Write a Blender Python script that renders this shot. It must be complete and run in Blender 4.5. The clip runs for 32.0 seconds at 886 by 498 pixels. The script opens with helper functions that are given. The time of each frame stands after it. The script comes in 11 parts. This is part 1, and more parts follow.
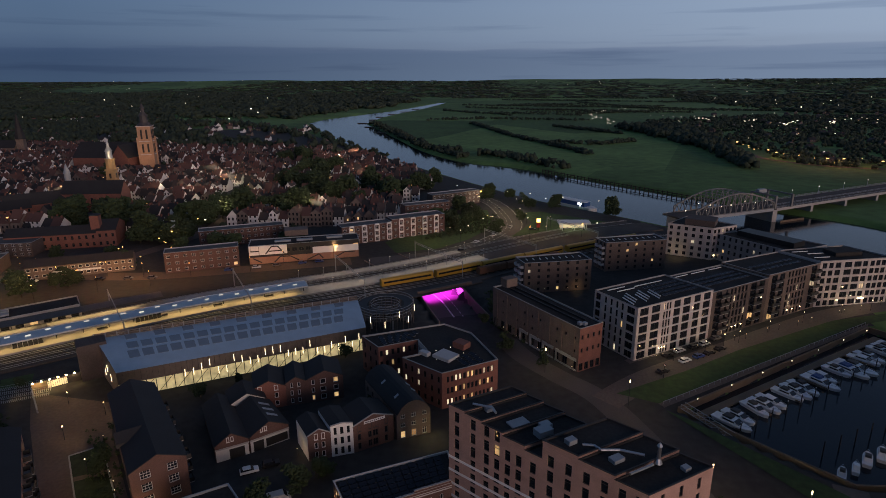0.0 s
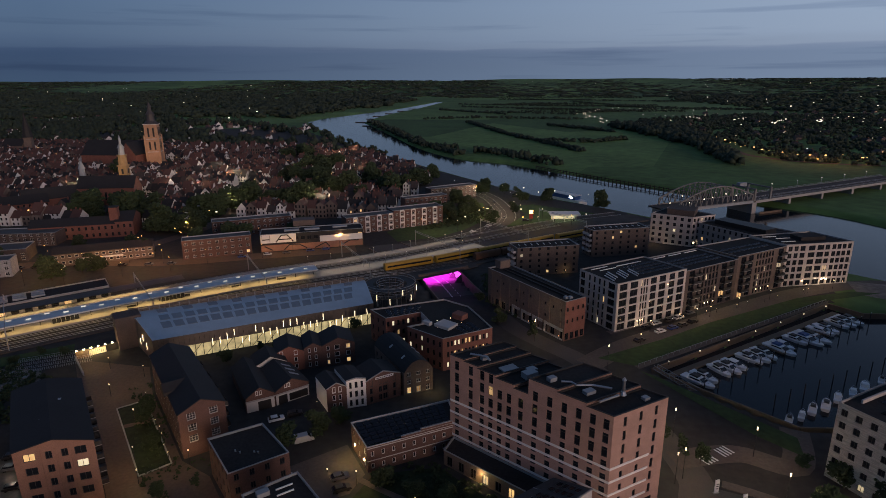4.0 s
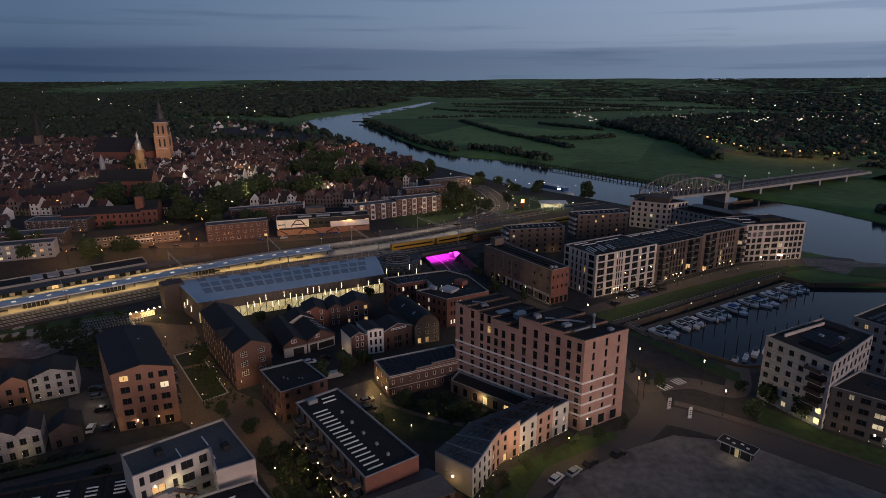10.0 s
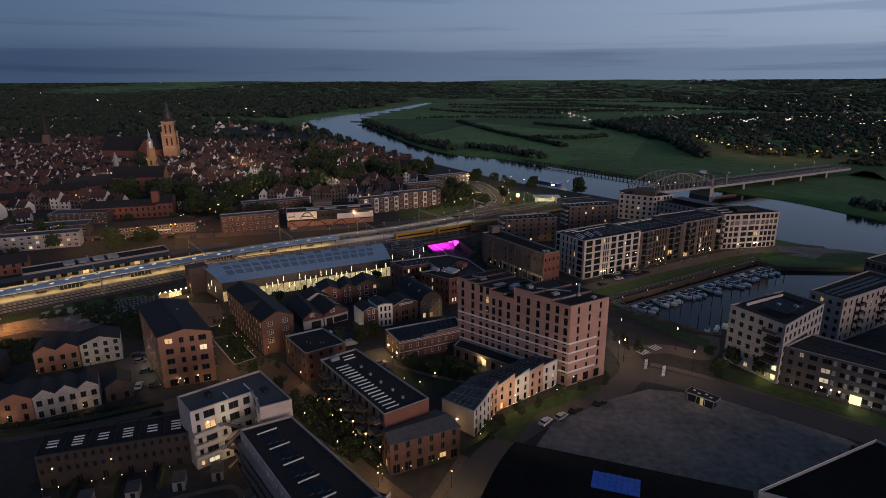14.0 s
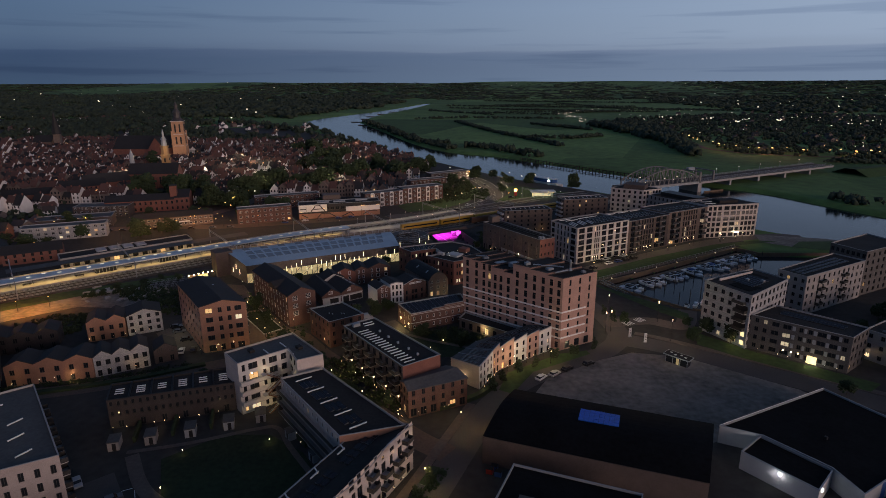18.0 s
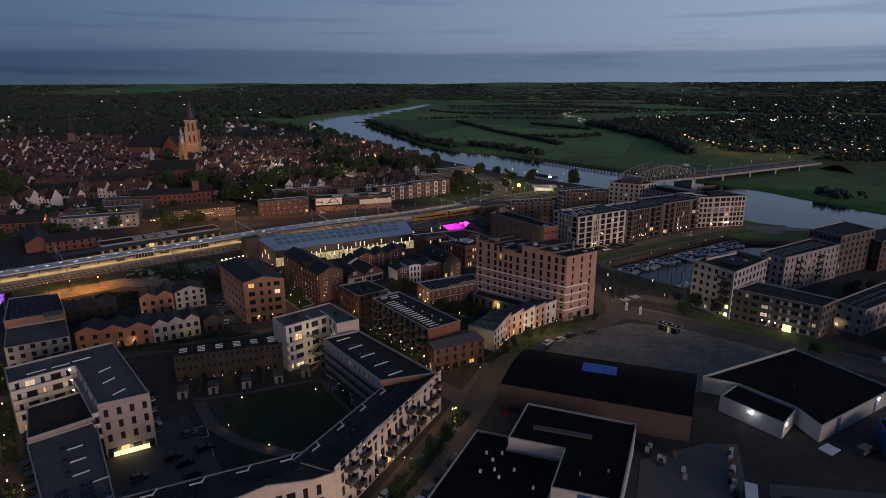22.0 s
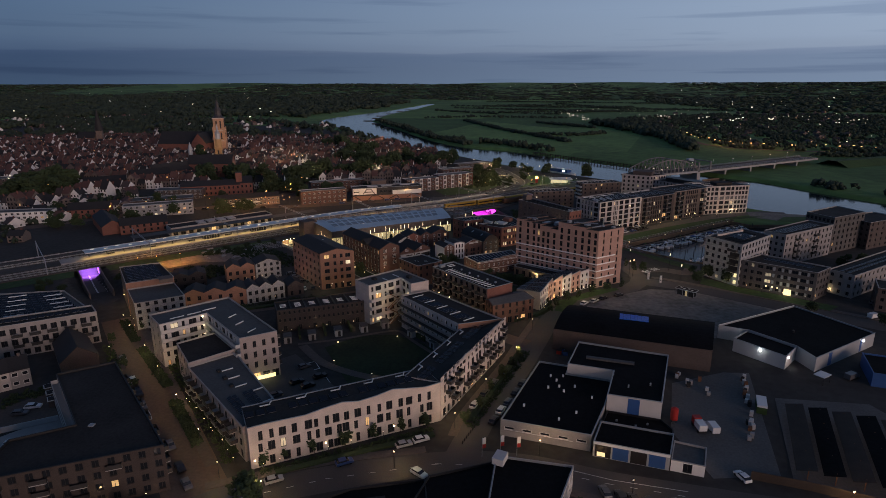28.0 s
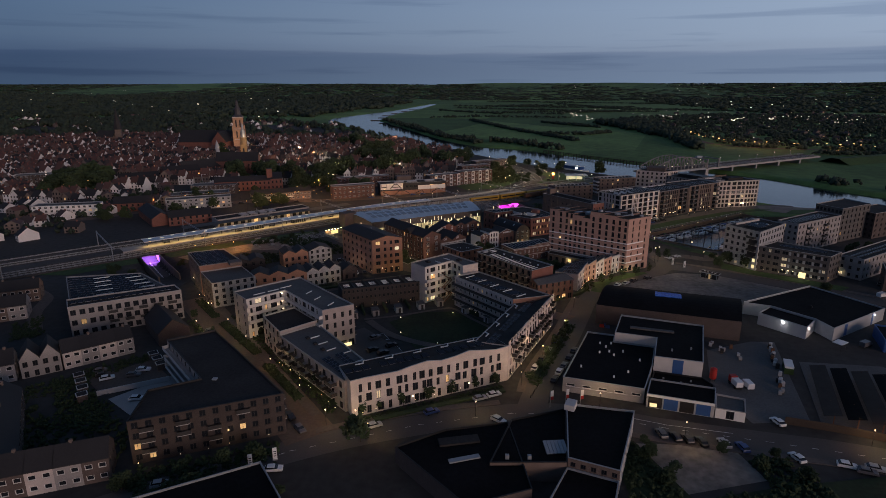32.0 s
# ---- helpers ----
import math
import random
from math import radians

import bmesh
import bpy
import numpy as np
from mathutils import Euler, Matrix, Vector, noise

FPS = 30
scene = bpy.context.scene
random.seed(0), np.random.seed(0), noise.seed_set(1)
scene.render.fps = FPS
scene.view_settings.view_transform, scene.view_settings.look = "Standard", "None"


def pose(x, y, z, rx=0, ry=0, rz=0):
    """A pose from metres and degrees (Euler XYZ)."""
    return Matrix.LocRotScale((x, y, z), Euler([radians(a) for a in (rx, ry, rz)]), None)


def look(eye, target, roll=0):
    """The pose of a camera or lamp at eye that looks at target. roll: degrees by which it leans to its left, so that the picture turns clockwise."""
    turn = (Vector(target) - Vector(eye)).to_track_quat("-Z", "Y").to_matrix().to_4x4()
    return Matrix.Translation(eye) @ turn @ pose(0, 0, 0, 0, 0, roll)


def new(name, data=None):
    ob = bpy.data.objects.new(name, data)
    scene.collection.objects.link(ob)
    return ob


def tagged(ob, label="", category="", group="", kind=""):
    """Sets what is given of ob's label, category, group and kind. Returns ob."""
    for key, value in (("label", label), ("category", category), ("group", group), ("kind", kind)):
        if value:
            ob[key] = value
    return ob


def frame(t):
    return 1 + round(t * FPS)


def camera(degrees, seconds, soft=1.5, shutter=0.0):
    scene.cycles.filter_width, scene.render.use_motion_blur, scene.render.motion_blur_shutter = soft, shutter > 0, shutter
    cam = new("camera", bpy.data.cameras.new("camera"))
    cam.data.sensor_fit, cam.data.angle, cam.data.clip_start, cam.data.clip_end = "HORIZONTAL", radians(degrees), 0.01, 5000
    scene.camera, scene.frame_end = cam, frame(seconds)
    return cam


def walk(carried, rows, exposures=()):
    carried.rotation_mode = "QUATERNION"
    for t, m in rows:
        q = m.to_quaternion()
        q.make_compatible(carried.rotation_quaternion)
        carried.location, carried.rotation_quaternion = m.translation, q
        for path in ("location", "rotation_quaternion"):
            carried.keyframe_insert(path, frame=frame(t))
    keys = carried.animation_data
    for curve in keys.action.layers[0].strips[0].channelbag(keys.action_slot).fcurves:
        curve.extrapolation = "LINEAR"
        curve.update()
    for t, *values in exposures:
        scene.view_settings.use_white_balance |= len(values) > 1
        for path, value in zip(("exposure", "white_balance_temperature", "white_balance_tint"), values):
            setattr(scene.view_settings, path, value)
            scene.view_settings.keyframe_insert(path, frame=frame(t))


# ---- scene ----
cam = camera(73.7, 32.0, soft=0.6)
PATH = [
    (0, (16.284, -1.272, 89.499), (6.051, 94.142, 61.368), -0.33),
    (2, (17.066, -12.284, 89.569), (7.121, 83.156, 61.419), -0.33),
    (4, (17.244, -23.494, 89.611), (7.667, 71.973, 61.428), -0.34),
    (6, (17.084, -34.782, 89.630), (7.912, 60.719, 61.426), -0.34),
    (8, (16.805, -46.136, 89.628), (8.043, 49.405, 61.432), -0.33),
    (10, (16.542, -57.612, 89.609), (8.171, 37.976, 61.453), -0.33),
    (12, (16.323, -69.289, 89.576), (8.304, 26.350, 61.491), -0.32),
    (14, (16.058, -81.242, 89.532), (8.344, 14.450, 61.540), -0.32),
    (16, (15.547, -93.516, 89.482), (8.084, 2.225, 61.591), -0.31),
    (18, (14.492, -106.116, 89.428), (7.231, -10.331, 61.634), -0.29),
    (20, (12.542, -118.992, 89.373), (5.440, -23.171, 61.662), -0.28),
    (22, (9.328, -132.046, 89.322), (2.356, -36.199, 61.666), -0.26),
    (24, (4.536, -145.136, 89.278), (-2.318, -49.273, 61.648), -0.24),
    (26, (-2.023, -158.095, 89.244), (-8.750, -62.223, 61.614), -0.22),
    (28, (-10.321, -170.752, 89.223), (-16.882, -74.872, 61.581), -0.20),
    (30, (-20.003, -182.967, 89.219), (-26.333, -87.072, 61.577), -0.17),
    (32, (-30.276, -194.666, 89.236), (-36.276, -98.735, 61.646), -0.14),
]
walk(cam, [(t, look(e, g, r)) for t, e, g, r in PATH])

# ---- light ----
world = bpy.data.worlds.new("dusk_sky")
scene.world = world
world.use_nodes = True
wn, wl = world.node_tree.nodes, world.node_tree.links
wn.clear()
w_out = wn.new("ShaderNodeOutputWorld")
w_bg = wn.new("ShaderNodeBackground")
w_tc = wn.new("ShaderNodeTexCoord")
w_sep = wn.new("ShaderNodeSeparateXYZ")
wl.new(w_tc.outputs["Generated"], w_sep.inputs[0])
# height of the sky from the horizon up
w_ramp = wn.new("ShaderNodeValToRGB")
cr = w_ramp.color_ramp
cr.elements[0].position, cr.elements[0].color = 0.0, (0.060, 0.086, 0.133, 1)
cr.elements[1].position, cr.elements[1].color = 1.0, (0.024, 0.040, 0.078, 1)
for pos, col in ((0.012, (0.056, 0.080, 0.128, 1)), (0.040, (0.054, 0.080, 0.134, 1)), (0.062, (0.068, 0.098, 0.152, 1)), (0.10, (0.070, 0.106, 0.168, 1)), (0.16, (0.061, 0.100, 0.174, 1)), (0.28, (0.046, 0.074, 0.132, 1)), (0.5, (0.031, 0.051, 0.096, 1))):
    e = cr.elements.new(pos)
    e.color = col
# thin cloud streaks stretched along the horizon
w_map = wn.new("ShaderNodeMapping")
w_map.inputs["Scale"].default_value = (1.2, 1.2, 16.0)
wl.new(w_tc.outputs["Generated"], w_map.inputs[0])
w_noise = wn.new("ShaderNodeTexNoise")
w_noise.inputs["Scale"].default_value = 2.2
w_noise.inputs["Detail"].default_value = 6.0
w_noise.inputs["Roughness"].default_value = 0.6
wl.new(w_map.outputs[0], w_noise.inputs["Vector"])
w_mad = wn.new("ShaderNodeMath")
w_mad.operation = "MULTIPLY_ADD"
w_mad.inputs[1].default_value, w_mad.inputs[2].default_value = 0.018, -0.009
wl.new(w_noise.outputs[0], w_mad.inputs[0])
w_add = wn.new("ShaderNodeMath")
wl.new(w_sep.outputs["Z"], w_add.inputs[0])
wl.new(w_mad.outputs[0], w_add.inputs[1])
wl.new(w_add.outputs[0], w_ramp.inputs[0])
# the afterglow: the western half of the sky, to the right, is lighter and greyer
w_glow = wn.new("ShaderNodeMapRange")
w_glow.inputs["From Min"].default_value, w_glow.inputs["From Max"].default_value = -0.6, 1.0
w_dot = wn.new("ShaderNodeVectorMath")
w_dot.operation = "DOT_PRODUCT"
w_dot.inputs[1].default_value = (0.93, -0.05, 0.10)
wl.new(w_tc.outputs["Generated"], w_dot.inputs[0])
wl.new(w_dot.outputs["Value"], w_glow.inputs["Value"])
w_mix = wn.new("ShaderNodeMixRGB")
w_mix.blend_type = "ADD"
w_mix.inputs[2].default_value = (0.262, 0.272, 0.300, 1)
w_low = wn.new("ShaderNodeMapRange")
w_low.inputs["From Min"].default_value, w_low.inputs["From Max"].default_value = 0.10, 0.42
w_low.inputs["To Min"].default_value, w_low.inputs["To Max"].default_value = 1.0, 0.10
wl.new(w_sep.outputs["Z"], w_low.inputs["Value"])
w_back = wn.new("ShaderNodeMapRange")
w_back.inputs["From Min"].default_value, w_back.inputs["From Max"].default_value = -0.5, 0.35
w_back.inputs["To Min"].default_value, w_back.inputs["To Max"].default_value = 0.12, 1.0
wl.new(w_sep.outputs["Y"], w_back.inputs["Value"])
w_side = wn.new("ShaderNodeMath")
w_side.operation = "MULTIPLY"
wl.new(w_low.outputs[0], w_side.inputs[0])
wl.new(w_back.outputs[0], w_side.inputs[1])
w_both = wn.new("ShaderNodeMath")
w_both.operation = "MULTIPLY"
wl.new(w_glow.outputs[0], w_both.inputs[0])
wl.new(w_side.outputs[0], w_both.inputs[1])
wl.new(w_both.outputs[0], w_mix.inputs[0])
wl.new(w_ramp.outputs[0], w_mix.inputs[1])
# a low bank of darker cloud along the horizon, with a ragged upper edge
w_edge = wn.new("ShaderNodeMath")
w_edge.operation = "MULTIPLY_ADD"
w_edge.inputs[1].default_value, w_edge.inputs[2].default_value = 0.020, -0.010
w_map2 = wn.new("ShaderNodeMapping")
w_map2.inputs["Scale"].default_value = (1.6, 1.6, 26.0)
wl.new(w_tc.outputs["Generated"], w_map2.inputs[0])
w_noise2 = wn.new("ShaderNodeTexNoise")
w_noise2.inputs["Scale"].default_value, w_noise2.inputs["Detail"].default_value = 3.0, 5.0
wl.new(w_map2.outputs[0], w_noise2.inputs["Vector"])
wl.new(w_noise2.outputs[0], w_edge.inputs[0])
w_z2 = wn.new("ShaderNodeMath")
wl.new(w_sep.outputs["Z"], w_z2.inputs[0])
wl.new(w_edge.outputs[0], w_z2.inputs[1])
w_bank = wn.new("ShaderNodeValToRGB")
w_bank.color_ramp.elements[0].position, w_bank.color_ramp.elements[0].color = 0.0, (0.62, 0.73, 0.85, 1)
w_bank.color_ramp.elements[1].position, w_bank.color_ramp.elements[1].color = 0.055, (0.96, 1.05, 1.12, 1)
for pos, col in ((0.032, (0.61, 0.72, 0.84, 1)), (0.039, (0.70, 0.79, 0.90, 1)), (0.043, (0.91, 0.99, 1.05, 1))):
    e = w_bank.color_ramp.elements.new(pos)
    e.color = col
wl.new(w_z2.outputs[0], w_bank.inputs[0])
w_mul = wn.new("ShaderNodeMixRGB")
w_mul.blend_type = "MULTIPLY"
w_mul.inputs[0].default_value = 1.0
wl.new(w_mix.outputs[0], w_mul.inputs[1])
wl.new(w_bank.outputs[0], w_mul.inputs[2])
# a few thin darker streaks above it
w_map3 = wn.new("ShaderNodeMapping")
w_map3.inputs["Scale"].default_value = (1.5, 1.5, 34.0)
w_map3.inputs["Location"].default_value = (3.1, 0.7, 0.4)
wl.new(w_tc.outputs["Generated"], w_map3.inputs[0])
w_noise3 = wn.new("ShaderNodeTexNoise")
w_noise3.inputs["Scale"].default_value, w_noise3.inputs["Detail"].default_value = 1.9, 4.0
wl.new(w_map3.outputs[0], w_noise3.inputs["Vector"])
w_streak = wn.new("ShaderNodeValToRGB")
w_streak.color_ramp.elements[0].position, w_streak.color_ramp.elements[0].color = 0.56, (1, 1, 1, 1)
w_streak.color_ramp.elements[1].position, w_streak.color_ramp.elements[1].color = 0.68, (0.80, 0.82, 0.86, 1)
wl.new(w_noise3.outputs[0], w_streak.inputs[0])
w_mul2 = wn.new("ShaderNodeMixRGB")
w_mul2.blend_type = "MULTIPLY"
w_mul2.inputs[0].default_value = 1.0
wl.new(w_mul.outputs[0], w_mul2.inputs[1])
wl.new(w_streak.outputs[0], w_mul2.inputs[2])
wl.new(w_mul2.outputs[0], w_bg.inputs[0])
w_bg.inputs[1].default_value = 1.3
wl.new(w_bg.outputs[0], w_out.inputs[0])

sun = new("afterglow_sun", bpy.data.lights.new("afterglow_sun", "SUN"))
sun.data.energy, sun.data.angle, sun.data.color = 1.6, radians(30), (1.0, 0.70, 0.58)
sun.matrix_world = look((0, 0, 0), (-0.66, 0.75, -0.09))


# ---- materials ----
def mat(name, color, rough=0.8, metal=0.0, noise_scale=0.3, amount=0.25, fine=6.0, bump=0.15, vary=0.0, spec=0.4):
    """A plain surface with variation at two scales and a fine relief. vary: difference from object to object."""
    m = bpy.data.materials.new(name)
    m.use_nodes = True
    n, l = m.node_tree.nodes, m.node_tree.links
    b = n["Principled BSDF"]
    b.inputs["Roughness"].default_value, b.inputs["Metallic"].default_value = rough, metal
    b.inputs["Specular IOR Level"].default_value = spec
    tc = n.new("ShaderNodeTexCoord")
    n1, n2 = n.new("ShaderNodeTexNoise"), n.new("ShaderNodeTexNoise")
    n1.inputs["Scale"].default_value, n1.inputs["Detail"].default_value = noise_scale, 5
    n2.inputs["Scale"].default_value, n2.inputs["Detail"].default_value = fine, 3
    geo = n.new("ShaderNodeNewGeometry")
    for q in (n1, n2):
        l.new(geo.outputs["Position"], q.inputs["Vector"])
    mix = n.new("ShaderNodeMath")
    mix.operation = "ADD"
    l.new(n1.outputs[0], mix.inputs[0])
    l.new(n2.outputs[0], mix.inputs[1])
    last = mix
    if vary:
        oi = n.new("ShaderNodeObjectInfo")
        v = n.new("ShaderNodeMath")
        v.operation = "MULTIPLY_ADD"
        v.inputs[1].default_value = vary
        l.new(oi.outputs["Random"], v.inputs[0])
        l.new(mix.outputs[0], v.inputs[2])
        last = v
    rng = n.new("ShaderNodeMapRange")
    rng.inputs["From Min"].default_value, rng.inputs["From Max"].default_value = 0.6, 1.4 + vary
    rng.inputs["To Min"].default_value, rng.inputs["To Max"].default_value = 1 - amount, 1 + amount
    l.new(last.outputs[0], rng.inputs["Value"])
    sc = n.new("ShaderNodeVectorMath")
    sc.operation = "SCALE"
    sc.inputs[0].default_value = color
    l.new(rng.outputs[0], sc.inputs["Scale"])
    l.new(sc.outputs[0], b.inputs["Base Color"])
    if bump:
        bp = n.new("ShaderNodeBump")
        bp.inputs["Strength"].default_value, bp.inputs["Distance"].default_value = bump, 0.05
        l.new(n2.outputs[0], bp.inputs["Height"])
        l.new(bp.outputs[0], b.inputs["Normal"])
    return m


def brick_mat(name, color, mortar, dark, scale=1.0, rough=0.85, vary=0.0):
    """Brick courses at true size on upright walls, with stains over them."""
    m = mat(name, color, rough, amount=0.22, vary=vary)
    n, l = m.node_tree.nodes, m.node_tree.links
    b = n["Principled BSDF"]
    geo = n.new("ShaderNodeNewGeometry")
    sep = n.new("ShaderNodeSeparateXYZ")
    l.new(geo.outputs["Position"], sep.inputs[0])
    addn = n.new("ShaderNodeMath")
    l.new(sep.outputs[0], addn.inputs[0])
    l.new(sep.outputs[1], addn.inputs[1])
    com = n.new("ShaderNodeCombineXYZ")
    l.new(addn.outputs[0], com.inputs[0])
    l.new(sep.outputs[2], com.inputs[1])
    bt = n.new("ShaderNodeTexBrick")
    l.new(com.outputs[0], bt.inputs["Vector"])
    bt.inputs["Scale"].default_value = 1.0
    bt.inputs["Brick Width"].default_value, bt.inputs["Row Height"].default_value = 0.28 * scale, 0.075 * scale
    bt.inputs["Mortar Size"].default_value = 0.010 * scale
    bt.inputs["Color1"].default_value = (1, 1, 1, 1)
    bt.inputs["Color2"].default_value = (dark, dark, dark, 1)
    bt.inputs["Mortar"].default_value = (mortar, mortar, mortar, 1)
    mul = n.new("ShaderNodeMixRGB")
    mul.blend_type = "MULTIPLY"
    mul.inputs[0].default_value = 1.0
    old = b.inputs["Base Color"].links[0].from_socket
    l.new(old, mul.inputs[1])
    l.new(bt.outputs["Color"], mul.inputs[2])
    l.new(mul.outputs[0], b.inputs["Base Color"])
    return m


def glow_mat(name, color, strength, spread=0.0, scale=1.2):
    """A surface that gives off light. spread: unevenness over it."""
    m = bpy.data.materials.new(name)
    m.use_nodes = True
    n, l = m.node_tree.nodes, m.node_tree.links
    b = n["Principled BSDF"]
    b.inputs["Base Color"].default_value = (*[c * 0.5 for c in color], 1)
    b.inputs["Emission Color"].default_value = (*color, 1)
    b.inputs["Emission Strength"].default_value = strength
    if spread:
        geo, nz = n.new("ShaderNodeNewGeometry"), n.new("ShaderNodeTexNoise")
        oi, ad = n.new("ShaderNodeObjectInfo"), n.new("ShaderNodeMath")
        l.new(geo.outputs["Position"], nz.inputs["Vector"])
        nz.inputs["Scale"].default_value = scale
        l.new(nz.outputs[0], ad.inputs[0])
        l.new(oi.outputs["Random"], ad.inputs[1])
        mr = n.new("ShaderNodeMapRange")
        mr.inputs["From Min"].default_value, mr.inputs["From Max"].default_value = 0.3, 1.6
        mr.inputs["To Min"].default_value, mr.inputs["To Max"].default_value = strength * (1 - spread), strength * (1 + spread)
        l.new(ad.outputs[0], mr.inputs["Value"])
        l.new(mr.outputs[0], b.inputs["Emission Strength"])
    return m


M = {}
M["pink_brick"] = brick_mat("pink_brick", (0.45, 0.285, 0.232), 0.95, 0.82)
M["white_brick"] = brick_mat("white_brick", (0.56, 0.495, 0.46), 0.9, 0.86)
M["pale_brick"] = brick_mat("pale_brick", (0.385, 0.332, 0.312), 0.9, 0.86)
M["grey_brick"] = brick_mat("grey_brick", (0.33, 0.31, 0.30), 0.9, 0.85)
M["whitewash"] = brick_mat("whitewash", (0.44, 0.44, 0.445), 0.75, 0.6, scale=2.0)
M["slate_brick"] = brick_mat("slate_brick", (0.105, 0.098, 0.094), 1.3, 0.8)
M["dark_brick"] = brick_mat("dark_brick", (0.100, 0.078, 0.070), 1.1, 0.75)
M["black_brick"] = brick_mat("black_brick", (0.040, 0.035, 0.036), 1.2, 0.75)
M["brown_brick"] = brick_mat("brown_brick", (0.165, 0.125, 0.105), 1.1, 0.78)
M["umber_brick"] = brick_mat("umber_brick", (0.128, 0.072, 0.060), 1.15, 0.72)
M["red_brick"] = brick_mat("red_brick", (0.21, 0.092, 0.070), 1.05, 0.78)
M["orange_brick"] = brick_mat("orange_brick", (0.33, 0.18, 0.125), 1.0, 0.82)
M["tuff_brick"] = brick_mat("tuff_brick", (0.44, 0.27, 0.17), 1.0, 0.8)
M["town_wall"] = brick_mat("town_wall", (0.165, 0.132, 0.118), 1.0, 0.8, vary=1.2)
M["roof_pane"] = mat("roof_pane", (0.20, 0.25, 0.30), 0.25, 0.0, amount=0.15, bump=0.0)
M["town_white"] = mat("town_white", (0.74, 0.72, 0.70), 0.8, vary=0.8)
M["panel_white"] = mat("panel_white", (0.34, 0.355, 0.37), 0.6, amount=0.14)
M["yard"] = mat("yard", (0.105, 0.105, 0.104), 0.85, noise_scale=0.08, amount=0.3, fine=1.5)
M["plaster"] = mat("plaster", (0.52, 0.51, 0.50), 0.75, amount=0.12)
M["concrete"] = mat("concrete", (0.34, 0.33, 0.32), 0.85, amount=0.18)
M["bitumen"] = mat("bitumen", (0.034, 0.032, 0.031), 0.85, noise_scale=0.12, amount=0.45, fine=1.4, spec=0.2)
M["bitumen_light"] = mat("bitumen_light", (0.088, 0.087, 0.086), 0.75, noise_scale=0.12, amount=0.3, fine=1.4)
M["black_roof"] = mat("black_roof", (0.0075, 0.0075, 0.0085), 0.85, noise_scale=0.1, amount=0.6, fine=1.0, spec=0.1)
M["slate_tile"] = mat("slate_tile", (0.026, 0.025, 0.026), 0.75, noise_scale=0.2, amount=0.3, fine=2.5, bump=0.4, vary=0.4)
M["red_tile"] = mat("red_tile", (0.098, 0.050, 0.040), 0.7, noise_scale=0.2, amount=0.35, fine=2.5, bump=0.4, vary=1.0)
M["brown_tile"] = mat("brown_tile", (0.062, 0.046, 0.041), 0.7, noise_scale=0.2, amount=0.35, fine=2.5, bump=0.4, vary=1.0)
M["tower_stone"] = mat("tower_stone", (0.34, 0.22, 0.11), 0.8, amount=0.25)
M["zinc"] = mat("zinc", (0.33, 0.35, 0.37), 0.45, 0.3, amount=0.12)
M["hall_glass_roof"] = mat("hall_glass_roof", (0.38, 0.50, 0.60), 0.35, 0.1, amount=0.15)
M["metal_dark"] = mat("metal_dark", (0.03, 0.03, 0.032), 0.5, 0.4)
M["steel"] = mat("steel", (0.45, 0.46, 0.47), 0.35, 0.9, amount=0.1)
M["bridge_steel"] = mat("bridge_steel", (0.20, 0.195, 0.185), 0.55, 0.2, amount=0.25)
M["white_paint"] = mat("white_paint", (0.75, 0.75, 0.74), 0.5, amount=0.08)
M["solar"] = mat("solar", (0.012, 0.014, 0.022), 0.22, 0.0, amount=0.15, bump=0.0, spec=0.3)
M["glass"] = mat("glass", (0.018, 0.021, 0.026), 0.08, 0.0, amount=0.2, bump=0.0, spec=0.6)
M["frame_dark"] = mat("frame_dark", (0.035, 0.034, 0.034), 0.5)
M["frame_white"] = mat("frame_white", (0.65, 0.64, 0.62), 0.5)
M["lit"] = glow_mat("lit_window", (1.0, 0.62, 0.26), 0.55, 0.85)
M["lit_cool"] = glow_mat("lit_window_cool", (1.0, 0.82, 0.54), 0.5, 0.8)
M["lamp"] = glow_mat("lamp_glow", (1.0, 0.74, 0.42), 5.0)
M["far_lamp"] = glow_mat("far_lamp_glow", (1.0, 0.84, 0.62), 2.2, 0.8, 0.01)
M["far_orange"] = glow_mat("far_lamp_orange", (1.0, 0.52, 0.18), 2.6, 0.6, 0.01)
M["roof_light"] = glow_mat("roof_light_glow", (1.0, 0.92, 0.78), 0.55, 0.4)
M["hall_inside"] = glow_mat("hall_inside_light", (1.0, 0.80, 0.40), 0.55, 0.95, 0.6)
M["lit_bright"] = glow_mat("lit_bright", (1.0, 0.80, 0.42), 1.3, 0.4)
M["strip_light"] = glow_mat("strip_light", (1.0, 0.80, 0.50), 2.6)
M["lamp_orange"] = glow_mat("lamp_glow_orange", (1.0, 0.48, 0.12), 7.0)
M["lamp_warm"] = glow_mat("lamp_glow_warm", (1.0, 0.70, 0.34), 11.0)
M["coal_brick"] = brick_mat("coal_brick", (0.060, 0.047, 0.042), 1.1, 0.75)
M["lamp_white"] = glow_mat("lamp_glow_white", (0.95, 0.97, 1.0), 9.0)
M["magenta"] = glow_mat("magenta_light", (0.95, 0.06, 0.92), 2.4, 0.4, 0.5)
M["violet"] = glow_mat("violet_light", (0.45, 0.16, 1.0), 1.6, 0.3, 0.5)
M["asphalt"] = mat("asphalt", (0.085, 0.080, 0.076), 0.9, noise_scale=0.08, amount=0.25, fine=3)
M["paving"] = mat("paving", (0.112, 0.094, 0.083), 0.9, noise_scale=0.06, amount=0.3, fine=1.2)
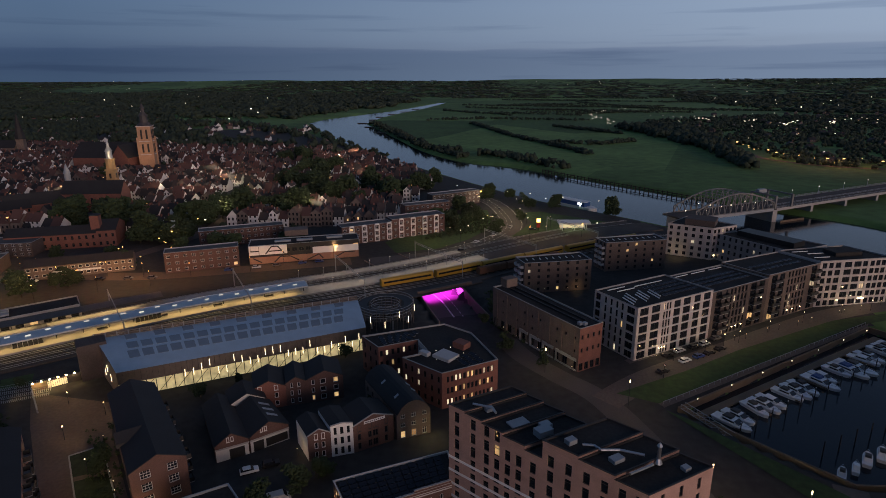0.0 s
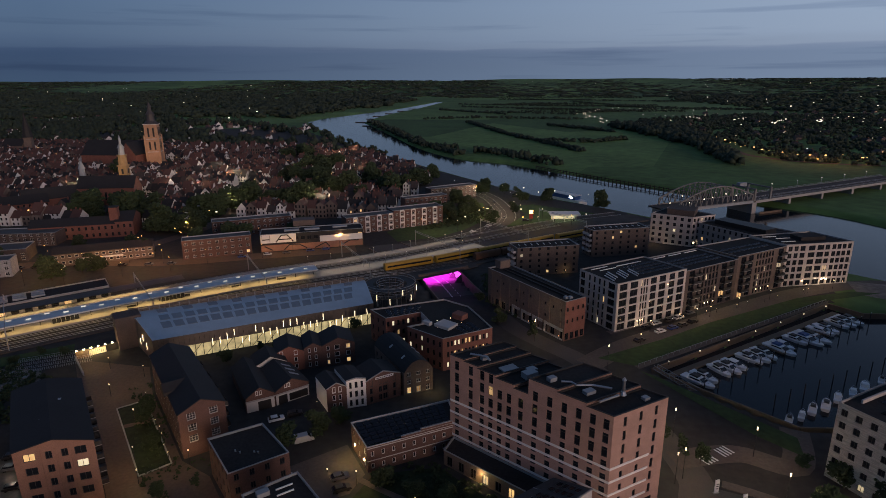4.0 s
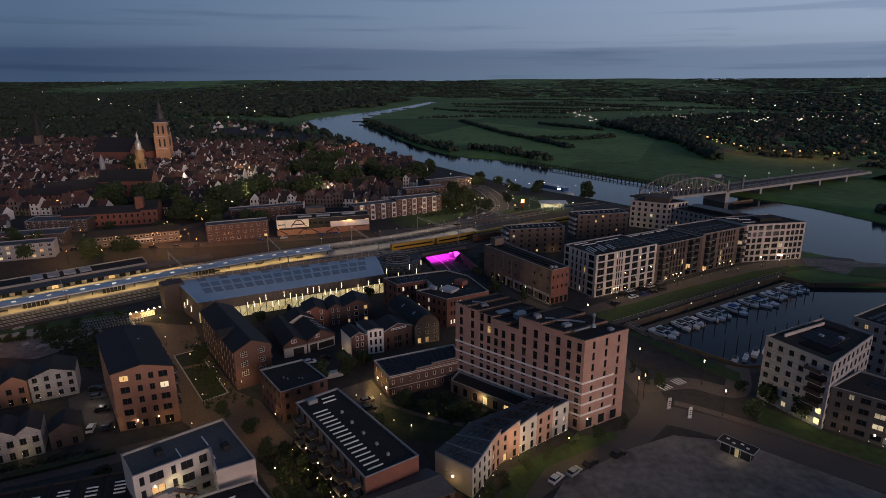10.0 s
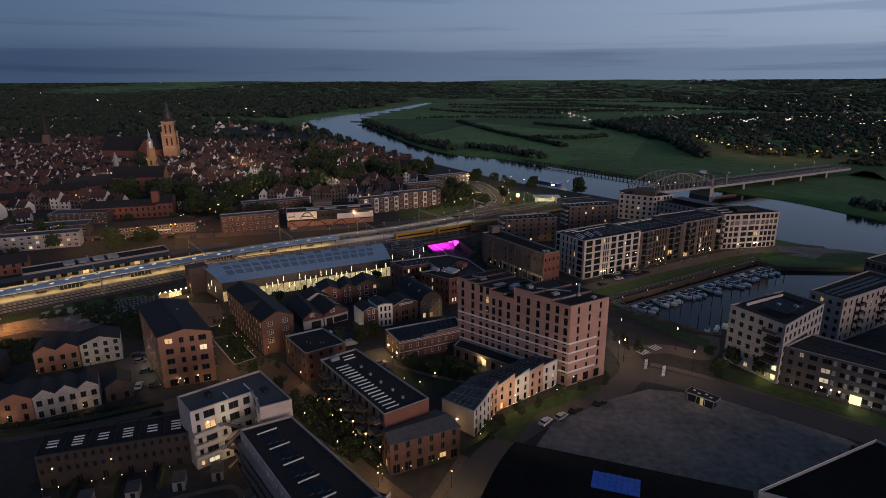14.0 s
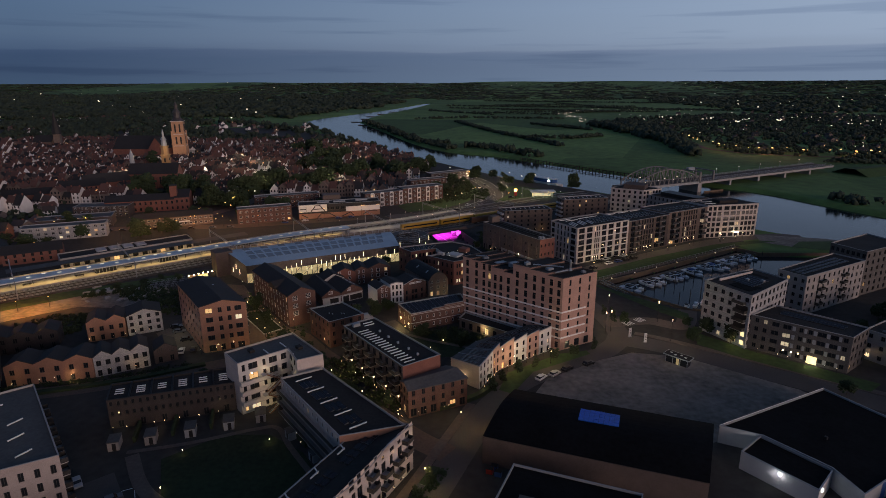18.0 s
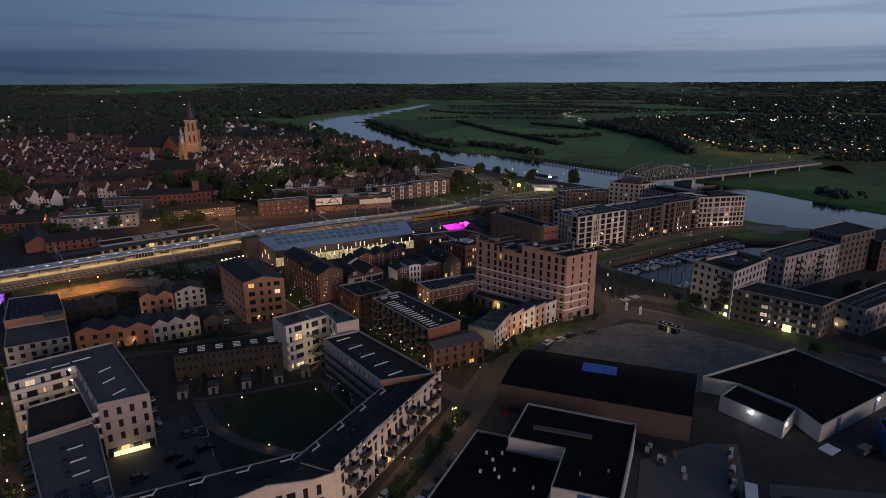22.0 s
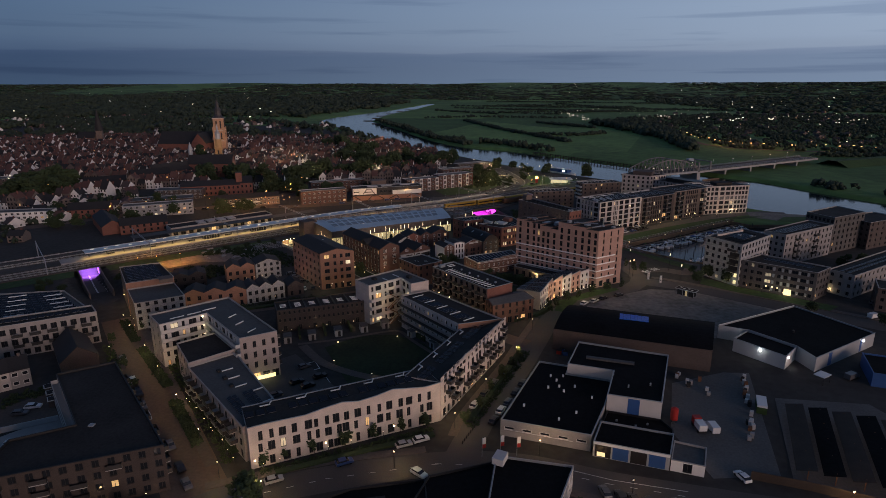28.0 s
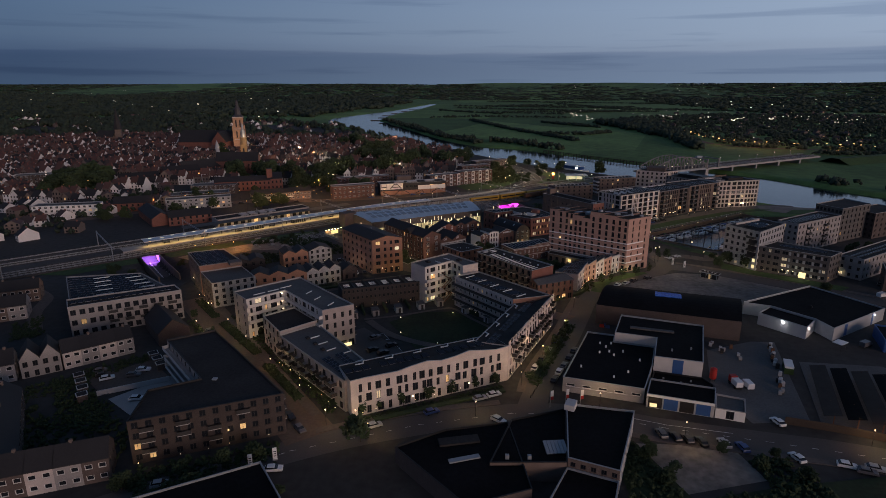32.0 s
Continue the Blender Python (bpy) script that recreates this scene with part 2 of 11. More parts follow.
M["clinker"] = mat("clinker", (0.118, 0.086, 0.068), 0.9, noise_scale=0.06, amount=0.3, fine=1.2)
M["sand"] = mat("sand", (0.185, 0.168, 0.148), 0.95, noise_scale=0.09, amount=0.55, fine=0.5)
M["ballast"] = mat("ballast", (0.078, 0.070, 0.064), 0.95, noise_scale=0.1, amount=0.4, fine=2)
M["grass"] = mat("grass", (0.042, 0.082, 0.024), 0.95, noise_scale=0.03, amount=0.45, fine=0.5, bump=0.3)
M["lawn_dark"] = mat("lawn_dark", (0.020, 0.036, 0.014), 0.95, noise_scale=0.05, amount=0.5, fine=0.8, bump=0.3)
M["urban"] = mat("urban_ground", (0.042, 0.041, 0.039), 0.95, noise_scale=0.03, amount=0.4, fine=0.4)
M["leaf"] = mat("leaf", (0.031, 0.050, 0.020), 0.9, noise_scale=0.25, amount=0.5, fine=1.5, bump=0.0, vary=0.5)
# far leaves: distance haze put into the colour, paler and bluer than near ones
M["leaf_far_haze"] = mat("leaf_far_haze", (0.036, 0.052, 0.034), 0.95, noise_scale=0.02, amount=0.5, fine=0.2, bump=0.0)
M["lead"] = mat("lead", (0.065, 0.06, 0.062), 0.6, 0.1)
M["bark"] = mat("bark", (0.06, 0.045, 0.035), 0.95)
M["wood"] = mat("wood", (0.17, 0.12, 0.08), 0.8)
M["mesh_cladding"] = mat("mesh_cladding", (0.15, 0.125, 0.105), 0.6, 0.3, noise_scale=0.6, amount=0.3, fine=8)
M["yellow_train"] = mat("yellow_train", (0.46, 0.27, 0.03), 0.4, amount=0.1)
M["blue_paint"] = mat("blue_paint", (0.03, 0.09, 0.26), 0.5, amount=0.15)
M["blue_tarp"] = mat("blue_tarp", (0.015, 0.12, 0.62), 0.45, noise_scale=1.5, amount=0.35, fine=5, bump=0.6)
M["red_paint"] = mat("red_paint", (0.36, 0.025, 0.02), 0.5)
M["rust"] = mat("rust", (0.16, 0.075, 0.04), 0.8, amount=0.4)


# the river water: dark, with small waves
def water_mat():
    m = bpy.data.materials.new("water")
    m.use_nodes = True
    n, l = m.node_tree.nodes, m.node_tree.links
    b = n["Principled BSDF"]
    b.inputs["Base Color"].default_value = (0.010, 0.018, 0.026, 1)
    b.inputs["Roughness"].default_value = 0.10
    b.inputs["IOR"].default_value = 1.33
    geo, nz, bp = n.new("ShaderNodeNewGeometry"), n.new("ShaderNodeTexNoise"), n.new("ShaderNodeBump")
    nz.inputs["Scale"].default_value, nz.inputs["Detail"].default_value = 0.5, 4
    l.new(geo.outputs["Position"], nz.inputs["Vector"])
    l.new(nz.outputs[0], bp.inputs["Height"])
    bp.inputs["Strength"].default_value, bp.inputs["Distance"].default_value = 0.12, 0.25
    l.new(bp.outputs[0], b.inputs["Normal"])
    return m


M["water"] = water_mat()


# the wide land: meadows with drier and darker fields
def land_mat():
    m = mat("land", (0.096, 0.196, 0.046), 0.95, noise_scale=0.012, amount=0.45, fine=0.10, bump=0.2)
    n, l = m.node_tree.nodes, m.node_tree.links
    b = n["Principled BSDF"]
    old = b.inputs["Base Color"].links[0].from_socket
    geo, vor = n.new("ShaderNodeNewGeometry"), n.new("ShaderNodeTexVoronoi")
    mp = n.new("ShaderNodeMapping")
    mp.inputs["Scale"].default_value = (0.0045, 0.0026, 0.0)
    mp.inputs["Rotation"].default_value = (0, 0, 0.5)
    l.new(geo.outputs["Position"], mp.inputs[0])
    l.new(mp.outputs[0], vor.inputs["Vector"])
    vor.inputs["Scale"].default_value = 1.0
    ramp = n.new("ShaderNodeValToRGB")
    ramp.color_ramp.elements[0].color = (0.58, 0.60, 0.62, 1)
    ramp.color_ramp.elements[1].color = (1.55, 1.30, 1.5, 1)
    sep = n.new("ShaderNodeSeparateColor")
    l.new(vor.outputs["Color"], sep.inputs[0])
    l.new(sep.outputs[0], ramp.inputs[0])
    mul = n.new("ShaderNodeMixRGB")
    mul.blend_type = "MULTIPLY"
    mul.inputs[0].default_value = 1.0
    l.new(old, mul.inputs[1])
    l.new(ramp.outputs[0], mul.inputs[2])
    l.new(mul.outputs[0], b.inputs["Base Color"])
    return m


M["land"] = land_mat()


# ---- building blocks ----
class Geo:
    """Collects faces with a material number each."""

    def __init__(self):
        self.v, self.f, self.m = [], [], []

    def face(self, pts, mi=0):
        i = len(self.v)
        self.v.extend(pts)
        self.f.append(tuple(range(i, i + len(pts))))
        self.m.append(mi)

    def box(self, x0, y0, z0, x1, y1, z1, mi=0, bottom=False):
        a, b, c, d = (x0, y0), (x1, y0), (x1, y1), (x0, y1)
        self.prism((a, b, c, d), z0, z1, mi, bottom)

    def prism(self, poly, z0, z1, mi=0, bottom=False, top=True):
        n = len(poly)
        for i in range(n):
            p, q = poly[i], poly[(i + 1) % n]
            self.face([(p[0], p[1], z0), (q[0], q[1], z0), (q[0], q[1], z1), (p[0], p[1], z1)], mi)
        if top:
            self.face([(p[0], p[1], z1) for p in poly], mi)
        if bottom:
            self.face([(p[0], p[1], z0) for p in reversed(poly)], mi)

    def bar(self, p, q, w, mi=0, h=None):
        """A beam of square section from p to q."""
        p, q = Vector(p), Vector(q)
        d = (q - p).normalized()
        s = d.cross(Vector((0, 0, 1)))
        s = s.normalized() if s.length > 1e-4 else Vector((1, 0, 0))
        u = s.cross(d).normalized()
        h = h or w
        r = [s * w / 2 + u * h / 2, -s * w / 2 + u * h / 2, -s * w / 2 - u * h / 2, s * w / 2 - u * h / 2]
        for i in range(4):
            a, b = r[i], r[(i + 1) % 4]
            self.face([tuple(p + a), tuple(p + b), tuple(q + b), tuple(q + a)], mi)
        self.face([tuple(p + a) for a in reversed(r)], mi)
        self.face([tuple(q + a) for a in r], mi)

    def tube(self, p, q, r0, r1, n=8, mi=0, cap=True):
        p, q = Vector(p), Vector(q)
        d = (q - p).normalized()
        s = d.cross(Vector((0.3, 0.1, 1))).normalized()
        u = d.cross(s)
        ring = [(s * math.cos(6.2832 * i / n) + u * math.sin(6.2832 * i / n)) for i in range(n)]
        for i in range(n):
            a, b = ring[i], ring[(i + 1) % n]
            self.face([tuple(p + a * r0), tuple(p + b * r0), tuple(q + b * r1), tuple(q + a * r1)], mi)
        if cap:
            self.face([tuple(q + a * r1) for a in ring], mi)

    def mesh(self, name, mats):
        me = bpy.data.meshes.new(name)
        me.from_pydata(self.v, [], self.f)
        for k in mats:
            me.materials.append(M[k])
        if len(mats) > 1:
            me.polygons.foreach_set("material_index", self.m)
        return me


def thing(name, label, category, x=0, y=0, z=0, rz=0, group="", kind=""):
    ob = new(name)
    ob.matrix_basis = pose(x, y, z, 0, 0, rz)
    ob.empty_display_size = 0.5
    return tagged(ob, label, category, group, kind)


def part(name, g, mats, parent, label="", m=None):
    """Links a Geo or a mesh as one part under a thing or under a part."""
    me = g.mesh(name, mats) if isinstance(g, Geo) else g
    ob = new(name, me)
    ob.parent = parent
    if m is not None:
        ob.matrix_basis = m
    return tagged(ob, label)


def solo(name, g, mats, label, category, x=0, y=0, z=0, rz=0, group="", kind=""):
    """A thing that is one mesh."""
    me = g.mesh(name, mats) if isinstance(g, Geo) else g
    ob = new(name, me)
    ob.matrix_basis = pose(x, y, z, 0, 0, rz)
    return tagged(ob, label, category, group, kind)


def inset(poly, d):
    """The polygon drawn in by d, corner by corner."""
    out, n = [], len(poly)
    for i in range(n):
        a, b, c = (Vector(poly[(i + k) % n][:2]) for k in (-1, 0, 1))
        e, f = (b - a).normalized(), (c - b).normalized()
        n1, n2 = Vector((-e.y, e.x)), Vector((-f.y, f.x))
        k = max(0.3, 1 + n1.dot(n2))
        out.append(tuple(b + (n1 + n2) * d / k))
    return out


WINDOWS = {}


WINDOW_GEO = {}


def window_mesh(w, h, style, lit):
    """A window: a frame with a bar or two, and the pane behind it. Local x along the wall, y inwards."""
    key = (round(w, 2), round(h, 2), style, lit)
    if key in WINDOWS:
        return WINDOWS[key]
    g, t, d = Geo(), (0.15 if style == "white" else 0.09), 0.10
    g.face([(0, d, 0), (w, d, 0), (w, d, h), (0, d, h)], 1)
    for x0, x1, z0, z1 in ((0, w, 0, t), (0, w, h - t, h), (0, t, t, h - t), (w - t, w, t, h - t)):
        g.box(x0, 0, z0, x1, d, z1, 0)
    if style in ("two", "cross") and w > 0.9:
        g.box(w / 2 - 0.035, 0.01, t, w / 2 + 0.035, d, h - t, 0)
    if style in ("cross", "trans"):
        g.box(t, 0.012, h * 0.68, w - t, d, h * 0.68 + 0.06, 0)
    if style == "grid":
        for k in (1, 2):
            g.box(w * k / 3 - 0.03, 0.01, t, w * k / 3 + 0.03, d, h - t, 0)
        for k in (1, 2):
            g.box(t, 0.012, h * k / 3 - 0.03, w - t, d, h * k / 3 + 0.03, 0)
    g.box(-0.06, -0.08, -0.07, w + 0.06, 0.05, 0, 0, True)
    frame_m = "frame_white" if style in ("cross", "grid", "white") else "frame_dark"
    me = g.mesh("window", (frame_m, {0: "glass", 1: "lit", 2: "lit_cool"}[lit]))
    WINDOWS[key] = me
    WINDOW_GEO[key] = (g, frame_m)
    return me


def wall_geo(length, z0, z1, holes, profile=(), depth=0.22):
    """An upright wall in its own frame (x along it, y inwards) with openings cut through its face. profile: points of its top above z1."""
    g = Geo()
    xs = sorted({0.0, length, *[v for r in holes for v in r[:2]]})
    zs = sorted({z0, z1, *[v for r in holes for v in r[2:]]})
    for i in range(len(xs) - 1):
        run = None
        for j in range(len(zs) - 1):
            cx, cz = (xs[i] + xs[i + 1]) / 2, (zs[j] + zs[j + 1]) / 2
            inside = any(r[0] < cx < r[1] and r[2] < cz < r[3] for r in holes)
            if not inside and run is None:
                run = zs[j]
            if run is not None and (inside or j == len(zs) - 2):
                top = zs[j] if inside else zs[j + 1]
                g.face([(xs[i], 0, run), (xs[i + 1], 0, run), (xs[i + 1], 0, top), (xs[i], 0, top)])
                run = None
    for a, b, c, d in holes:
        g.face([(a, 0, c), (b, 0, c), (b, depth, c), (a, depth, c)])
        g.face([(a, depth, d), (b, depth, d), (b, 0, d), (a, 0, d)])
        g.face([(a, 0, d), (a, 0, c), (a, depth, c), (a, depth, d)])
        g.face([(b, 0, c), (b, 0, d), (b, depth, d), (b, depth, c)])
    for k in range(len(profile) - 1):
        p, q = profile[k], profile[k + 1]
        pts = [(p[0], 0, z1), (q[0], 0, z1), (q[0], 0, q[1]), (p[0], 0, p[1])]
        g.face([pts[0], pts[1]] + [x for x in pts[2:] if x[2] > z1 + 1e-3])
    return g


RND = random.Random(7)


def facade(root, p, q, z0, z1, wall, floors=0, bays=0, win=(1.2, 1.5), sill=0.9, style="two", lit=0.12, profile=(), skip=(), storey=None, edge=None, cool=0.4, ground=None, pairs=False, rows=False, cols=None):
    """One wall of a building from p to q (in the thing's own frame) with its windows, each of them a part."""
    p, q = Vector(p), Vector(q)
    d = q - p
    length = d.length
    m = Matrix.Translation((p.x, p.y, 0)) @ Matrix.Rotation(math.atan2(d.y, d.x), 4, "Z")
    holes, plan = [], []
    mid = root.matrix_basis @ Vector(((p.x + q.x) / 2, (p.y + q.y) / 2, 0))
    out = Vector((d.y, -d.x))
    unseen = all(out.dot(Vector((vx - mid.x, vy - mid.y))) < 0 for vx, vy in ((16, 0), (10, -110), (-30, -195)))
    if cols:
        bays = len(cols)
    if floors and bays and not unseen:
        storey = storey or (z1 - z0) / floors
        edge = length / bays * 0.5 if edge is None else edge
        step = (length - 2 * edge) / max(1, bays - 1) if bays > 1 else 0
        for f in range(floors):
            w, h, s = win[0], win[1], sill
            if f == 0 and ground:
                w, h, s = ground
            for b in range(bays):
                if (f, b) in skip or ("all", b) in skip or (f, "all") in skip:
                    continue
                cx = edge + step * b + ((0.22 if b % 2 else -0.22) * step if pairs else 0)
                if cols:
                    cx, w = cols[b]
                a, c = cx - w / 2, z0 + f * storey + s
                if a < 0.25 or a + w > length - 0.25 or c + h > z1 + (0 if not profile else 2.5) - 0.15:
                    continue
                holes.append((a, a + w, c, c + h))
                r = RND.random()
                plan.append((a, c, w, h, 0 if r > lit * 0.3 else (2 if RND.random() < cool else 1)))
    part("wall", wall_geo(length, z0, z1, [h for h in holes if h[3] <= z1], profile), (wall,), root, m=m)
    if rows:
        # far windows, too small to pick apart: one part for each floor
        for c0 in sorted({c for _, c, _, _, _ in plan}):
            dst, fm = Geo(), "frame_dark"
            for a, c, w, h, k in plan:
                if c == c0:
                    window_mesh(w, h, style, k)
                    src, fm = WINDOW_GEO[(round(w, 2), round(h, 2), style, k)]
                    off = len(dst.v)
                    dst.v.extend((x + a, y + 0.12, z + c) for x, y, z in src.v)
                    dst.f.extend(tuple(j + off for j in f) for f in src.f)
                    dst.m.extend(i and i + k for i in src.m)
            tagged(part("window_strip", dst, (fm, "glass", "lit", "lit_cool"), root, "row of windows", m), kind="stuff")
        return m, length
    for a, c, w, h, k in plan:
        deep = 0.12 if c + h <= z1 else -0.05
        part("window", window_mesh(w, h, style, k), (), root, m=m @ Matrix.Translation((a, deep, c)))
    return m, length


def local(poly):
    n = len(poly)
    cx, cy = sum(p[0] for p in poly) / n, sum(p[1] for p in poly) / n
    return cx, cy, [(p[0] - cx, p[1] - cy) for p in poly]


def flat_roof(root, poly, z, roof="bitumen", coping="concrete", lip=0.45):
    inner = inset(poly, 0.22)
    outer = inset(poly, -0.06)
    g = Geo()
    g.face([(x, y, z - lip) for x, y in inner])
    part("roof", g, (roof,), root)
    g = Geo()
    n = len(poly)
    for i in range(n):
        j = (i + 1) % n
        a, b, c, d = outer[i], outer[j], inner[j], inner[i]
        g.face([(*a, z + 0.06), (*b, z + 0.06), (*c, z + 0.06), (*d, z + 0.06)])
        g.face([(*a, z - 0.10), (*b, z - 0.10), (*b, z + 0.06), (*a, z + 0.06)])
        g.face([(*d, z + 0.06), (*c, z + 0.06), (*c, z - lip), (*d, z - lip)])
        g.face([(*b, z - 0.10), (*a, z - 0.10), (*poly[i], z - 0.10), (*poly[j], z - 0.10)])
    part("parapet", g, (coping,), root)


def block(name, label, category, poly, h, wall, spec=None, roof="bitumen", coping="concrete", z0=0.0, group="", lip=0.45):
    """A flat-roofed building on a footprint (anticlockwise). spec: by edge number, the windows of that wall."""
    cx, cy, lp = local(poly)
    root = thing(name, label, category, cx, cy, z0, group=group)
    n = len(lp)
    for i in range(n):
        kw = dict((spec or {}).get(i, (spec or {}).get("all", {})))
        w = kw.pop("wall", wall)
        facade(root, lp[i], lp[(i + 1) % n], 0, h, w, **kw)
    flat_roof(root, lp, h, roof, coping, lip)
    return root


def rbox(root, name, mats, x, y, z, w, d, h, rz=0, label=""):
    """A box of the size w, d, h standing on z, turned by rz degrees, as a part."""
    g = Geo()
    g.box(-w / 2, -d / 2, 0, w / 2, d / 2, h, 0, True)
    return part(name, g, (mats,) if isinstance(mats, str) else mats, root, label, pose(x, y, z, 0, 0, rz))


def gabled(name, label, category, poly, eave, ridge, wall, roof, spec=None, along=True, over=0.25, group="", z0=0.0):
    """A house with a saddle roof on a four-cornered footprint; along: the ridge runs along the edges 1-2 and 3-0 (edge 0 is a gable)."""
    cx, cy, lp = local(poly)
    root = thing(name, label, category, cx, cy, z0, group=group)
    gables = (0, 2) if along else (1, 3)
    for i in range(4):
        p, q = lp[i], lp[(i + 1) % 4]
        kw = dict((spec or {}).get(i, (spec or {}).get("all", {})))
        w = kw.pop("wall", wall)
        length = math.dist(p, q)
        if i in gables:
            kw["profile"] = ((0, eave), (length / 2, ridge), (length, eave))
        facade(root, p, q, 0, eave, w, **kw)
    a, b, c, d = (Vector((*v, 0)) for v in (lp if along else lp[1:] + lp[:1]))
    m1, m2 = (a + b) / 2, (c + d) / 2
    ax = (m2 - m1).normalized() * over
    rise = ridge - eave
    for s, e in ((a, d), (b, c)):
        g = Geo()
        out = (s - m1).normalized() * over
        drop = rise * over / (s - m1).length
        lo1, lo2, hi1, hi2 = s + out - ax, e + (e - m2).normalized() * over + ax, m1 - ax, m2 + ax
        t = 0.16
        zl, zh = eave - drop, ridge
        top = [(lo1.x, lo1.y, zl + t), (lo2.x, lo2.y, zl + t), (hi2.x, hi2.y, zh + t), (hi1.x, hi1.y, zh + t)]
        bot = [(x, y, z - t) for x, y, z in top]
        g.face(top if s is b else list(reversed(top)))
        for i in range(4):
            j = (i + 1) % 4
            g.face([bot[i], bot[j], top[j], top[i]])
        g.face(bot)
        part("roof_slope", g, (roof,), root)
    return root


LAYER = [0.0]


def layer():
    LAYER[0] += 0.003
    return LAYER[0]


def sheet(name, poly, material, z, label, category, kind="structure"):
    cx, cy, lp = local(poly)
    g = Geo()
    g.face([(x, y, 0) for x, y in lp])
    return solo(name, g, (material,), label, category, cx, cy, z + layer(), kind=kind)


def ribbon_points(line, width):
    pts = [Vector(p[:2]) for p in line]
    left, right = [], []
    for i, p in enumerate(pts):
        d = (pts[min(i + 1, len(pts) - 1)] - pts[max(i - 1, 0)]).normalized()
        n = Vector((-d.y, d.x))
        left.append(p + n * width / 2)
        right.append(p - n * width / 2)
    return left, right


def ribbon(name, line, width, material, z, label, category, kind="structure", thick=0.0):
    left, right = ribbon_points(line, width)
    g = Geo()
    for i in range(len(line) - 1):
        a, b, c, d = right[i], right[i + 1], left[i + 1], left[i]
        g.face([(*a, thick), (*b, thick), (*c, thick), (*d, thick)])
        if thick:
            g.face([(*a, 0), (*b, 0), (*b, thick), (*a, thick)])
            g.face([(*c, 0), (*d, 0), (*d, thick), (*c, thick)])
    return solo(name, g, (material,), label, category, 0, 0, z + (0 if thick else layer()), kind=kind)


def smooth_line(pts, n=6):
    """A soft curve through the points."""
    out = []
    P = [pts[0]] + list(pts) + [pts[-1]]
    for i in range(1, len(P) - 2):
        a, b, c, d = (np.array(P[i + k], float) for k in (-1, 0, 1, 2))
        for s in range(n):
            t = s / n
            out.append(tuple(0.5 * (2 * b + (c - a) * t + (2 * a - 5 * b + 4 * c - d) * t * t + (3 * b - a - 3 * c + d) * t ** 3)))
    out.append(tuple(map(float, pts[-1])))
    return out


# ---- land and water ----
LEFT_BANK = smooth_line([(-225, 2160), (-290, 1700), (-350, 1465), (-392, 1240), (-330, 1068), (-205, 815), (-130, 690), (-48, 566), (0, 497), (41, 442), (98, 388), (140, 340), (166, 285), (183, 258), (214, 232), (262, 192), (330, 130), (420, 20)], 4)
RIGHT_BANK = smooth_line([(520, 60), (400, 180), (330, 250), (286, 300), (262, 345), (240, 388), (200, 425), (165, 462), (110, 522), (55, 586), (18, 622), (-32, 656), (-88, 748), (-146, 892), (-232, 1110), (-262, 1200), (-262, 1420), (-225, 1700), (-190, 2160)], 4)
RIVER = np.array(LEFT_BANK + RIGHT_BANK)
BASIN = np.array([(66, 151), (80, 137), (97, 121), (112, 122), (135, 137), (165, 156), (200, 178), (250, 186), (262, 205), (240, 216), (202, 206), (158, 204), (150, 214)])


def depth_in(poly, X, Y):
    """Metres inside (+) or outside (-) of a polygon's edge."""
    inside = np.zeros(X.shape, bool)
    best = np.full(X.shape, 1e9)
    n = len(poly)
    for i in range(n):
        x1, y1 = poly[i]
        x2, y2 = poly[(i + 1) % n]
        cond = (y1 > Y) != (y2 > Y)
        with np.errstate(divide="ignore", invalid="ignore"):
            xi = (x2 - x1) * (Y - y1) / ((y2 - y1) if y2 != y1 else 1e-9) + x1
        inside ^= cond & (X < xi)
        dx, dy = x2 - x1, y2 - y1
        t = np.clip(((X - x1) * dx + (Y - y1) * dy) / (dx * dx + dy * dy + 1e-9), 0, 1)
        best = np.minimum(best, np.hypot(X - x1 - t * dx, Y - y1 - t * dy))
    return np.where(inside, best, -best)


def grow(a, b, s, far, rate):
    """Grid lines: even steps s from a to b, then ever wider steps out to far on both sides."""
    lines = list(np.arange(a, b + s, s))
    step, v = s, b
    while v < far[1]:
        step = min(step * rate, 160)
        v += step
        lines.append(v)
    step, v = s, a
    while v > far[0]:
        step = min(step * rate, 160)
        v -= step
        lines.insert(0, v)
    return np.array(lines)


gx = grow(-250, 340, 3.2, (-4600, 4600), 1.09)
gy = grow(-140, 520, 3.2, (-900, 4750), 1.035)
GX, GY = np.meshgrid(gx, gy)
river_in = depth_in(RIVER, GX, GY)
basin_in = depth_in(BASIN, GX, GY)
GZ = np.zeros(GX.shape)
GZ -= 5.2 * np.clip((river_in + 5) / 12, 0, 1) ** 1.3
GZ = np.minimum(GZ, -4.5 * np.clip((basin_in + 0.5) / 2.0, 0, 1))
reach = np.hypot(GX, GY + 60)
GZ += np.clip((reach - 2300) / 2350, 0, 1) ** 1.5 * 55 + np.where(reach > 2600, 5 * np.sin(GX / 420.0) + 3 * np.sin(GX / 170.0 + 1), 0) * np.clip((reach - 2600) / 1800, 0, 1)
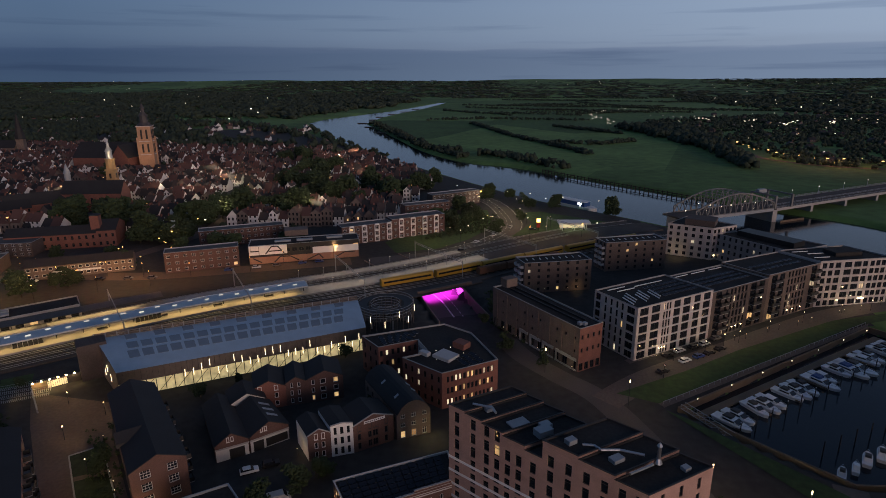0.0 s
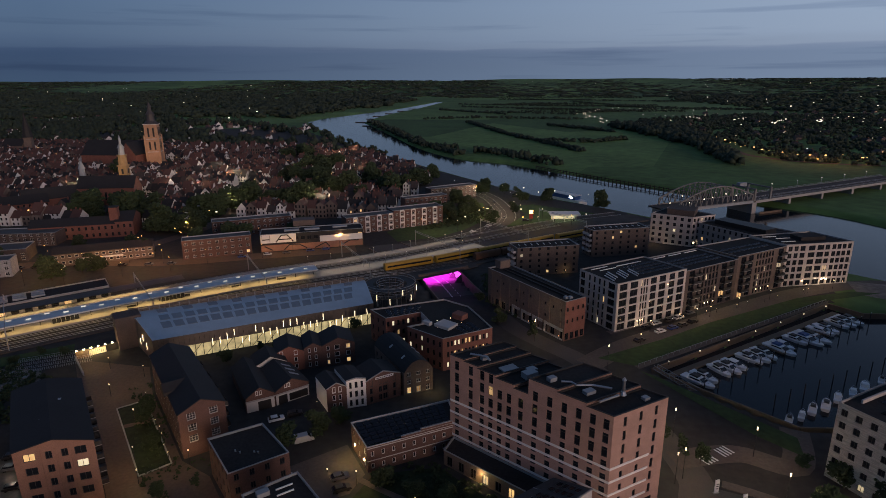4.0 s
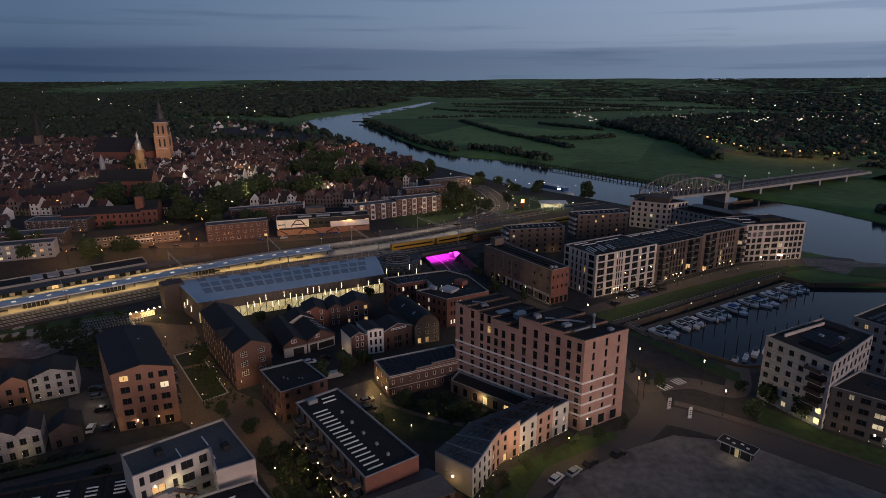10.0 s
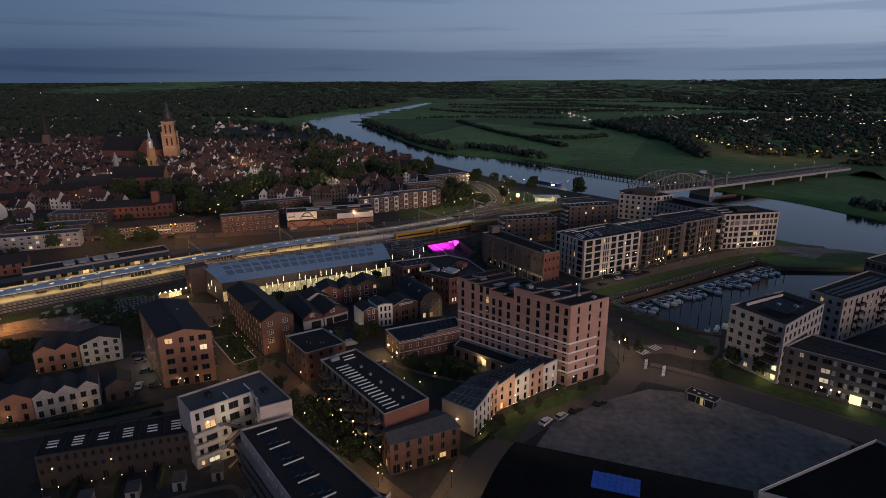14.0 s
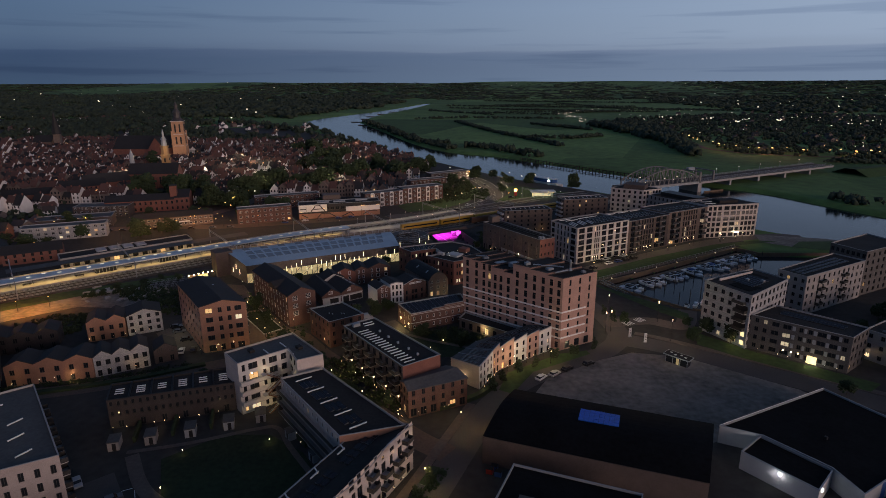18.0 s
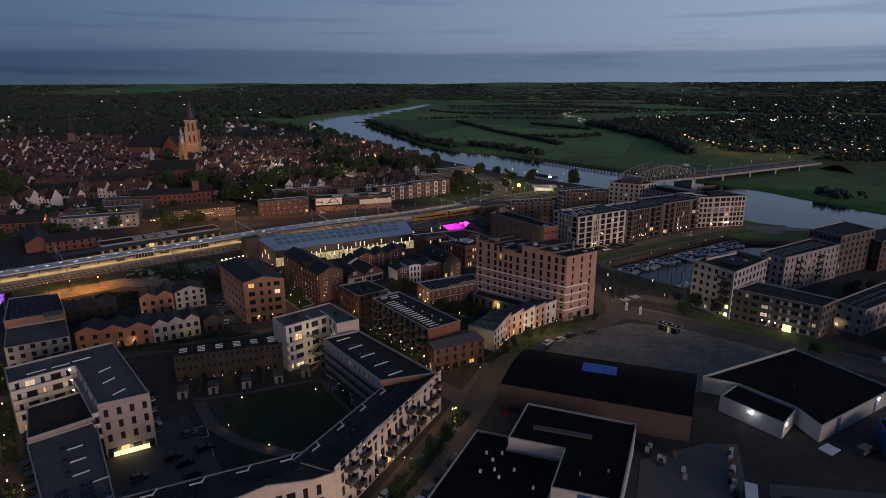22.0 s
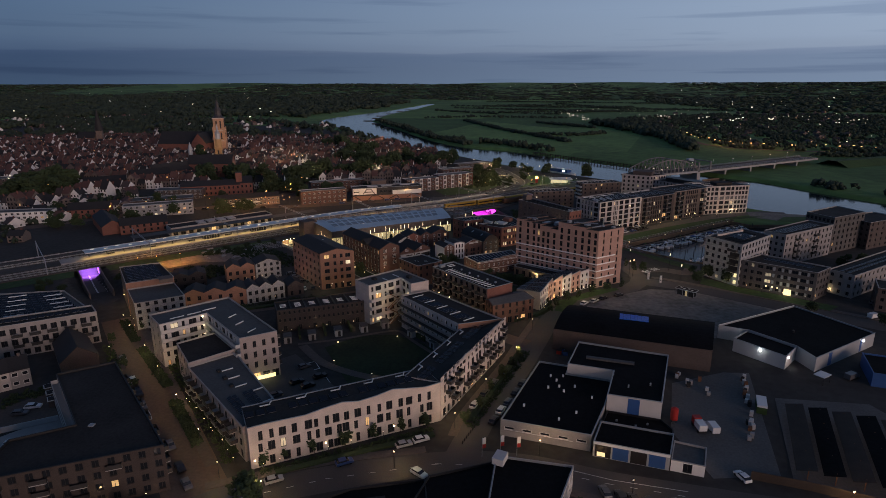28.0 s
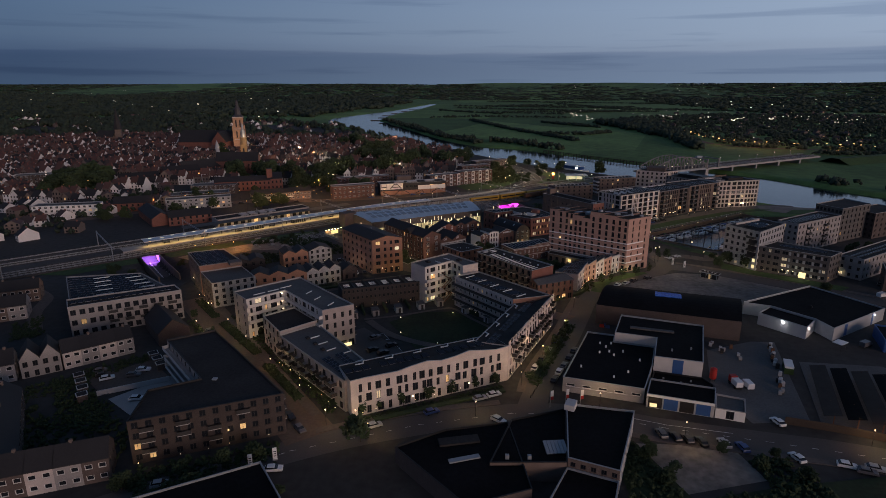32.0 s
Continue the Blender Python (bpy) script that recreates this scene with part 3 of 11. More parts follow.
# the railway's underpasses: cuttings that dip below the tracks
UNDER_A = [(14, 176), (6, 196), (-3, 222), (-18, 250), (-34, 272)]
UNDER_B = [(-152, 36), (-176, 62), (-196, 84), (-212, 102)]
for line, half in ((UNDER_A, 11.0), (UNDER_B, 6.5)):
    best = np.full(GX.shape, 1e9)
    where = np.zeros(GX.shape)
    for k in range(len(line) - 1):
        (x1, y1), (x2, y2) = line[k], line[k + 1]
        dx, dy = x2 - x1, y2 - y1
        t = np.clip(((GX - x1) * dx + (GY - y1) * dy) / (dx * dx + dy * dy), 0, 1)
        dd = np.hypot(GX - x1 - t * dx, GY - y1 - t * dy)
        where = np.where(dd < best, (k + t) / (len(line) - 1), where)
        best = np.minimum(best, dd)
    dip = -4.2 * np.clip(np.minimum(where / 0.5, (1 - where) / 0.15), 0, 1)
    GZ = np.where(best < half, np.minimum(GZ, dip), GZ)
ny, nx = GX.shape
idx = np.arange(nx * ny).reshape(ny, nx)
quads = np.stack([idx[:-1, :-1], idx[:-1, 1:], idx[1:, 1:], idx[1:, :-1]], -1).reshape(-1, 4)
land_me = bpy.data.meshes.new("ground")
land_me.from_pydata(np.stack([GX, GY, GZ], -1).reshape(-1, 3).tolist(), [], quads.tolist())
land_me.materials.append(M["land"])
land_me.polygons.foreach_set("use_smooth", [True] * len(land_me.polygons))
ground = tagged(new("ground", land_me), "flat green meadow land reaching to the horizon", "ground", kind="structure")

g = Geo()
lb = [Vector(p) for p in LEFT_BANK]
rb = [Vector(p) for p in reversed(RIGHT_BANK)]


def resample(pts, n):
    acc = [0.0]
    for a, b in zip(pts, pts[1:]):
        acc.append(acc[-1] + (b - a).length)
    out = []
    for i in range(n):
        s = acc[-1] * i / (n - 1)
        k = max(j for j in range(len(acc)) if acc[j] <= s + 1e-6)
        k = min(k, len(pts) - 2)
        out.append(pts[k].lerp(pts[k + 1], (s - acc[k]) / (acc[k + 1] - acc[k])))
    return out


lb, rb = resample(lb, 70), resample(rb, 70)
for i in range(69):
    m0, m1 = (lb[i] + rb[i]) / 2, (lb[i + 1] + rb[i + 1]) / 2
    a, b = lb[i] + (lb[i] - m0).normalized() * 12, lb[i + 1] + (lb[i + 1] - m1).normalized() * 12
    c, d = rb[i + 1] + (rb[i + 1] - m1).normalized() * 12, rb[i] + (rb[i] - m0).normalized() * 12
    g.face([(*a, 0), (*b, 0), (*c, 0), (*d, 0)])
solo("river_water", g, ("water",), "calm grey-blue river reflecting the dusk sky", "water", 0, 0, -2.6, kind="structure")
g = Geo()
g.face([(x, y, 0) for x, y in BASIN])
solo("harbour_water", g, ("water",), "dark still water of the small marina basin", "water", 0, 0, -2.0, kind="structure")


# ---- roads, yards and greens ----
CITY = np.array([(-420, -260), (190, -260), (240, 60), (236, 160), (190, 172), (165, 156), (110, 120), (97, 121), (66, 150), (150, 213), (176, 252), (160, 285), (136, 338), (94, 384), (36, 440), (-4, 494), (-52, 562), (-134, 686), (-210, 806), (-300, 940), (-420, 1010), (-900, 1100), (-1300, 700), (-1300, 100), (-700, -260)])
cxs = GX[:-1, :-1] * 0.5 + GX[1:, 1:] * 0.5
cys = GY[:-1, :-1] * 0.5 + GY[1:, 1:] * 0.5
land_me.materials.append(M["urban"])
land_me.polygons.foreach_set("material_index", (depth_in(CITY, cxs, cys) > 0).astype(int).reshape(-1).tolist())
land_me.update()

ribbon("road", smooth_line([(-200, -150), (-120, -98), (-76, -69), (-45, -55.5), (-20, -48.5), (0, -48), (20, -53.5), (45, -58.5), (70, -64), (140, -86), (230, -120)]), 9.5, "asphalt", 0.05, "dark asphalt ring road with dashed lines", "road")
ribbon("road", smooth_line([(-72.8, -63), (-102.8, -25), (-129.8, 9), (-149.8, 34)]), 14, "clinker", 0.055, "brown brick-paved street with planted strips", "road")
ribbon("road", smooth_line([(-15, -46), (-9, -26), (2, 2), (9, 22), (17, 44), (29, 60), (47, 73), (58, 84), (63, 96), (58, 120), (46, 152), (34, 166), (24, 178), (18, 190)]), 8, "asphalt", 0.05, "narrow asphalt street past the halls", "road")
ribbon("road", smooth_line([(58, 92), (78, 84), (112, 62), (160, 30), (230, -10)]), 10, "asphalt", 0.06, "grey street past the marina flats", "road")
ribbon("road", smooth_line([(-140, 34), (-106, 45), (-80, 58), (-60, 68), (-42, 66), (-22, 44), (-4, 27), (6, 20)]), 7, "clinker", 0.06, "brown paved lane between the flats", "road")
ribbon("road", smooth_line([(46, 152), (62, 168), (92, 190), (142, 225), (180, 240), (196, 238)]), 9, "paving", 0.06, "paved quay street in front of the white flats", "road")
ribbon("road", smooth_line([(60, 104), (76, 108), (88, 104), (95, 120)]), 7, "paving", 0.065, "paved path to the harbour steps", "road")
ribbon("road", smooth_line([(-50, 276), (-15, 293), (6, 316), (17, 338), (21, 360), (18, 385), (9, 421), (-8, 452), (-24, 478)]), 14, "asphalt", 0.05, "wide asphalt road curving past the rail bridge", "road")
ribbon("road", smooth_line([(-420, 60), (-330, 140), (-250, 215), (-200, 240), (-150, 245), (-100, 262), (-60, 276)]), 11, "clinker", 0.05, "orange-lit street behind the station", "road")
ribbon("road", smooth_line([(-185, 243), (-176, 275), (-164, 320), (-170, 380), (-200, 450)]), 9, "clinker", 0.055, "orange-lit street running into the old town", "road")
sheet("plaza", [(-122, 141), (-94, 138), (-84, 123), (-58.5, 93), (-49, 88), (-39, 76), (-31, 68), (-45, 62), (-66, 76), (-87, 101), (-108, 124)], "clinker", 0.065, "brown brick-paved station square", "pavement")
sheet("car_park", [(-45, 88), (-29, 77), (-15, 85), (-13, 92), (-20, 103), (-33, 92)], "paving", 0.07, "paved parking court between the brick houses", "pavement")
sheet("car_park", [(-105.5, 85), (-94, 71), (-82.5, 72), (-100, 96)], "paving", 0.07, "paved parking court beside the orange flats", "pavement")
sheet("car_park", [(-88, -8), (-72.5, 7.5), (-50.7, -17), (-67, -33), (-80, -18)], "asphalt", 0.07, "dark parking court with pale bay lines", "pavement")
sheet("sand_lot", [(25.5, 42.5), (34, 60), (52, 73.5), (64, 80), (80, 78), (108, 58), (125, 28), (105, 48), (71, 28), (48, 34)], "sand", 0.04, "bare grey-brown sand lot with tyre tracks", "ground")
sheet("yard", [(40, -31), (48, -5), (66, 3), (74, 3), (60, -48), (44, -50)], "yard", 0.045, "dark works yard with stacked goods", "pavement")
sheet("yard", [(62, -50), (75, -12), (100, -14), (112, -50), (90, -62)], "yard", 0.04, "grey concrete yard by the storage sheds", "pavement")
sheet("sand_lot", [(10, -61), (34, -61), (37, -74), (17, -80)], "sand", 0.05, "rough sandy plot south of the road", "ground")
sheet("sand_lot", [(172, 243), (208, 235), (224, 224), (204, 210), (182, 216), (168, 226)], "sand", 0.05, "bare sandy point at the harbour mouth", "ground")
sheet("sand_lot", [(-160, 130), (-128, 134), (-122, 126), (-134, 108), (-166, 108)], "sand", 0.05, "rubble-strewn building plot beside the tracks", "ground")
sheet("sand_lot", [(-187, 92), (-176, 86), (-164, 97), (-152, 108), (-154, 119), (-166, 116), (-178, 104)], "sand", 0.05, "bare sand beside the tracks lit orange", "ground")
sheet("quay_walk", [(62, 150.5), (150, 214.5), (152, 217.5), (60, 154)], "paving", 0.05, "paved harbour walk along the basin", "pavement")
for q_, lab in (([(50, 157), (61, 152.5), (148, 216), (178, 228), (166, 229), (140, 219), (96, 190), (74, 173)], "long grass bank between the quay street and the harbour"),
                ([(-14.7, 81.8), (-6, 72), (6.2, 73), (21, 82), (4, 96), (-11, 92)], "small lawn in the court behind the tower"),
                ([(-64, 13), (-53, 24), (-41, 25), (-30, 18), (-20.5, 5), (-29, -16), (-49.5, -13)], "dark lawn inside the courtyard"),
                ([(-88.9, 113.5), (-83.5, 118.5), (-60.4, 91.7), (-65.5, 86.4)], "planted green square with a pale kerb"),
                ([(66, 146), (62, 149), (84, 116), (92, 108), (94, 116)], "grass strip beside the harbour steps"),
                ([(19, 52), (22, 63), (40, 77.5), (49, 80.5), (50, 78), (30, 64), (23, 50)], "narrow green verge along the terrace"),
                ([(-260, 60), (-225, 60), (-201.7, 81.1), (-211.6, 94.3)], "rough grass verge along the tracks"),
                ([(-190.5, 91.3), (-150, 128), (-126, 146), (-130, 152), (-150, 138), (-201.7, 101.3)], "rough grass verge along the tracks"),
                ([(20, 330), (60, 352), (80, 372), (40, 398), (26, 392), (34, 366)], "grass field between the roads"),
                ([(88, 88), (97, 80), (128, 58), (134, 63), (104, 84), (92, 97)], "mown grass verge before the marina flats"),
                ([(180, 216), (204, 208), (240, 216), (214, 230), (190, 228)], "grass spit between basin and river"),
                ([(3, -57), (10, -60), (18, -82), (40, -76), (70, -70), (110, -84), (60, -100), (5, -100)], "dark weedy plot south of the ring road")):
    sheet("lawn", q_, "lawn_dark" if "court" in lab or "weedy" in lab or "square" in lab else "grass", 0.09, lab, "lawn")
ribbon("garden_path", [(-84.6, 103.6), (-74.4, 109.6)], 1.8, "clinker", 0.11, "paved path between the two planted beds", "path")
# paths across the courtyards
for pts_, w_ in (([(-72, 14), (-62, 2), (-50, -5), (-40, -8), (-32, -10)], 3.2), ([(-74, 15), (-60, 20), (-46, 27), (-40, 28), (-34, 20), (-24, 8)], 1.5), ([(-14, 90), (-2, 84), (12, 80), (20, 83)], 1.6)):
    ribbon("garden_path", smooth_line(pts_), w_, "paving", 0.10, "pale paved path across the garden", "path")


# raised pavements with a kerb along the roads
def pavement(line, off, width, label):
    pts = [Vector(p) for p in smooth_line(line)]
    side = [p + Vector((-(pts[min(i + 1, len(pts) - 1)] - pts[max(i - 1, 0)]).y, (pts[min(i + 1, len(pts) - 1)] - pts[max(i - 1, 0)]).x)).normalized() * off for i, p in enumerate(pts)]
    ribbon("pavement", [tuple(p) for p in side], width, "paving", 0.0, label, "pavement", thick=0.17)


pavement([(-70, -66), (-45, -55.5), (-22, -49.2)], 6.4, 2.6, "raised paved footway before the pale flats")
pavement([(4, -48.4), (20, -53.5), (45, -58.5), (70, -64), (140, -86)], -6.0, 2.2, "raised paved footway along the ring road")
pavement([(-12, -38), (-9, -26), (2, 2), (9, 22), (16, 42)], 5.4, 2.4, "raised paved footway along the street")
for line_ in ([(-126.6, 8.0), (-115.5, -4.2), (-104.2, -16.6)], [(-98.4, -24.4), (-90.4, -33.8), (-81.6, -44.4)], [(-147.0, 31.0), (-139.0, 21.6), (-132.0, 13.6)]):
    ribbon("planted_median", line_, 3.0, "lawn_dark", 0.0, "planted median with low shrubs between the lanes", "planting", "", 0.28)
pavement([(-80, -57), (-104, -26), (-131, 8), (-148, 29)], -7.0, 2.6, "raised paved footway along the brick street")
pavement([(66, 90), (78, 84), (112, 62), (160, 30)], 6.6, 2.6, "raised paved footway before the marina flats")
pavement([(60, 173), (92, 195), (142, 230)], 5.6, 2.4, "raised paved footway along the quay flats")
# planted strips and verges
ribbon("hedge_strip", smooth_line([(-70, -48), (-98, -14), (-124, 17)]), 2.2, "leaf", 0.0, "low dark hedge strip in the street", "hedge", "", 0.7)
ribbon("hedge_strip", smooth_line([(-120, 40), (-96, 50), (-76, 62)]), 2.0, "leaf", 0.0, "low hedge along the lane", "hedge", "", 0.8)
ribbon("hedge_strip", smooth_line([(-58, -54.5), (-40, -45.5), (-22, -36.5)]), 1.6, "leaf", 0.0, "low hedge in front of the pale flats", "hedge", "", 0.6)
ribbon("hedge_strip", smooth_line([(-13, -30), (-4, -6), (3.5, 14)]), 2.0, "leaf", 0.0, "hedge strip along the narrow street", "hedge", "", 0.7)
ribbon("hedge_strip", smooth_line([(2, 40), (12, 47), (18, 55)]), 1.6, "leaf", 0.0, "dark hedge beside the corner house", "hedge", "", 1.2)


# painted road marks
def dashes(line, offset, step, size, label):
    pts = [Vector(p) for p in line]
    g = Geo()
    for a, b in zip(pts, pts[1:]):
        d = (b - a)
        n = Vector((-d.y, d.x)).normalized()
        k = 0.0
        while k < d.length:
            p = a + d.normalized() * k + n * offset
            u, v = d.normalized() * size[0] / 2, n * size[1] / 2
            g.face([(*(p - u - v), 0), (*(p + u - v), 0), (*(p + u + v), 0), (*(p - u + v), 0)])
            k += step
    solo("road_marking", g, ("white_paint",), label, "road marking", 0, 0, 0.075, kind="stuff")


dashes([(-120, -98), (-76, -69), (-45, -55.5), (-20, -48.5), (0, -48), (20, -53.5), (45, -58.5), (70, -64), (140, -86)], 0, 5.0, (1.6, 0.12), "dashed white centre line of the ring road")
dashes([(5, -49.5), (20, -54.5), (36, -57.5)], 2.6, 1.0, (1.1, 0.16), "solid white edge lines at the junction")
ROAD_BEND = smooth_line([(-15, 293), (6, 316), (17, 338), (21, 360), (18, 385), (9, 421), (-8, 452)])
for off_, st_, sz_ in ((0.0, 5.0, (2.2, 0.25)), (6.2, 1.0, (1.1, 0.2)), (-6.2, 1.0, (1.1, 0.2)), (3.0, 7.0, (2.0, 0.2))):
    dashes(ROAD_BEND, off_, st_, sz_, "white lane lines on the road bend by the bridge")
sheet("lawn", [(-40, 292), (-18, 303), (-4, 322), (6, 345), (8, 372), (4, 400), (-12, 392), (-30, 350), (-50, 312)], "grass", 0.09, "grass strip beside the road bend", "lawn")
ribbon("road", smooth_line([(18, 340), (34, 344), (52, 338), (80, 352), (100, 366)]), 8, "asphalt", 0.058, "side road to the filling station", "road")
z = thing("zebra_crossing", "white zebra crossing on the grey street", "road marking", 71, 107.0, 0.09, 35)
for k in range(10):
    if k != 4 and k != 5:
        rbox(z, "stripe", "white_paint", -4.6 + 1.02 * k, 0, 0, 0.5, 3.4, 0.01, 0)
z = thing("parking_lines", "pale bay lines in the parking court", "road marking", -68, -9, 0.085, 32)
for row in (-9.5, -4.0, 2.5, 8.0):
    rbox(z, "row_line", "white_paint", 0, row, 0, 18.4, 0.2, 0.01)
for row in (-6.7, 5.2):
    for k in range(8):
        rbox(z, "bay_line", "white_paint", -9.1 + 2.6 * k, row, 0, 0.14, 5.0, 0.01)
z = thing("kerb", "pale kerb round the planted square", "kerb", 0, 0, 0)
g = Geo()
gq = [(-88.9, 113.5), (-83.5, 118.5), (-60.4, 91.7), (-65.5, 86.4)]
for a, b in zip(gq, gq[1:] + gq[:1]):
    g.bar((*a, 0.1), (*b, 0.1), 0.35, h=0.5)
part("kerb_stone", g, ("concrete",), z)

# harbour walls, pontoons and mooring posts
g = Geo()
for a, b in (((66, 151), (150, 214)), ((66, 151), (80, 137)), ((80, 137), (97, 121)), ((97, 121), (112, 122)), ((112, 122), (135, 137)), ((135, 137), (165, 156)), ((165, 156), (200, 178)), ((150, 214), (158, 204)), ((158, 204), (202, 206)), ((202, 206), (240, 216))):
    g.bar((*a, -1.9), (*b, -1.9), 0.6, h=4.2)
solo("quay_wall", g, ("wood",), "dark timber and concrete quay wall", "quay wall", kind="structure")
p = thing("pontoon", "long timber pontoon with mooring fingers", "pontoon", 0, 0, 0)
a, b = Vector((71.5, 150.0)), Vector((150, 208.0))
g = Geo()
g.bar((*a, -1.6), (*b, -1.6), 2.4, h=0.5)
part("deck", g, ("wood",), p)
nrm = Vector((0.594, -0.804))
for k in range(14):
    q_ = a.lerp(b, (k + 0.5) / 14)
    g = Geo()
    g.bar((*q_, -1.65), (*(q_ + nrm * 10), -1.65), 0.9, h=0.35)
    part("finger", g, ("wood",), p)
for k in range(15):
    q_ = a.lerp(b, k / 14) + nrm * 12
    m_ = thing("mooring_post", "tall dark mooring post in the water", "mooring post", q_.x, q_.y, -4.5, group="mooring posts")
    g = Geo()
    g.tube((0, 0, 0), (0, 0, 7.2), 0.16, 0.14, 8)
    part("pole", g, ("metal_dark",), m_)
    g = Geo()
    g.tube((0, 0, 7.2), (0, 0, 7.5), 0.17, 0.02, 8)
    part("cap", g, ("white_paint",), m_)
ga = thing("gangway", "steel truss gangway down to the pontoon", "gangway", 0, 0, 0)
g = Geo()
A_, B_ = Vector((67.0, 150.6, 0.4)), Vector((76.6, 138.8, -1.2))
side = Vector((0.77, 0.63, 0)) * 0.9
for sd in (side, -side):
    g.bar(A_ + sd, B_ + sd, 0.14)
    g.bar(A_ + sd + Vector((0, 0, 1.3)), B_ + sd + Vector((0, 0, 1.3)), 0.14)
    for k in range(9):
        c_ = A_.lerp(B_, k / 8) + sd
        g.bar(c_, c_ + Vector((0, 0, 1.3)), 0.1)
        if k < 8:
            g.bar(c_, A_.lerp(B_, (k + 1) / 8) + sd + Vector((0, 0, 1.3)), 0.08)
part("truss", g, ("zinc",), ga)
g = Geo()
g.bar(A_, B_, 1.8, h=0.1)
part("deck", g, ("wood",), ga)
g = Geo()
for k in range(40):
    a_ = Vector((62, 152)).lerp(Vector((150, 216)), k / 39)
    g.bar((*a_, 0), (*a_, 1.1), 0.1)
g.bar((62, 152, 1.1), (150, 216, 1.1), 0.1)
solo("quay_railing", g, ("zinc",), "pale metal railing along the harbour walk", "railing")


# ---- the new quarter: houses and flats ----
def bil(q, s, t):
    """A point of a four-cornered plot: s along its first edge, t away from it."""
    a, b, c, d = (Vector(p[:2]) for p in q)
    return a.lerp(b, s).lerp(d.lerp(c, s), t)


def along_roof(root, q, z, name, mat_name, spots, size, label="", turn=0.0):
    """Equal boxes set on a roof at (s, t) of the plot q, lined up with its first edge."""
    d = Vector(q[1]) - Vector(q[0])
    a = math.degrees(math.atan2(d.y, d.x)) + turn
    g = Geo()
    g.box(-size[0] / 2, -size[1] / 2, 0, size[0] / 2, size[1] / 2, size[2], 0, True)
    me = g.mesh(name, (mat_name,))
    for s, t in spots:
        p = bil(q, s, t)
        part(name, me, (), root, label, pose(p.x, p.y, z, 0, 0, a))


def solar_geo(g, at, w, d, tilt, turn):
    """One tilted panel on its stand, put into g at a place."""
    h, c = d * math.sin(radians(tilt)), d * math.cos(radians(tilt))
    m = Matrix.Translation(at) @ Matrix.Rotation(radians(turn), 4, "Z")
    lo = [m @ Vector(v) for v in ((-w / 2, -c / 2, 0), (w / 2, -c / 2, 0), (w / 2, c / 2, 0), (-w / 2, c / 2, 0))]
    hi = [m @ Vector(v) for v in ((-w / 2, -c / 2, 0.12), (w / 2, -c / 2, 0.12), (w / 2, c / 2, 0.12 + h), (-w / 2, c / 2, 0.12 + h))]
    g.face([tuple(v) for v in hi], 0)
    for i in range(4):
        j = (i + 1) % 4
        g.face([tuple(v) for v in (lo[i], lo[j], hi[j], hi[i])], 1)




def solars(root, q, z, spots, w=1.7, d=1.0, tilt=12, turn=0.0):
    """Solar panels at (s, t) of a roof; each row is one part."""
    e = Vector(q[1]) - Vector(q[0])
    a = math.degrees(math.atan2(e.y, e.x)) + turn
    rows = {}
    for s, t in spots:
        rows.setdefault(round(t, 3), []).append(s)
    for t, ss in rows.items():
        g = Geo()
        for s in ss:
            p = bil(q, s, t)
            solar_geo(g, (p.x, p.y, z), w, d, tilt, a)
        tagged(part("solar_strip", g, ("solar", "steel"), root, "row of dark solar panels"), kind="stuff")


BALC = {}


def balcony_mesh(w, d, rail):
    key = (round(w, 1), d, rail)
    if key in BALC:
        return BALC[key]
    g = Geo()
    g.box(0, -d, -0.18, w, 0, 0, 0, True)
    if rail == "solid":
        g.box(0, -d, 0, w, -d + 0.06, 1.05, 1, True)
        g.box(0, -d + 0.06, 0, 0.06, 0, 1.05, 1)
        g.box(w - 0.06, -d + 0.06, 0, w, 0, 1.05, 1)
    else:
        for x0, y0, x1, y1 in ((0, -d, w, -d + 0.05), (0, -d + 0.05, 0.05, 0), (w - 0.05, -d + 0.05, w, 0)):
            g.box(x0, y0, 0, x1, y1, 1.05, 1, True)
    BALC[key] = g.mesh("balcony", ("concrete", "frame_dark" if rail != "solid" else "plaster"))
    return BALC[key]


def balconies(root, p, q, spots, w=3.4, d=1.6, rail="bars"):
    """Balconies on the wall p-q at (metres along, height)."""
    e = Vector(q) - Vector(p)
    m = Matrix.Translation((*p, 0)) @ Matrix.Rotation(math.atan2(e.y, e.x), 4, "Z")
    for x, z in spots:
        part("balcony", balcony_mesh(w, d, rail), (), root, "", m @ Matrix.Translation((x - w / 2, 0, z)))


def gallery(root, p, q, levels, d=1.6, rail="bars"):
    length = math.dist(p, q)
    balconies(root, p, q, [(length / 2, z) for z in levels], length, d, rail)


def wall_lamps(root, p, q, spots, mat_name="lamp", r=0.16):
    e = Vector(q) - Vector(p)
    m = Matrix.Translation((*p, 0)) @ Matrix.Rotation(math.atan2(e.y, e.x), 4, "Z")
    g = Geo()
    g.box(-r, -0.3, -r, r, -0.02, r, 0, True)
    me = g.mesh("wall_lamp", (mat_name,))
    for x, z in spots:
        part("wall_lamp", me, (), root, "small glowing wall lamp", m @ Matrix.Translation((x, 0, z)))


def conduits(root, q, z, spots, length=3.0, mat_name="white_paint", turn=0.0, w=0.22):
    along_roof(root, q, z, "roof_beam", mat_name, spots, (length, w, 0.28), "pale metal roof beam", turn)


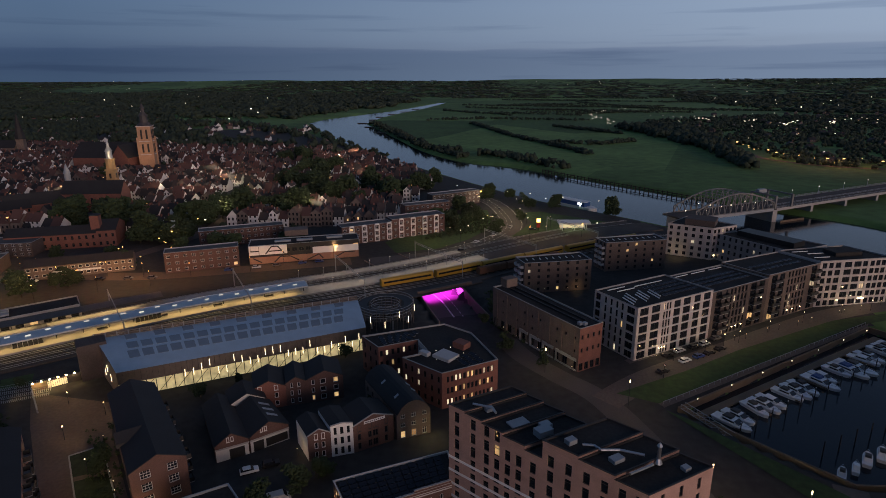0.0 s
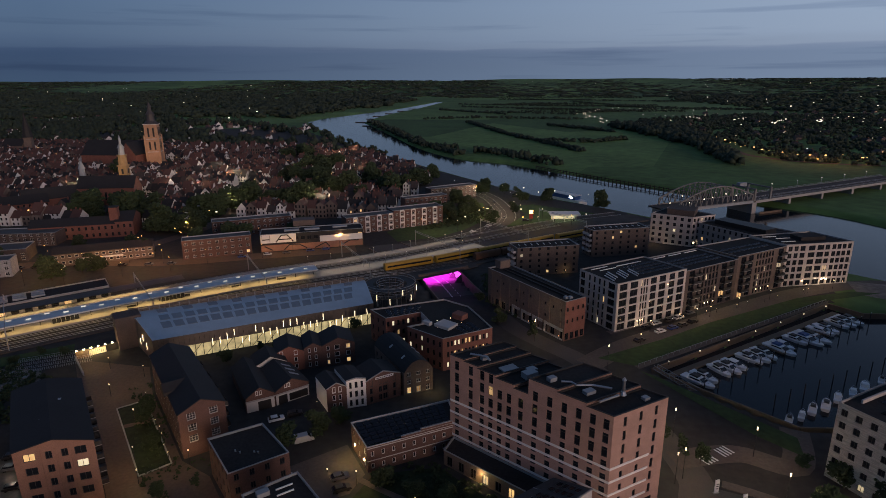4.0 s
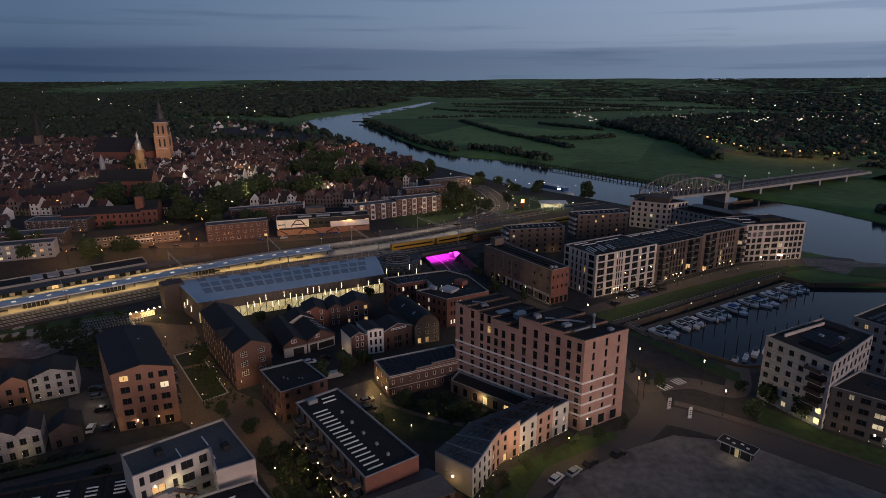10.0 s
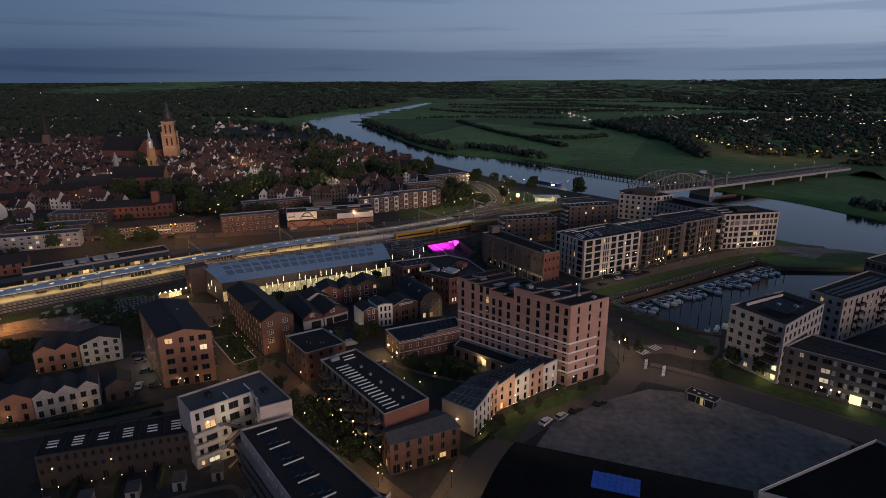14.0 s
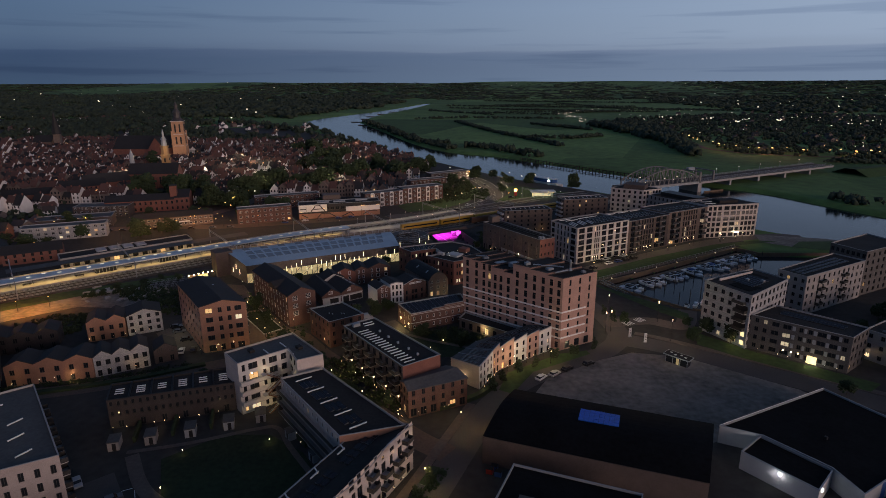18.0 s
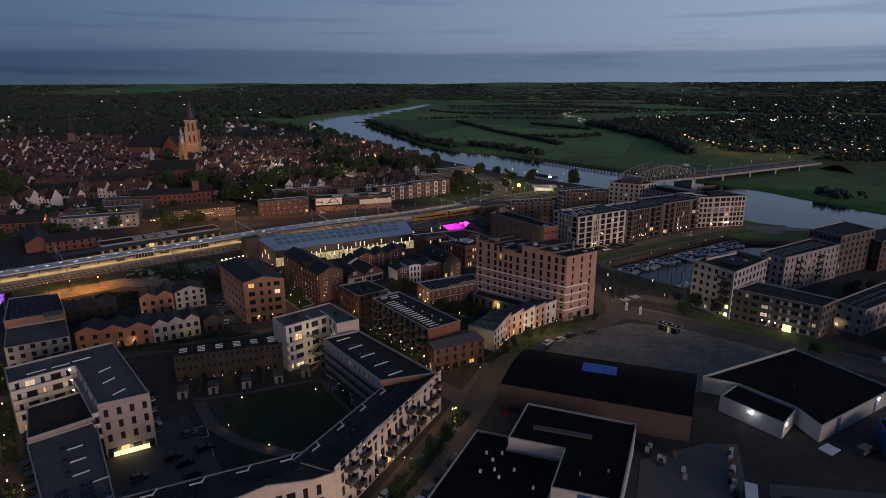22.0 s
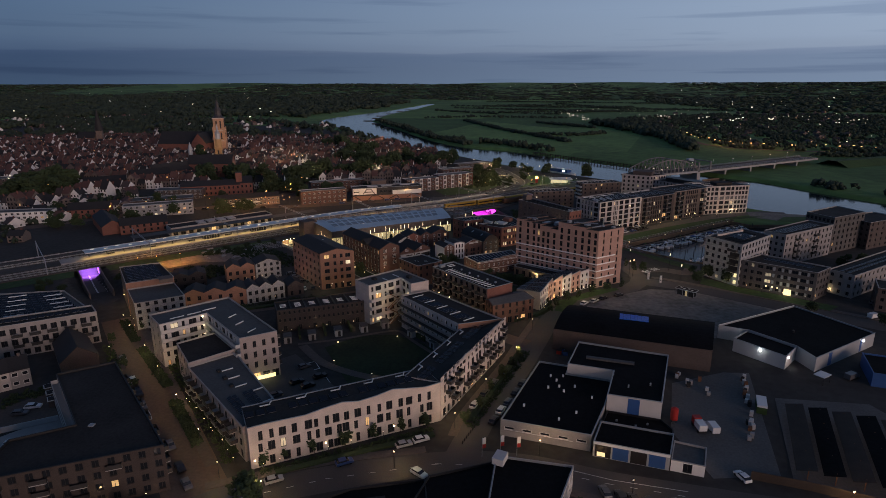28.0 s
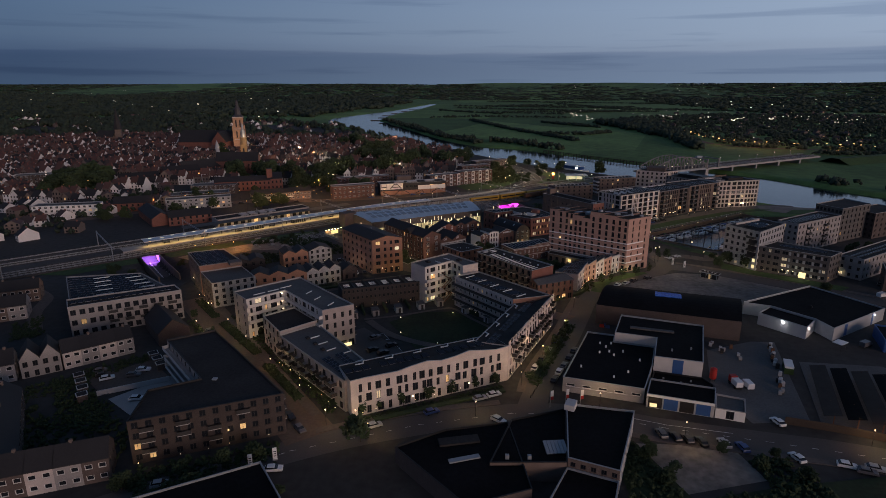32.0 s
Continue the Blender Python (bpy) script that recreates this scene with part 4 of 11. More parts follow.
def front_box(root, p, q, x0, x1, z0, z1, mat_name, name, label="", out=0.06, back=0.02):
    """A flat piece on the wall p-q of a thing, from x0 to x1 along it."""
    d_ = Vector(q) - Vector(p)
    g_ = Geo()
    g_.box(x0, -out, z0, x1, back, z1, 0, True)
    return part(name, g_, (mat_name,), root, label, Matrix.Translation((*p, 0)) @ Matrix.Rotation(math.atan2(d_.y, d_.x), 4, "Z"))


# apartment tower in pink brick with stepped roofs
def tower():
    A, B, C, D = (40, 80), (52.4, 88.4), (18.4, 112.4), (6, 104)
    cx, cy, q = local([A, B, C, D])
    root = thing("apartment_tower", "tall pink brick apartment tower with pale bands and a stepped roof", "building", cx, cy)
    a, b, c, d = q
    facade(root, a, b, 0, 26.0, "pink_brick", floors=8, bays=3, win=(0.85, 2.1), sill=1.1, storey=3.1, edge=3.2, style="plain", lit=0.08, ground=(2.2, 2.7, 0.3))
    facade(root, c, d, 0, 24.5, "pink_brick", floors=7, bays=4, win=(1.2, 1.8), storey=3.2)
    secs = ((0, .14, 26.0), (.14, .30, 26.7), (.30, .47, 27.3), (.47, .56, 23.6), (.56, .68, 24.4), (.68, .80, 25.0), (.80, .90, 25.5), (.90, 1.0, 25.9))
    va, vd, vb, vc = (Vector(p) for p in (a, d, b, c))
    for i, (s0, s1, h) in enumerate(secs):
        p0, p1 = va.lerp(vd, s0), va.lerp(vd, s1)
        r0, r1 = vb.lerp(vc, s0), vb.lerp(vc, s1)
        nb = 2 if s1 - s0 > 0.11 else 1
        facade(root, p1, p0, 0, h, "pink_brick", floors=8, bays=nb, win=(1.3, 2.3), sill=0.75, storey=3.1, style="trans", lit=0.02)
        facade(root, r0, r1, 0, h, "pink_brick", floors=8, bays=nb, win=(1.05, 2.05), sill=1.0, storey=3.1, style="trans", lit=0.05)
        prev = secs[i - 1][2] if i else 0
        if i and h != prev:
            lo, hi = min(h, prev), max(h, prev)
            e = (p0, r0) if prev > h else (r0, p0)
            w = wall_geo(math.dist(*e), lo - 0.5, hi, [])
            dd = Vector(e[1]) - Vector(e[0])
            part("wall", w, ("pink_brick",), root, m=Matrix.Translation((*(e[1] if prev > h else e[1]), 0)) @ Matrix.Rotation(math.atan2(-dd.y, -dd.x), 4, "Z"))
            part("wall", w, ("pink_brick",), root, m=Matrix.Translation((*e[0], 0)) @ Matrix.Rotation(math.atan2(dd.y, dd.x), 4, "Z"))
        flat_roof(root, [tuple(v) for v in (p0, r0, r1, p1)], h, "bitumen", "frame_dark", 0.3)
    # pale bands round the lower floors
    for z in (4.3, 7.4, 10.5, 13.6):
        for e0, e1, s0, s1 in ((a, b, 0, 0.72), (d, a, 0, 1)):
            e0, e1 = Vector(e0), Vector(e1)
            dd = (e1 - e0)
            g = Geo()
            g.box(dd.length * s0, -0.09, z, dd.length * s1 + (0.09 if s1 == 1 else 0), 0.02, z + 0.55, 0, True)
            part("band", g, ("town_white",), root, "pale stone band", Matrix.Translation((*e0, 0)) @ Matrix.Rotation(math.atan2(dd.y, dd.x), 4, "Z"))
    # roof plant: ducts, a chimney cowl and boxes
    def spot(s, t):
        return bil(q, t, s)
    for s, t, w, dp, h, zz in ((.60, .4, 3.2, 2.2, 1.5, 24), (.64, .55, 2.2, 1.8, 1.2, 24), (.22, .3, 2.4, 1.6, .9, 26.2), (.40, .2, 1.8, 1.4, 1.1, 26.8), (.05, .75, 1.4, 1.2, .8, 25.5), (.72, .35, 4.0, 2.4, .5, 24.5), (.87, .3, 1.6, 1.2, 1.0, 25.0)):
        p = spot(s, t)
        rbox(root, "roof_plant", "zinc", p.x, p.y, zz, w, dp, h, 35)
    for path, zz in ((((.36, .25), (.33, .33), (.29, .30), (.25, .45), (.17, .55)), 27.2), (((.12, .15), (.12, .5)), 26.6), (((.93, .2), (.85, .3), (.80, .22)), 26.2)):
        g = Geo()
        pts = [spot(*s) for s in path]
        for u, v in zip(pts, pts[1:]):
            g.tube((*u, zz), (*v, zz), 0.25, 0.25, 8)
        part("duct", g, ("steel",), root, "shiny metal air duct")
    p = spot(.13, .62)
    g = Geo()
    g.tube((p.x, p.y, 26.1), (p.x, p.y, 27.0), 0.75, 0.35, 10)
    g.tube((p.x, p.y, 27.0), (p.x, p.y, 29.4), 0.35, 0.35, 10)
    g.tube((p.x, p.y, 29.4), (p.x, p.y, 30.0), 0.5, 0.15, 10)
    part("chimney", g, ("steel",), root, "shiny steel chimney with a cowl")
    rbox(root, "entrance_glow", "lit_bright", bil(q, .22, 0.02).x, bil(q, .22, 0.02).y - 0.15, 0.3, 2.6, 0.1, 2.6, 34, "lit glass entrance")


tower()

# low garden pavilion beside the tower
low = block("garden_pavilion", "low pavilion with a dark flat roof and lit glass front", "building", [(5, 97.5), (31, 79.5), (37.5, 82.0), (7, 103.2)], 4.0, "brown_brick", {0: dict(floors=1, bays=9, win=(1.6, 2.5), sill=0.3, lit=0.45, cool=0.2)}, coping="zinc")


# terrace of pink and white houses with sloping roofs
def sloped_unit(name, label, f0, f1, b1, b0, hl, hr, hb, wall, side, spec, end=(False, False), roof="bitumen_light"):
    cx, cy, (f0, f1, b1, b0) = local([f0, f1, b1, b0])
    root = thing(name, label, "house", cx, cy, group="terrace of sloped-roof houses")
    lo = min(hl, hr)
    length = math.dist(f0, f1)
    facade(root, f0, f1, 0, lo, wall, profile=((0, hl), (length, hr)), **spec)
    facade(root, b1, b0, 0, hb, side, floors=2, bays=2, win=(1.2, 1.5), lit=0.05)
    for k, (p, q, hp, hq) in enumerate(((b0, f0, hb, hl), (f1, b1, hr, hb))):
        n = math.dist(p, q)
        facade(root, p, q, 0, min(hp, hq), side, profile=((0, hp), (n, hq)))
    g = Geo()
    g.face([(*f0, hl + 0.05), (*f1, hr + 0.05), (*b1, hb + 0.05), (*b0, hb + 0.05)])
    part("roof", g, (roof,), root)
    g = Geo()
    g.bar((*f0, hl + 0.05), (*f1, hr + 0.05), 0.25)
    g.bar((*f0, hl + 0.05), (*b0, hb + 0.05), 0.2)
    part("roof_edge", g, ("zinc",), root)
    g = Geo()
    e = Vector(f1) - Vector(f0)
    for s in (0.3, 0.7):
        for t in (0.2, 0.36, 0.52, 0.68):
            p = bil([f0, f1, b1, b0], s, t)
            z = (hl * (1 - s) + hr * s) * (1 - t) + hb * t
            solar_geo(g, (p.x, p.y, z + 0.08), 1.5, 1.1, -14, math.degrees(math.atan2(e.y, e.x)))
    tagged(part("solar_strip", g, ("solar", "steel"), root, "dark solar panels on the slope"), kind="stuff")
    return root


fl = [(13.1, 52.1), (15.2, 56.4), (17.2, 60.8), (19.3, 64.8), (24.0, 69.0), (28.3, 72.8), (32.6, 76.6), (37.0, 80.3)]
bl = [(4.2, 59.2), (6.4, 62.8), (8.6, 66.2), (11.5, 71.5), (16.5, 75.5), (21.0, 79.0), (25.3, 82.5), (29.8, 86.2)]
tops = [(7.6, 8.2), (8.2, 8.8), (8.8, 9.4), (7.8, 9.6), (7.9, 9.4), (8.3, 9.2), (8.4, 8.9)]
for i in range(7):
    wl_ = "plaster" if i in (0, 1, 4, 6) else "pink_brick"
    nm = "white plastered" if wl_ == "plaster" else "pink brick"
    r = sloped_unit("terraced_house", nm + " terraced house with a sloping solar roof", fl[i], fl[i + 1], bl[i + 1], bl[i], *tops[i], 6.6, "plaster" if wl_ == "plaster" else "pink_brick", "white_brick", dict(floors=3, bays=2, win=(0.9, 1.6), sill=0.55, storey=2.55, style="plain", lit=0.12, ground=(1.1, 2.1, 0.1)))
rbox(thing("garden_wall_lamp", "warm lamp on the blank end wall of the terrace", "lamp", 8.5, 55.3), "lamp_head", "lamp", 0, -0.2, 3.1, 0.5, 0.4, 0.25, -38)

# balcony flats with rows of roof beams, and their neighbours
q = [(-8, 41), (1.8, 49), (-22.6, 75.4), (-31, 67.6)]
r = block("balcony_flats", "brown brick flats with balconies and pale beams on a flat roof", "building", q, 12.7, "brown_brick",
          {0: dict(wall="red_brick"), 1: dict(floors=4, bays=10, win=(1.5, 1.6), lit=0.12), 2: dict(floors=4, bays=3, win=(1.2, 1.6)), 3: dict(floors=4, bays=10, win=(1.7, 2.2), sill=0.3, lit=0.2, cool=0.2)}, coping="zinc")
lq = local(q)[2]
conduits(r, lq, 12.35, [(0.28, 0.06 + k * 0.049) for k in range(16)], 3.6)
conduits(r, lq, 12.35, [(0.62, 0.88), (0.66, 0.93)], 3.4)
along_roof(r, lq, 12.3, "roof_box", "zinc", [(0.3, 0.94)], (2.4, 1.4, 1.0))
along_roof(r, lq, 12.3, "roof_vent", "zinc", [(0.62, 0.12), (0.62, 0.25), (0.6, 0.4), (0.6, 0.55), (0.62, 0.7)], (0.6, 0.6, 0.6))
balconies(r, lq[3], lq[0], [(3.5 + 7.0 * k, z) for k in range(5) for z in (3.2, 6.4, 9.5)], 3.6, 1.7)
wall_lamps(r, lq[3], lq[0], [(3.5 + 7.0 * k + 1.2, 2.4) for k in range(5)])
q = [(-5.8, 35.2), (9.8, 43.6), (3.2, 50.5), (-8.8, 40.6)]
r = gabled("corner_house", "red-brown brick corner house with a low dark roof and lit shopfront", "building", q, 8.3, 9.6, "umber_brick", "bitumen_light",
           {0: dict(floors=3, bays=6, win=(1.0, 1.7), lit=0.15, ground=(1.8, 2.4, 0.2)), 1: dict(floors=3, bays=3, win=(1.0, 1.7)), 3: dict(floors=3, bays=3, win=(1.0, 1.7), lit=0.5, ground=(1.6, 2.4, 0.2))}, along=False)
q = [(-48.7, 88.7), (-38.4, 77), (-28.2, 85.4), (-38.6, 96)]
r = block("cube_flats", "dark red brick block with a pale-edged flat roof", "building", q, 9.8, "umber_brick",
          {0: dict(floors=3, bays=5, win=(1.1, 1.6), lit=0.12), 1: dict(floors=3, bays=4, win=(1.1, 1.6), lit=0.1), "all": dict(floors=3, bays=4)}, coping="zinc")
along_roof(r, local(q)[2], 9.4, "roof_vent", "steel", [(0.5, 0.3), (0.58, 0.35), (0.68, 0.55), (0.72, 0.6)], (0.5, 0.3, 0.35))

# orange brick warehouse-like flats and the long brick flats with a gable
q = [(-80.3, 70.5), (-66.8, 76.6), (-87.3, 100.7), (-99.7, 93.3)]
r = gabled("gabled_flats", "orange brick flats with a shallow dark gable roof", "building", q, 16.6, 18.3, "orange_brick", "slate_tile",
           {0: dict(floors=5, cols=((2.8, 2.2), (6.3, 1.25), (9.2, 1.25), (12.1, 2.2)), win=(1.5, 1.75), sill=1.0, storey=3.25, style="two", lit=0.3, ground=(1.9, 2.3, 0.2)), 1: dict(floors=5, bays=7, win=(1.6, 1.8), storey=3.25, lit=0.1), 2: dict(floors=5, bays=4, storey=3.2), 3: dict(floors=5, bays=7, win=(1.4, 1.6), storey=3.25, lit=0.12)})
lq = local(q)[2]
balconies(r, lq[1], lq[2], [(5 + 6.5 * k, 3.25 * f) for k in range(4) for f in (1, 2, 3, 4)], 3.0, 1.4)
wall_lamps(r, lq[0], lq[1], [(4.6, 2.6), (9.6, 2.7)])
for x in (4.7, 7.4, 10.1):
    d = Vector(lq[1]) - Vector(lq[0])
    g = Geo()
    g.box(x - 0.2, -0.14, 0.2, x + 0.2, 0.02, 16.2)
    part("pilaster", g, ("orange_brick",), r, "", Matrix.Translation((*lq[0], 0)) @ Matrix.Rotation(math.atan2(d.y, d.x), 4, "Z"))
along_roof(r, lq, 17.75, "skylight", "zinc", [(0.42, 0.35), (0.62, 0.62)], (1.6, 0.9, 0.25), "pale roof skylight")
q = [(-58.3, 93.6), (-50.0, 100.9), (-74.6, 129.4), (-83, 123.0)]
r = gabled("brick_flats", "long brown brick flats with a dark gable roof", "building", q, 12.2, 14.7, "umber_brick", "slate_tile",
           {0: dict(floors=4, bays=2, win=(2.0, 1.9), sill=0.9, storey=3.0, edge=2.9, style="grid", lit=0.0, skip=((0, 0), (0, 1))), 1: dict(floors=4, bays=9, win=(1.4, 1.7), storey=3.0, lit=0.08), 2: dict(floors=4, bays=2, storey=3.0), 3: dict(floors=4, bays=12, win=(1.1, 1.9), sill=0.5, storey=3.0, style="white", lit=0.22, cool=0.2)})
lq = local(q)[2]
balconies(r, lq[1], lq[2], [(5 + 8 * k, 3.0 * f) for k in range(4) for f in (1, 2, 3)], 3.2, 1.5)
p = bil(lq, 0.2, 0.36)
gd = Geo()
gd.prism([(-3.2, -2.4), (3.2, -2.4), (3.2, 2.4), (-3.2, 2.4)], 0, 1.0)
gd.face([(-3.2, -2.4, 1.0), (3.2, -2.4, 1.0), (3.2, 0, 2.6), (-3.2, 0, 2.6)])
gd.face([(-3.2, 0, 2.6), (3.2, 0, 2.6), (3.2, 2.4, 1.0), (-3.2, 2.4, 1.0)])
gd.face([(-3.2, 2.4, 1.0), (-3.2, -2.4, 1.0), (-3.2, 0, 2.6)])
gd.face([(3.2, -2.4, 1.0), (3.2, 2.4, 1.0), (3.2, 0, 2.6)])
part("dormer", gd, ("slate_tile",), r, "dark cross gable", pose(p.x, p.y, 12.0, 0, 0, 41))

# gallery flats in white brick on the courtyard
q = [(-58.5, 40.5), (-52, 34), (-41.3, 44.2), (-36.6, 37.1), (-30.4, 41.3), (-43.5, 55)]
r = block("gallery_flats", "white brick flats with open galleries and lit stairs", "building", q, 15.6, "white_brick",
          {1: dict(floors=5, cols=((1.5, 0.9), (4.2, 2.6), (7.4, 0.9), (10.0, 2.4), (13.2, 1.6)), win=(1.3, 1.9), sill=0.55, storey=3.05, lit=0.3, cool=0.2, wall="plaster"), 2: dict(floors=5, cols=((2.2, 2.2), (5.6, 1.6)), win=(1.1, 1.9), sill=0.5, storey=3.05, lit=0.3, wall="plaster"), 4: dict(floors=5, bays=6, win=(1.5, 1.6), storey=3.05), 5: dict(floors=5, bays=7, win=(1.4, 1.6), storey=3.05)}, coping="concrete", roof="bitumen_light")
lq = local(q)[2]
gallery(r, lq[1], lq[2], (3.05, 6.1, 9.15), 1.5, "solid")
wall_lamps(r, lq[1], lq[2], [(x, z) for x in (3.6, 8.8, 12.0) for z in (2.5, 5.6, 8.6, 11.6) if (x + z) % 3 < 2.2])
conduits(r, lq[:2] + [lq[4], lq[5]], 15.2, [(0.5, 0.45), (0.35, 0.72), (0.7, 0.7)], 4.0)
along_roof(r, lq[:2] + [lq[4], lq[5]], 15.2, "roof_box", "bitumen", [(0.3, 0.3), (0.6, 0.85)], (2.0, 1.4, 0.7))
st = thing("outdoor_stair", "zigzag steel outdoor stair with warm lamps", "stair", -43.2, 36.6, 0, 42)
for k in range(4):
    z0_ = 3.05 * k
    x0_, x1_ = (-2.2, 2.2) if k % 2 == 0 else (2.2, -2.2)
    for yy in (-0.6, 0.6):
        g = Geo()
        g.bar((x0_, yy, z0_ + 0.15), (x1_, yy, z0_ + 3.05), 0.12, h=0.3)
        g.bar((x0_, yy, z0_ + 1.15), (x1_, yy, z0_ + 4.05), 0.06)
        part("stringer", g, ("rust",), st)
    g = Geo()
    for j in range(12):
        u_ = (j + 0.5) / 12
        g.box(x0_ + (x1_ - x0_) * u_ - 0.16, -0.6, z0_ + 3.05 * u_, x0_ + (x1_ - x0_) * u_ + 0.16, 0.6, z0_ + 3.05 * u_ + 0.06, 0, True)
    part("treads", g, ("concrete",), st, "pale stair treads")
    g = Geo()
    g.box(min(x1_, x1_ * 1.5), -0.9, z0_ + 2.95, max(x1_, x1_ * 1.5), 0.9, z0_ + 3.1, 0, True)
    part("landing", g, ("concrete",), st)
q = [(-39.8, 32.5), (-17.6, 7.2), (-3.4, 12.6), (-30, 39)]
r = block("courtyard_flats", "white brick flats with long galleries and roof solar fields", "building", q, 12.6, "white_brick",
          {0: dict(floors=4, bays=13, win=(1.0, 1.5), sill=0.8, storey=3.1, style="white", lit=0.06), 2: dict(floors=4, bays=14, win=(1.2, 1.8), sill=0.5, storey=3.1, lit=0.1), 1: dict(wall="orange_brick"), 3: dict(floors=4, bays=3, storey=3.1)}, coping="concrete")
lq = local(q)[2]
gallery(r, lq[0], lq[1], (3.1, 6.2, 9.3), 1.5, "bars")
conduits(r, lq, 12.3, [(0.1 + 0.2 * k, 0.40) for k in range(5)], 4.6, turn=90)
solars(r, lq, 12.2, [(0.17 + 0.2 * k + 0.05 * j, 0.28 + 0.11 * i) for k in range(4) for j in (0, 1) for i in range(3)], 2.0, 1.1)


# the long block with a zigzag roofline on the ring road
def zigzag(label, f0, f1, depth, tops, floors, cols, extra=None, name="zigzag_flats"):
    """White-brick flats; the front's top goes up and down. tops: heights at even steps along the front."""
    e = (Vector(f1) - Vector(f0)).normalized()
    n = Vector((-e.y, e.x)) * depth
    b1, b0 = tuple(Vector(f1) + n), tuple(Vector(f0) + n)
    cx, cy, (f0, f1, b1, b0) = local([f0, f1, b1, b0])
    root = thing(name, label, "building", cx, cy)
    length = math.dist(f0, f1)
    lo = min(tops)
    step = length / (len(tops) - 1)
    m = Matrix.Translation((*f0, 0)) @ Matrix.Rotation(math.atan2(f1[1] - f0[1], f1[0] - f0[0]), 4, "Z")
    rng = random.Random(len(tops) * 11 + floors)
    holes = []
    x, k = 1.6, 0
    while x < length - 2.2:
        for f in range(floors):
            w = (1.7, 1.0, 1.3, 1.0, 1.8)[(k * 2 + f * 3) % 5]
            z = 0.7 + f * 3.15 + (0.2 if f else -0.3)
            hgt = (2.45, 2.3, 2.45)[(k + f) % 3]
            holes.append((x + (1.7 - w) / 2 + rng.uniform(-0.45, 0.45), z, w, hgt, rng.random()))
        x += cols * rng.uniform(0.82, 1.18)
        k += 1
    part("wall", wall_geo(length, 0, lo, [(a, a + w, z, z + hh) for a, z, w, hh, _ in holes], [(i * step, t) for i, t in enumerate(tops)]), ("white_brick",), root, m=m)
    for a, z, w, hh, rr in holes:
        part("window", window_mesh(w, hh, "plain" if w < 1 else "two", 0 if rr > 0.055 else (1 if rr < 0.03 else 2)), (), root, m=m @ Matrix.Translation((a, 0.12, z)))
    back = lo - 0.6
    facade(root, f1, b1, 0, back, "white_brick", profile=((0, tops[-1]), (math.dist(f1, b1), back + 0.01)))
    facade(root, b1, b0, 0, back, "white_brick", floors=floors, bays=int(length / 4), win=(1.4, 1.6), lit=0.05)
    facade(root, b0, f0, 0, back, "white_brick", profile=((0, back + 0.01), (math.dist(f0, b0), tops[0])))
    g = Geo()
    for i in range(len(tops) - 1):
        s0, s1 = i / (len(tops) - 1), (i + 1) / (len(tops) - 1)
        p0, p1 = Vector(f0).lerp(Vector(f1), s0), Vector(f0).lerp(Vector(f1), s1)
        r0, r1 = Vector(b0).lerp(Vector(b1), s0), Vector(b0).lerp(Vector(b1), s1)
        h0, h1 = p0.lerp(r0, 0.45), p1.lerp(r1, 0.45)
        g.face([(*p0, tops[i] - 0.12), (*p1, tops[i + 1] - 0.12), (*h1, back + 0.12), (*h0, back + 0.12)])
        g.face([(*h0, back + 0.12), (*h1, back + 0.12), (*r1, back + 0.02), (*r0, back + 0.02)])
    part("roof", g, ("bitumen",), root)
    g = Geo()
    for i in range(len(tops) - 1):
        p0, p1 = Vector(f0).lerp(Vector(f1), i / (len(tops) - 1)), Vector(f0).lerp(Vector(f1), (i + 1) / (len(tops) - 1))
        g.bar((*p0, tops[i]), (*p1, tops[i + 1]), 0.3, h=0.12)
    g.bar((*b0, back + 0.1), (*b1, back + 0.1), 0.3, h=0.25)
    part("coping", g, ("zinc",), root)
    q = [f0, f1, b1, b0]
    nrow = int(length / 2.6)
    solars(root, q, back + 0.16, [((k + 0.5) / nrow, t) for k in range(nrow) for t in (0.52, 0.64) if (k % 7) != 3], 1.9, 1.0)
    conduits(root, q, back + 0.15, [((k + 0.6) / (length / 9), 0.84) for k in range(int(length / 9))], 2.6)
    conduits(root, q, back + 0.15, [((k + 0.75) / (length / 9), 0.9) for k in range(int(length / 9))], 2.0, turn=60)
    return root, f0, f1, b1, b0


r, f0, f1, b1, b0 = zigzag("pale pink-white brick flats with a zigzag roofline", (-64.2, -53.4), (-20.8, -29.7), 11, [11.2, 11.4, 11.3, 11.2, 11.9, 12.4, 11.6, 12.0, 12.8, 12.0, 11.3, 11.6], 3, 2.75)
wall_lamps(r, f0, f1, [(1.0, 2.2), (18.0, 2.3), (36.0, 2.2)])
r, f0, f1, b1, b0 = zigzag("pale pink-white brick flats with balconies and a zigzag roofline", (-20.7, -29.6), (-2.0, 14.0), 11, [11.6, 11.4, 12.3, 13.0, 12.2, 11.6, 12.0, 12.9, 12.6, 12.0], 4, 2.9)
balconies(r, f0, f1, [(4.5, 6.6), (4.5, 9.6), (7.6, 3.5), (10, 6.6), (10, 9.5), (16, 3.5), (20.5, 3.5), (20.5, 6.6), (25, 6.6), (25, 3.5), (30, 6.6), (30, 9.5), (35, 3.5), (35, 6.6), (40, 3.5), (40, 6.6), (44, 9.5), (44, 6.6)], 2.8, 1.6)
q = [(-94.6, -21.4), (-66.6, -50.6), (-58.8, -43.2), (-84.6, -11.4)]
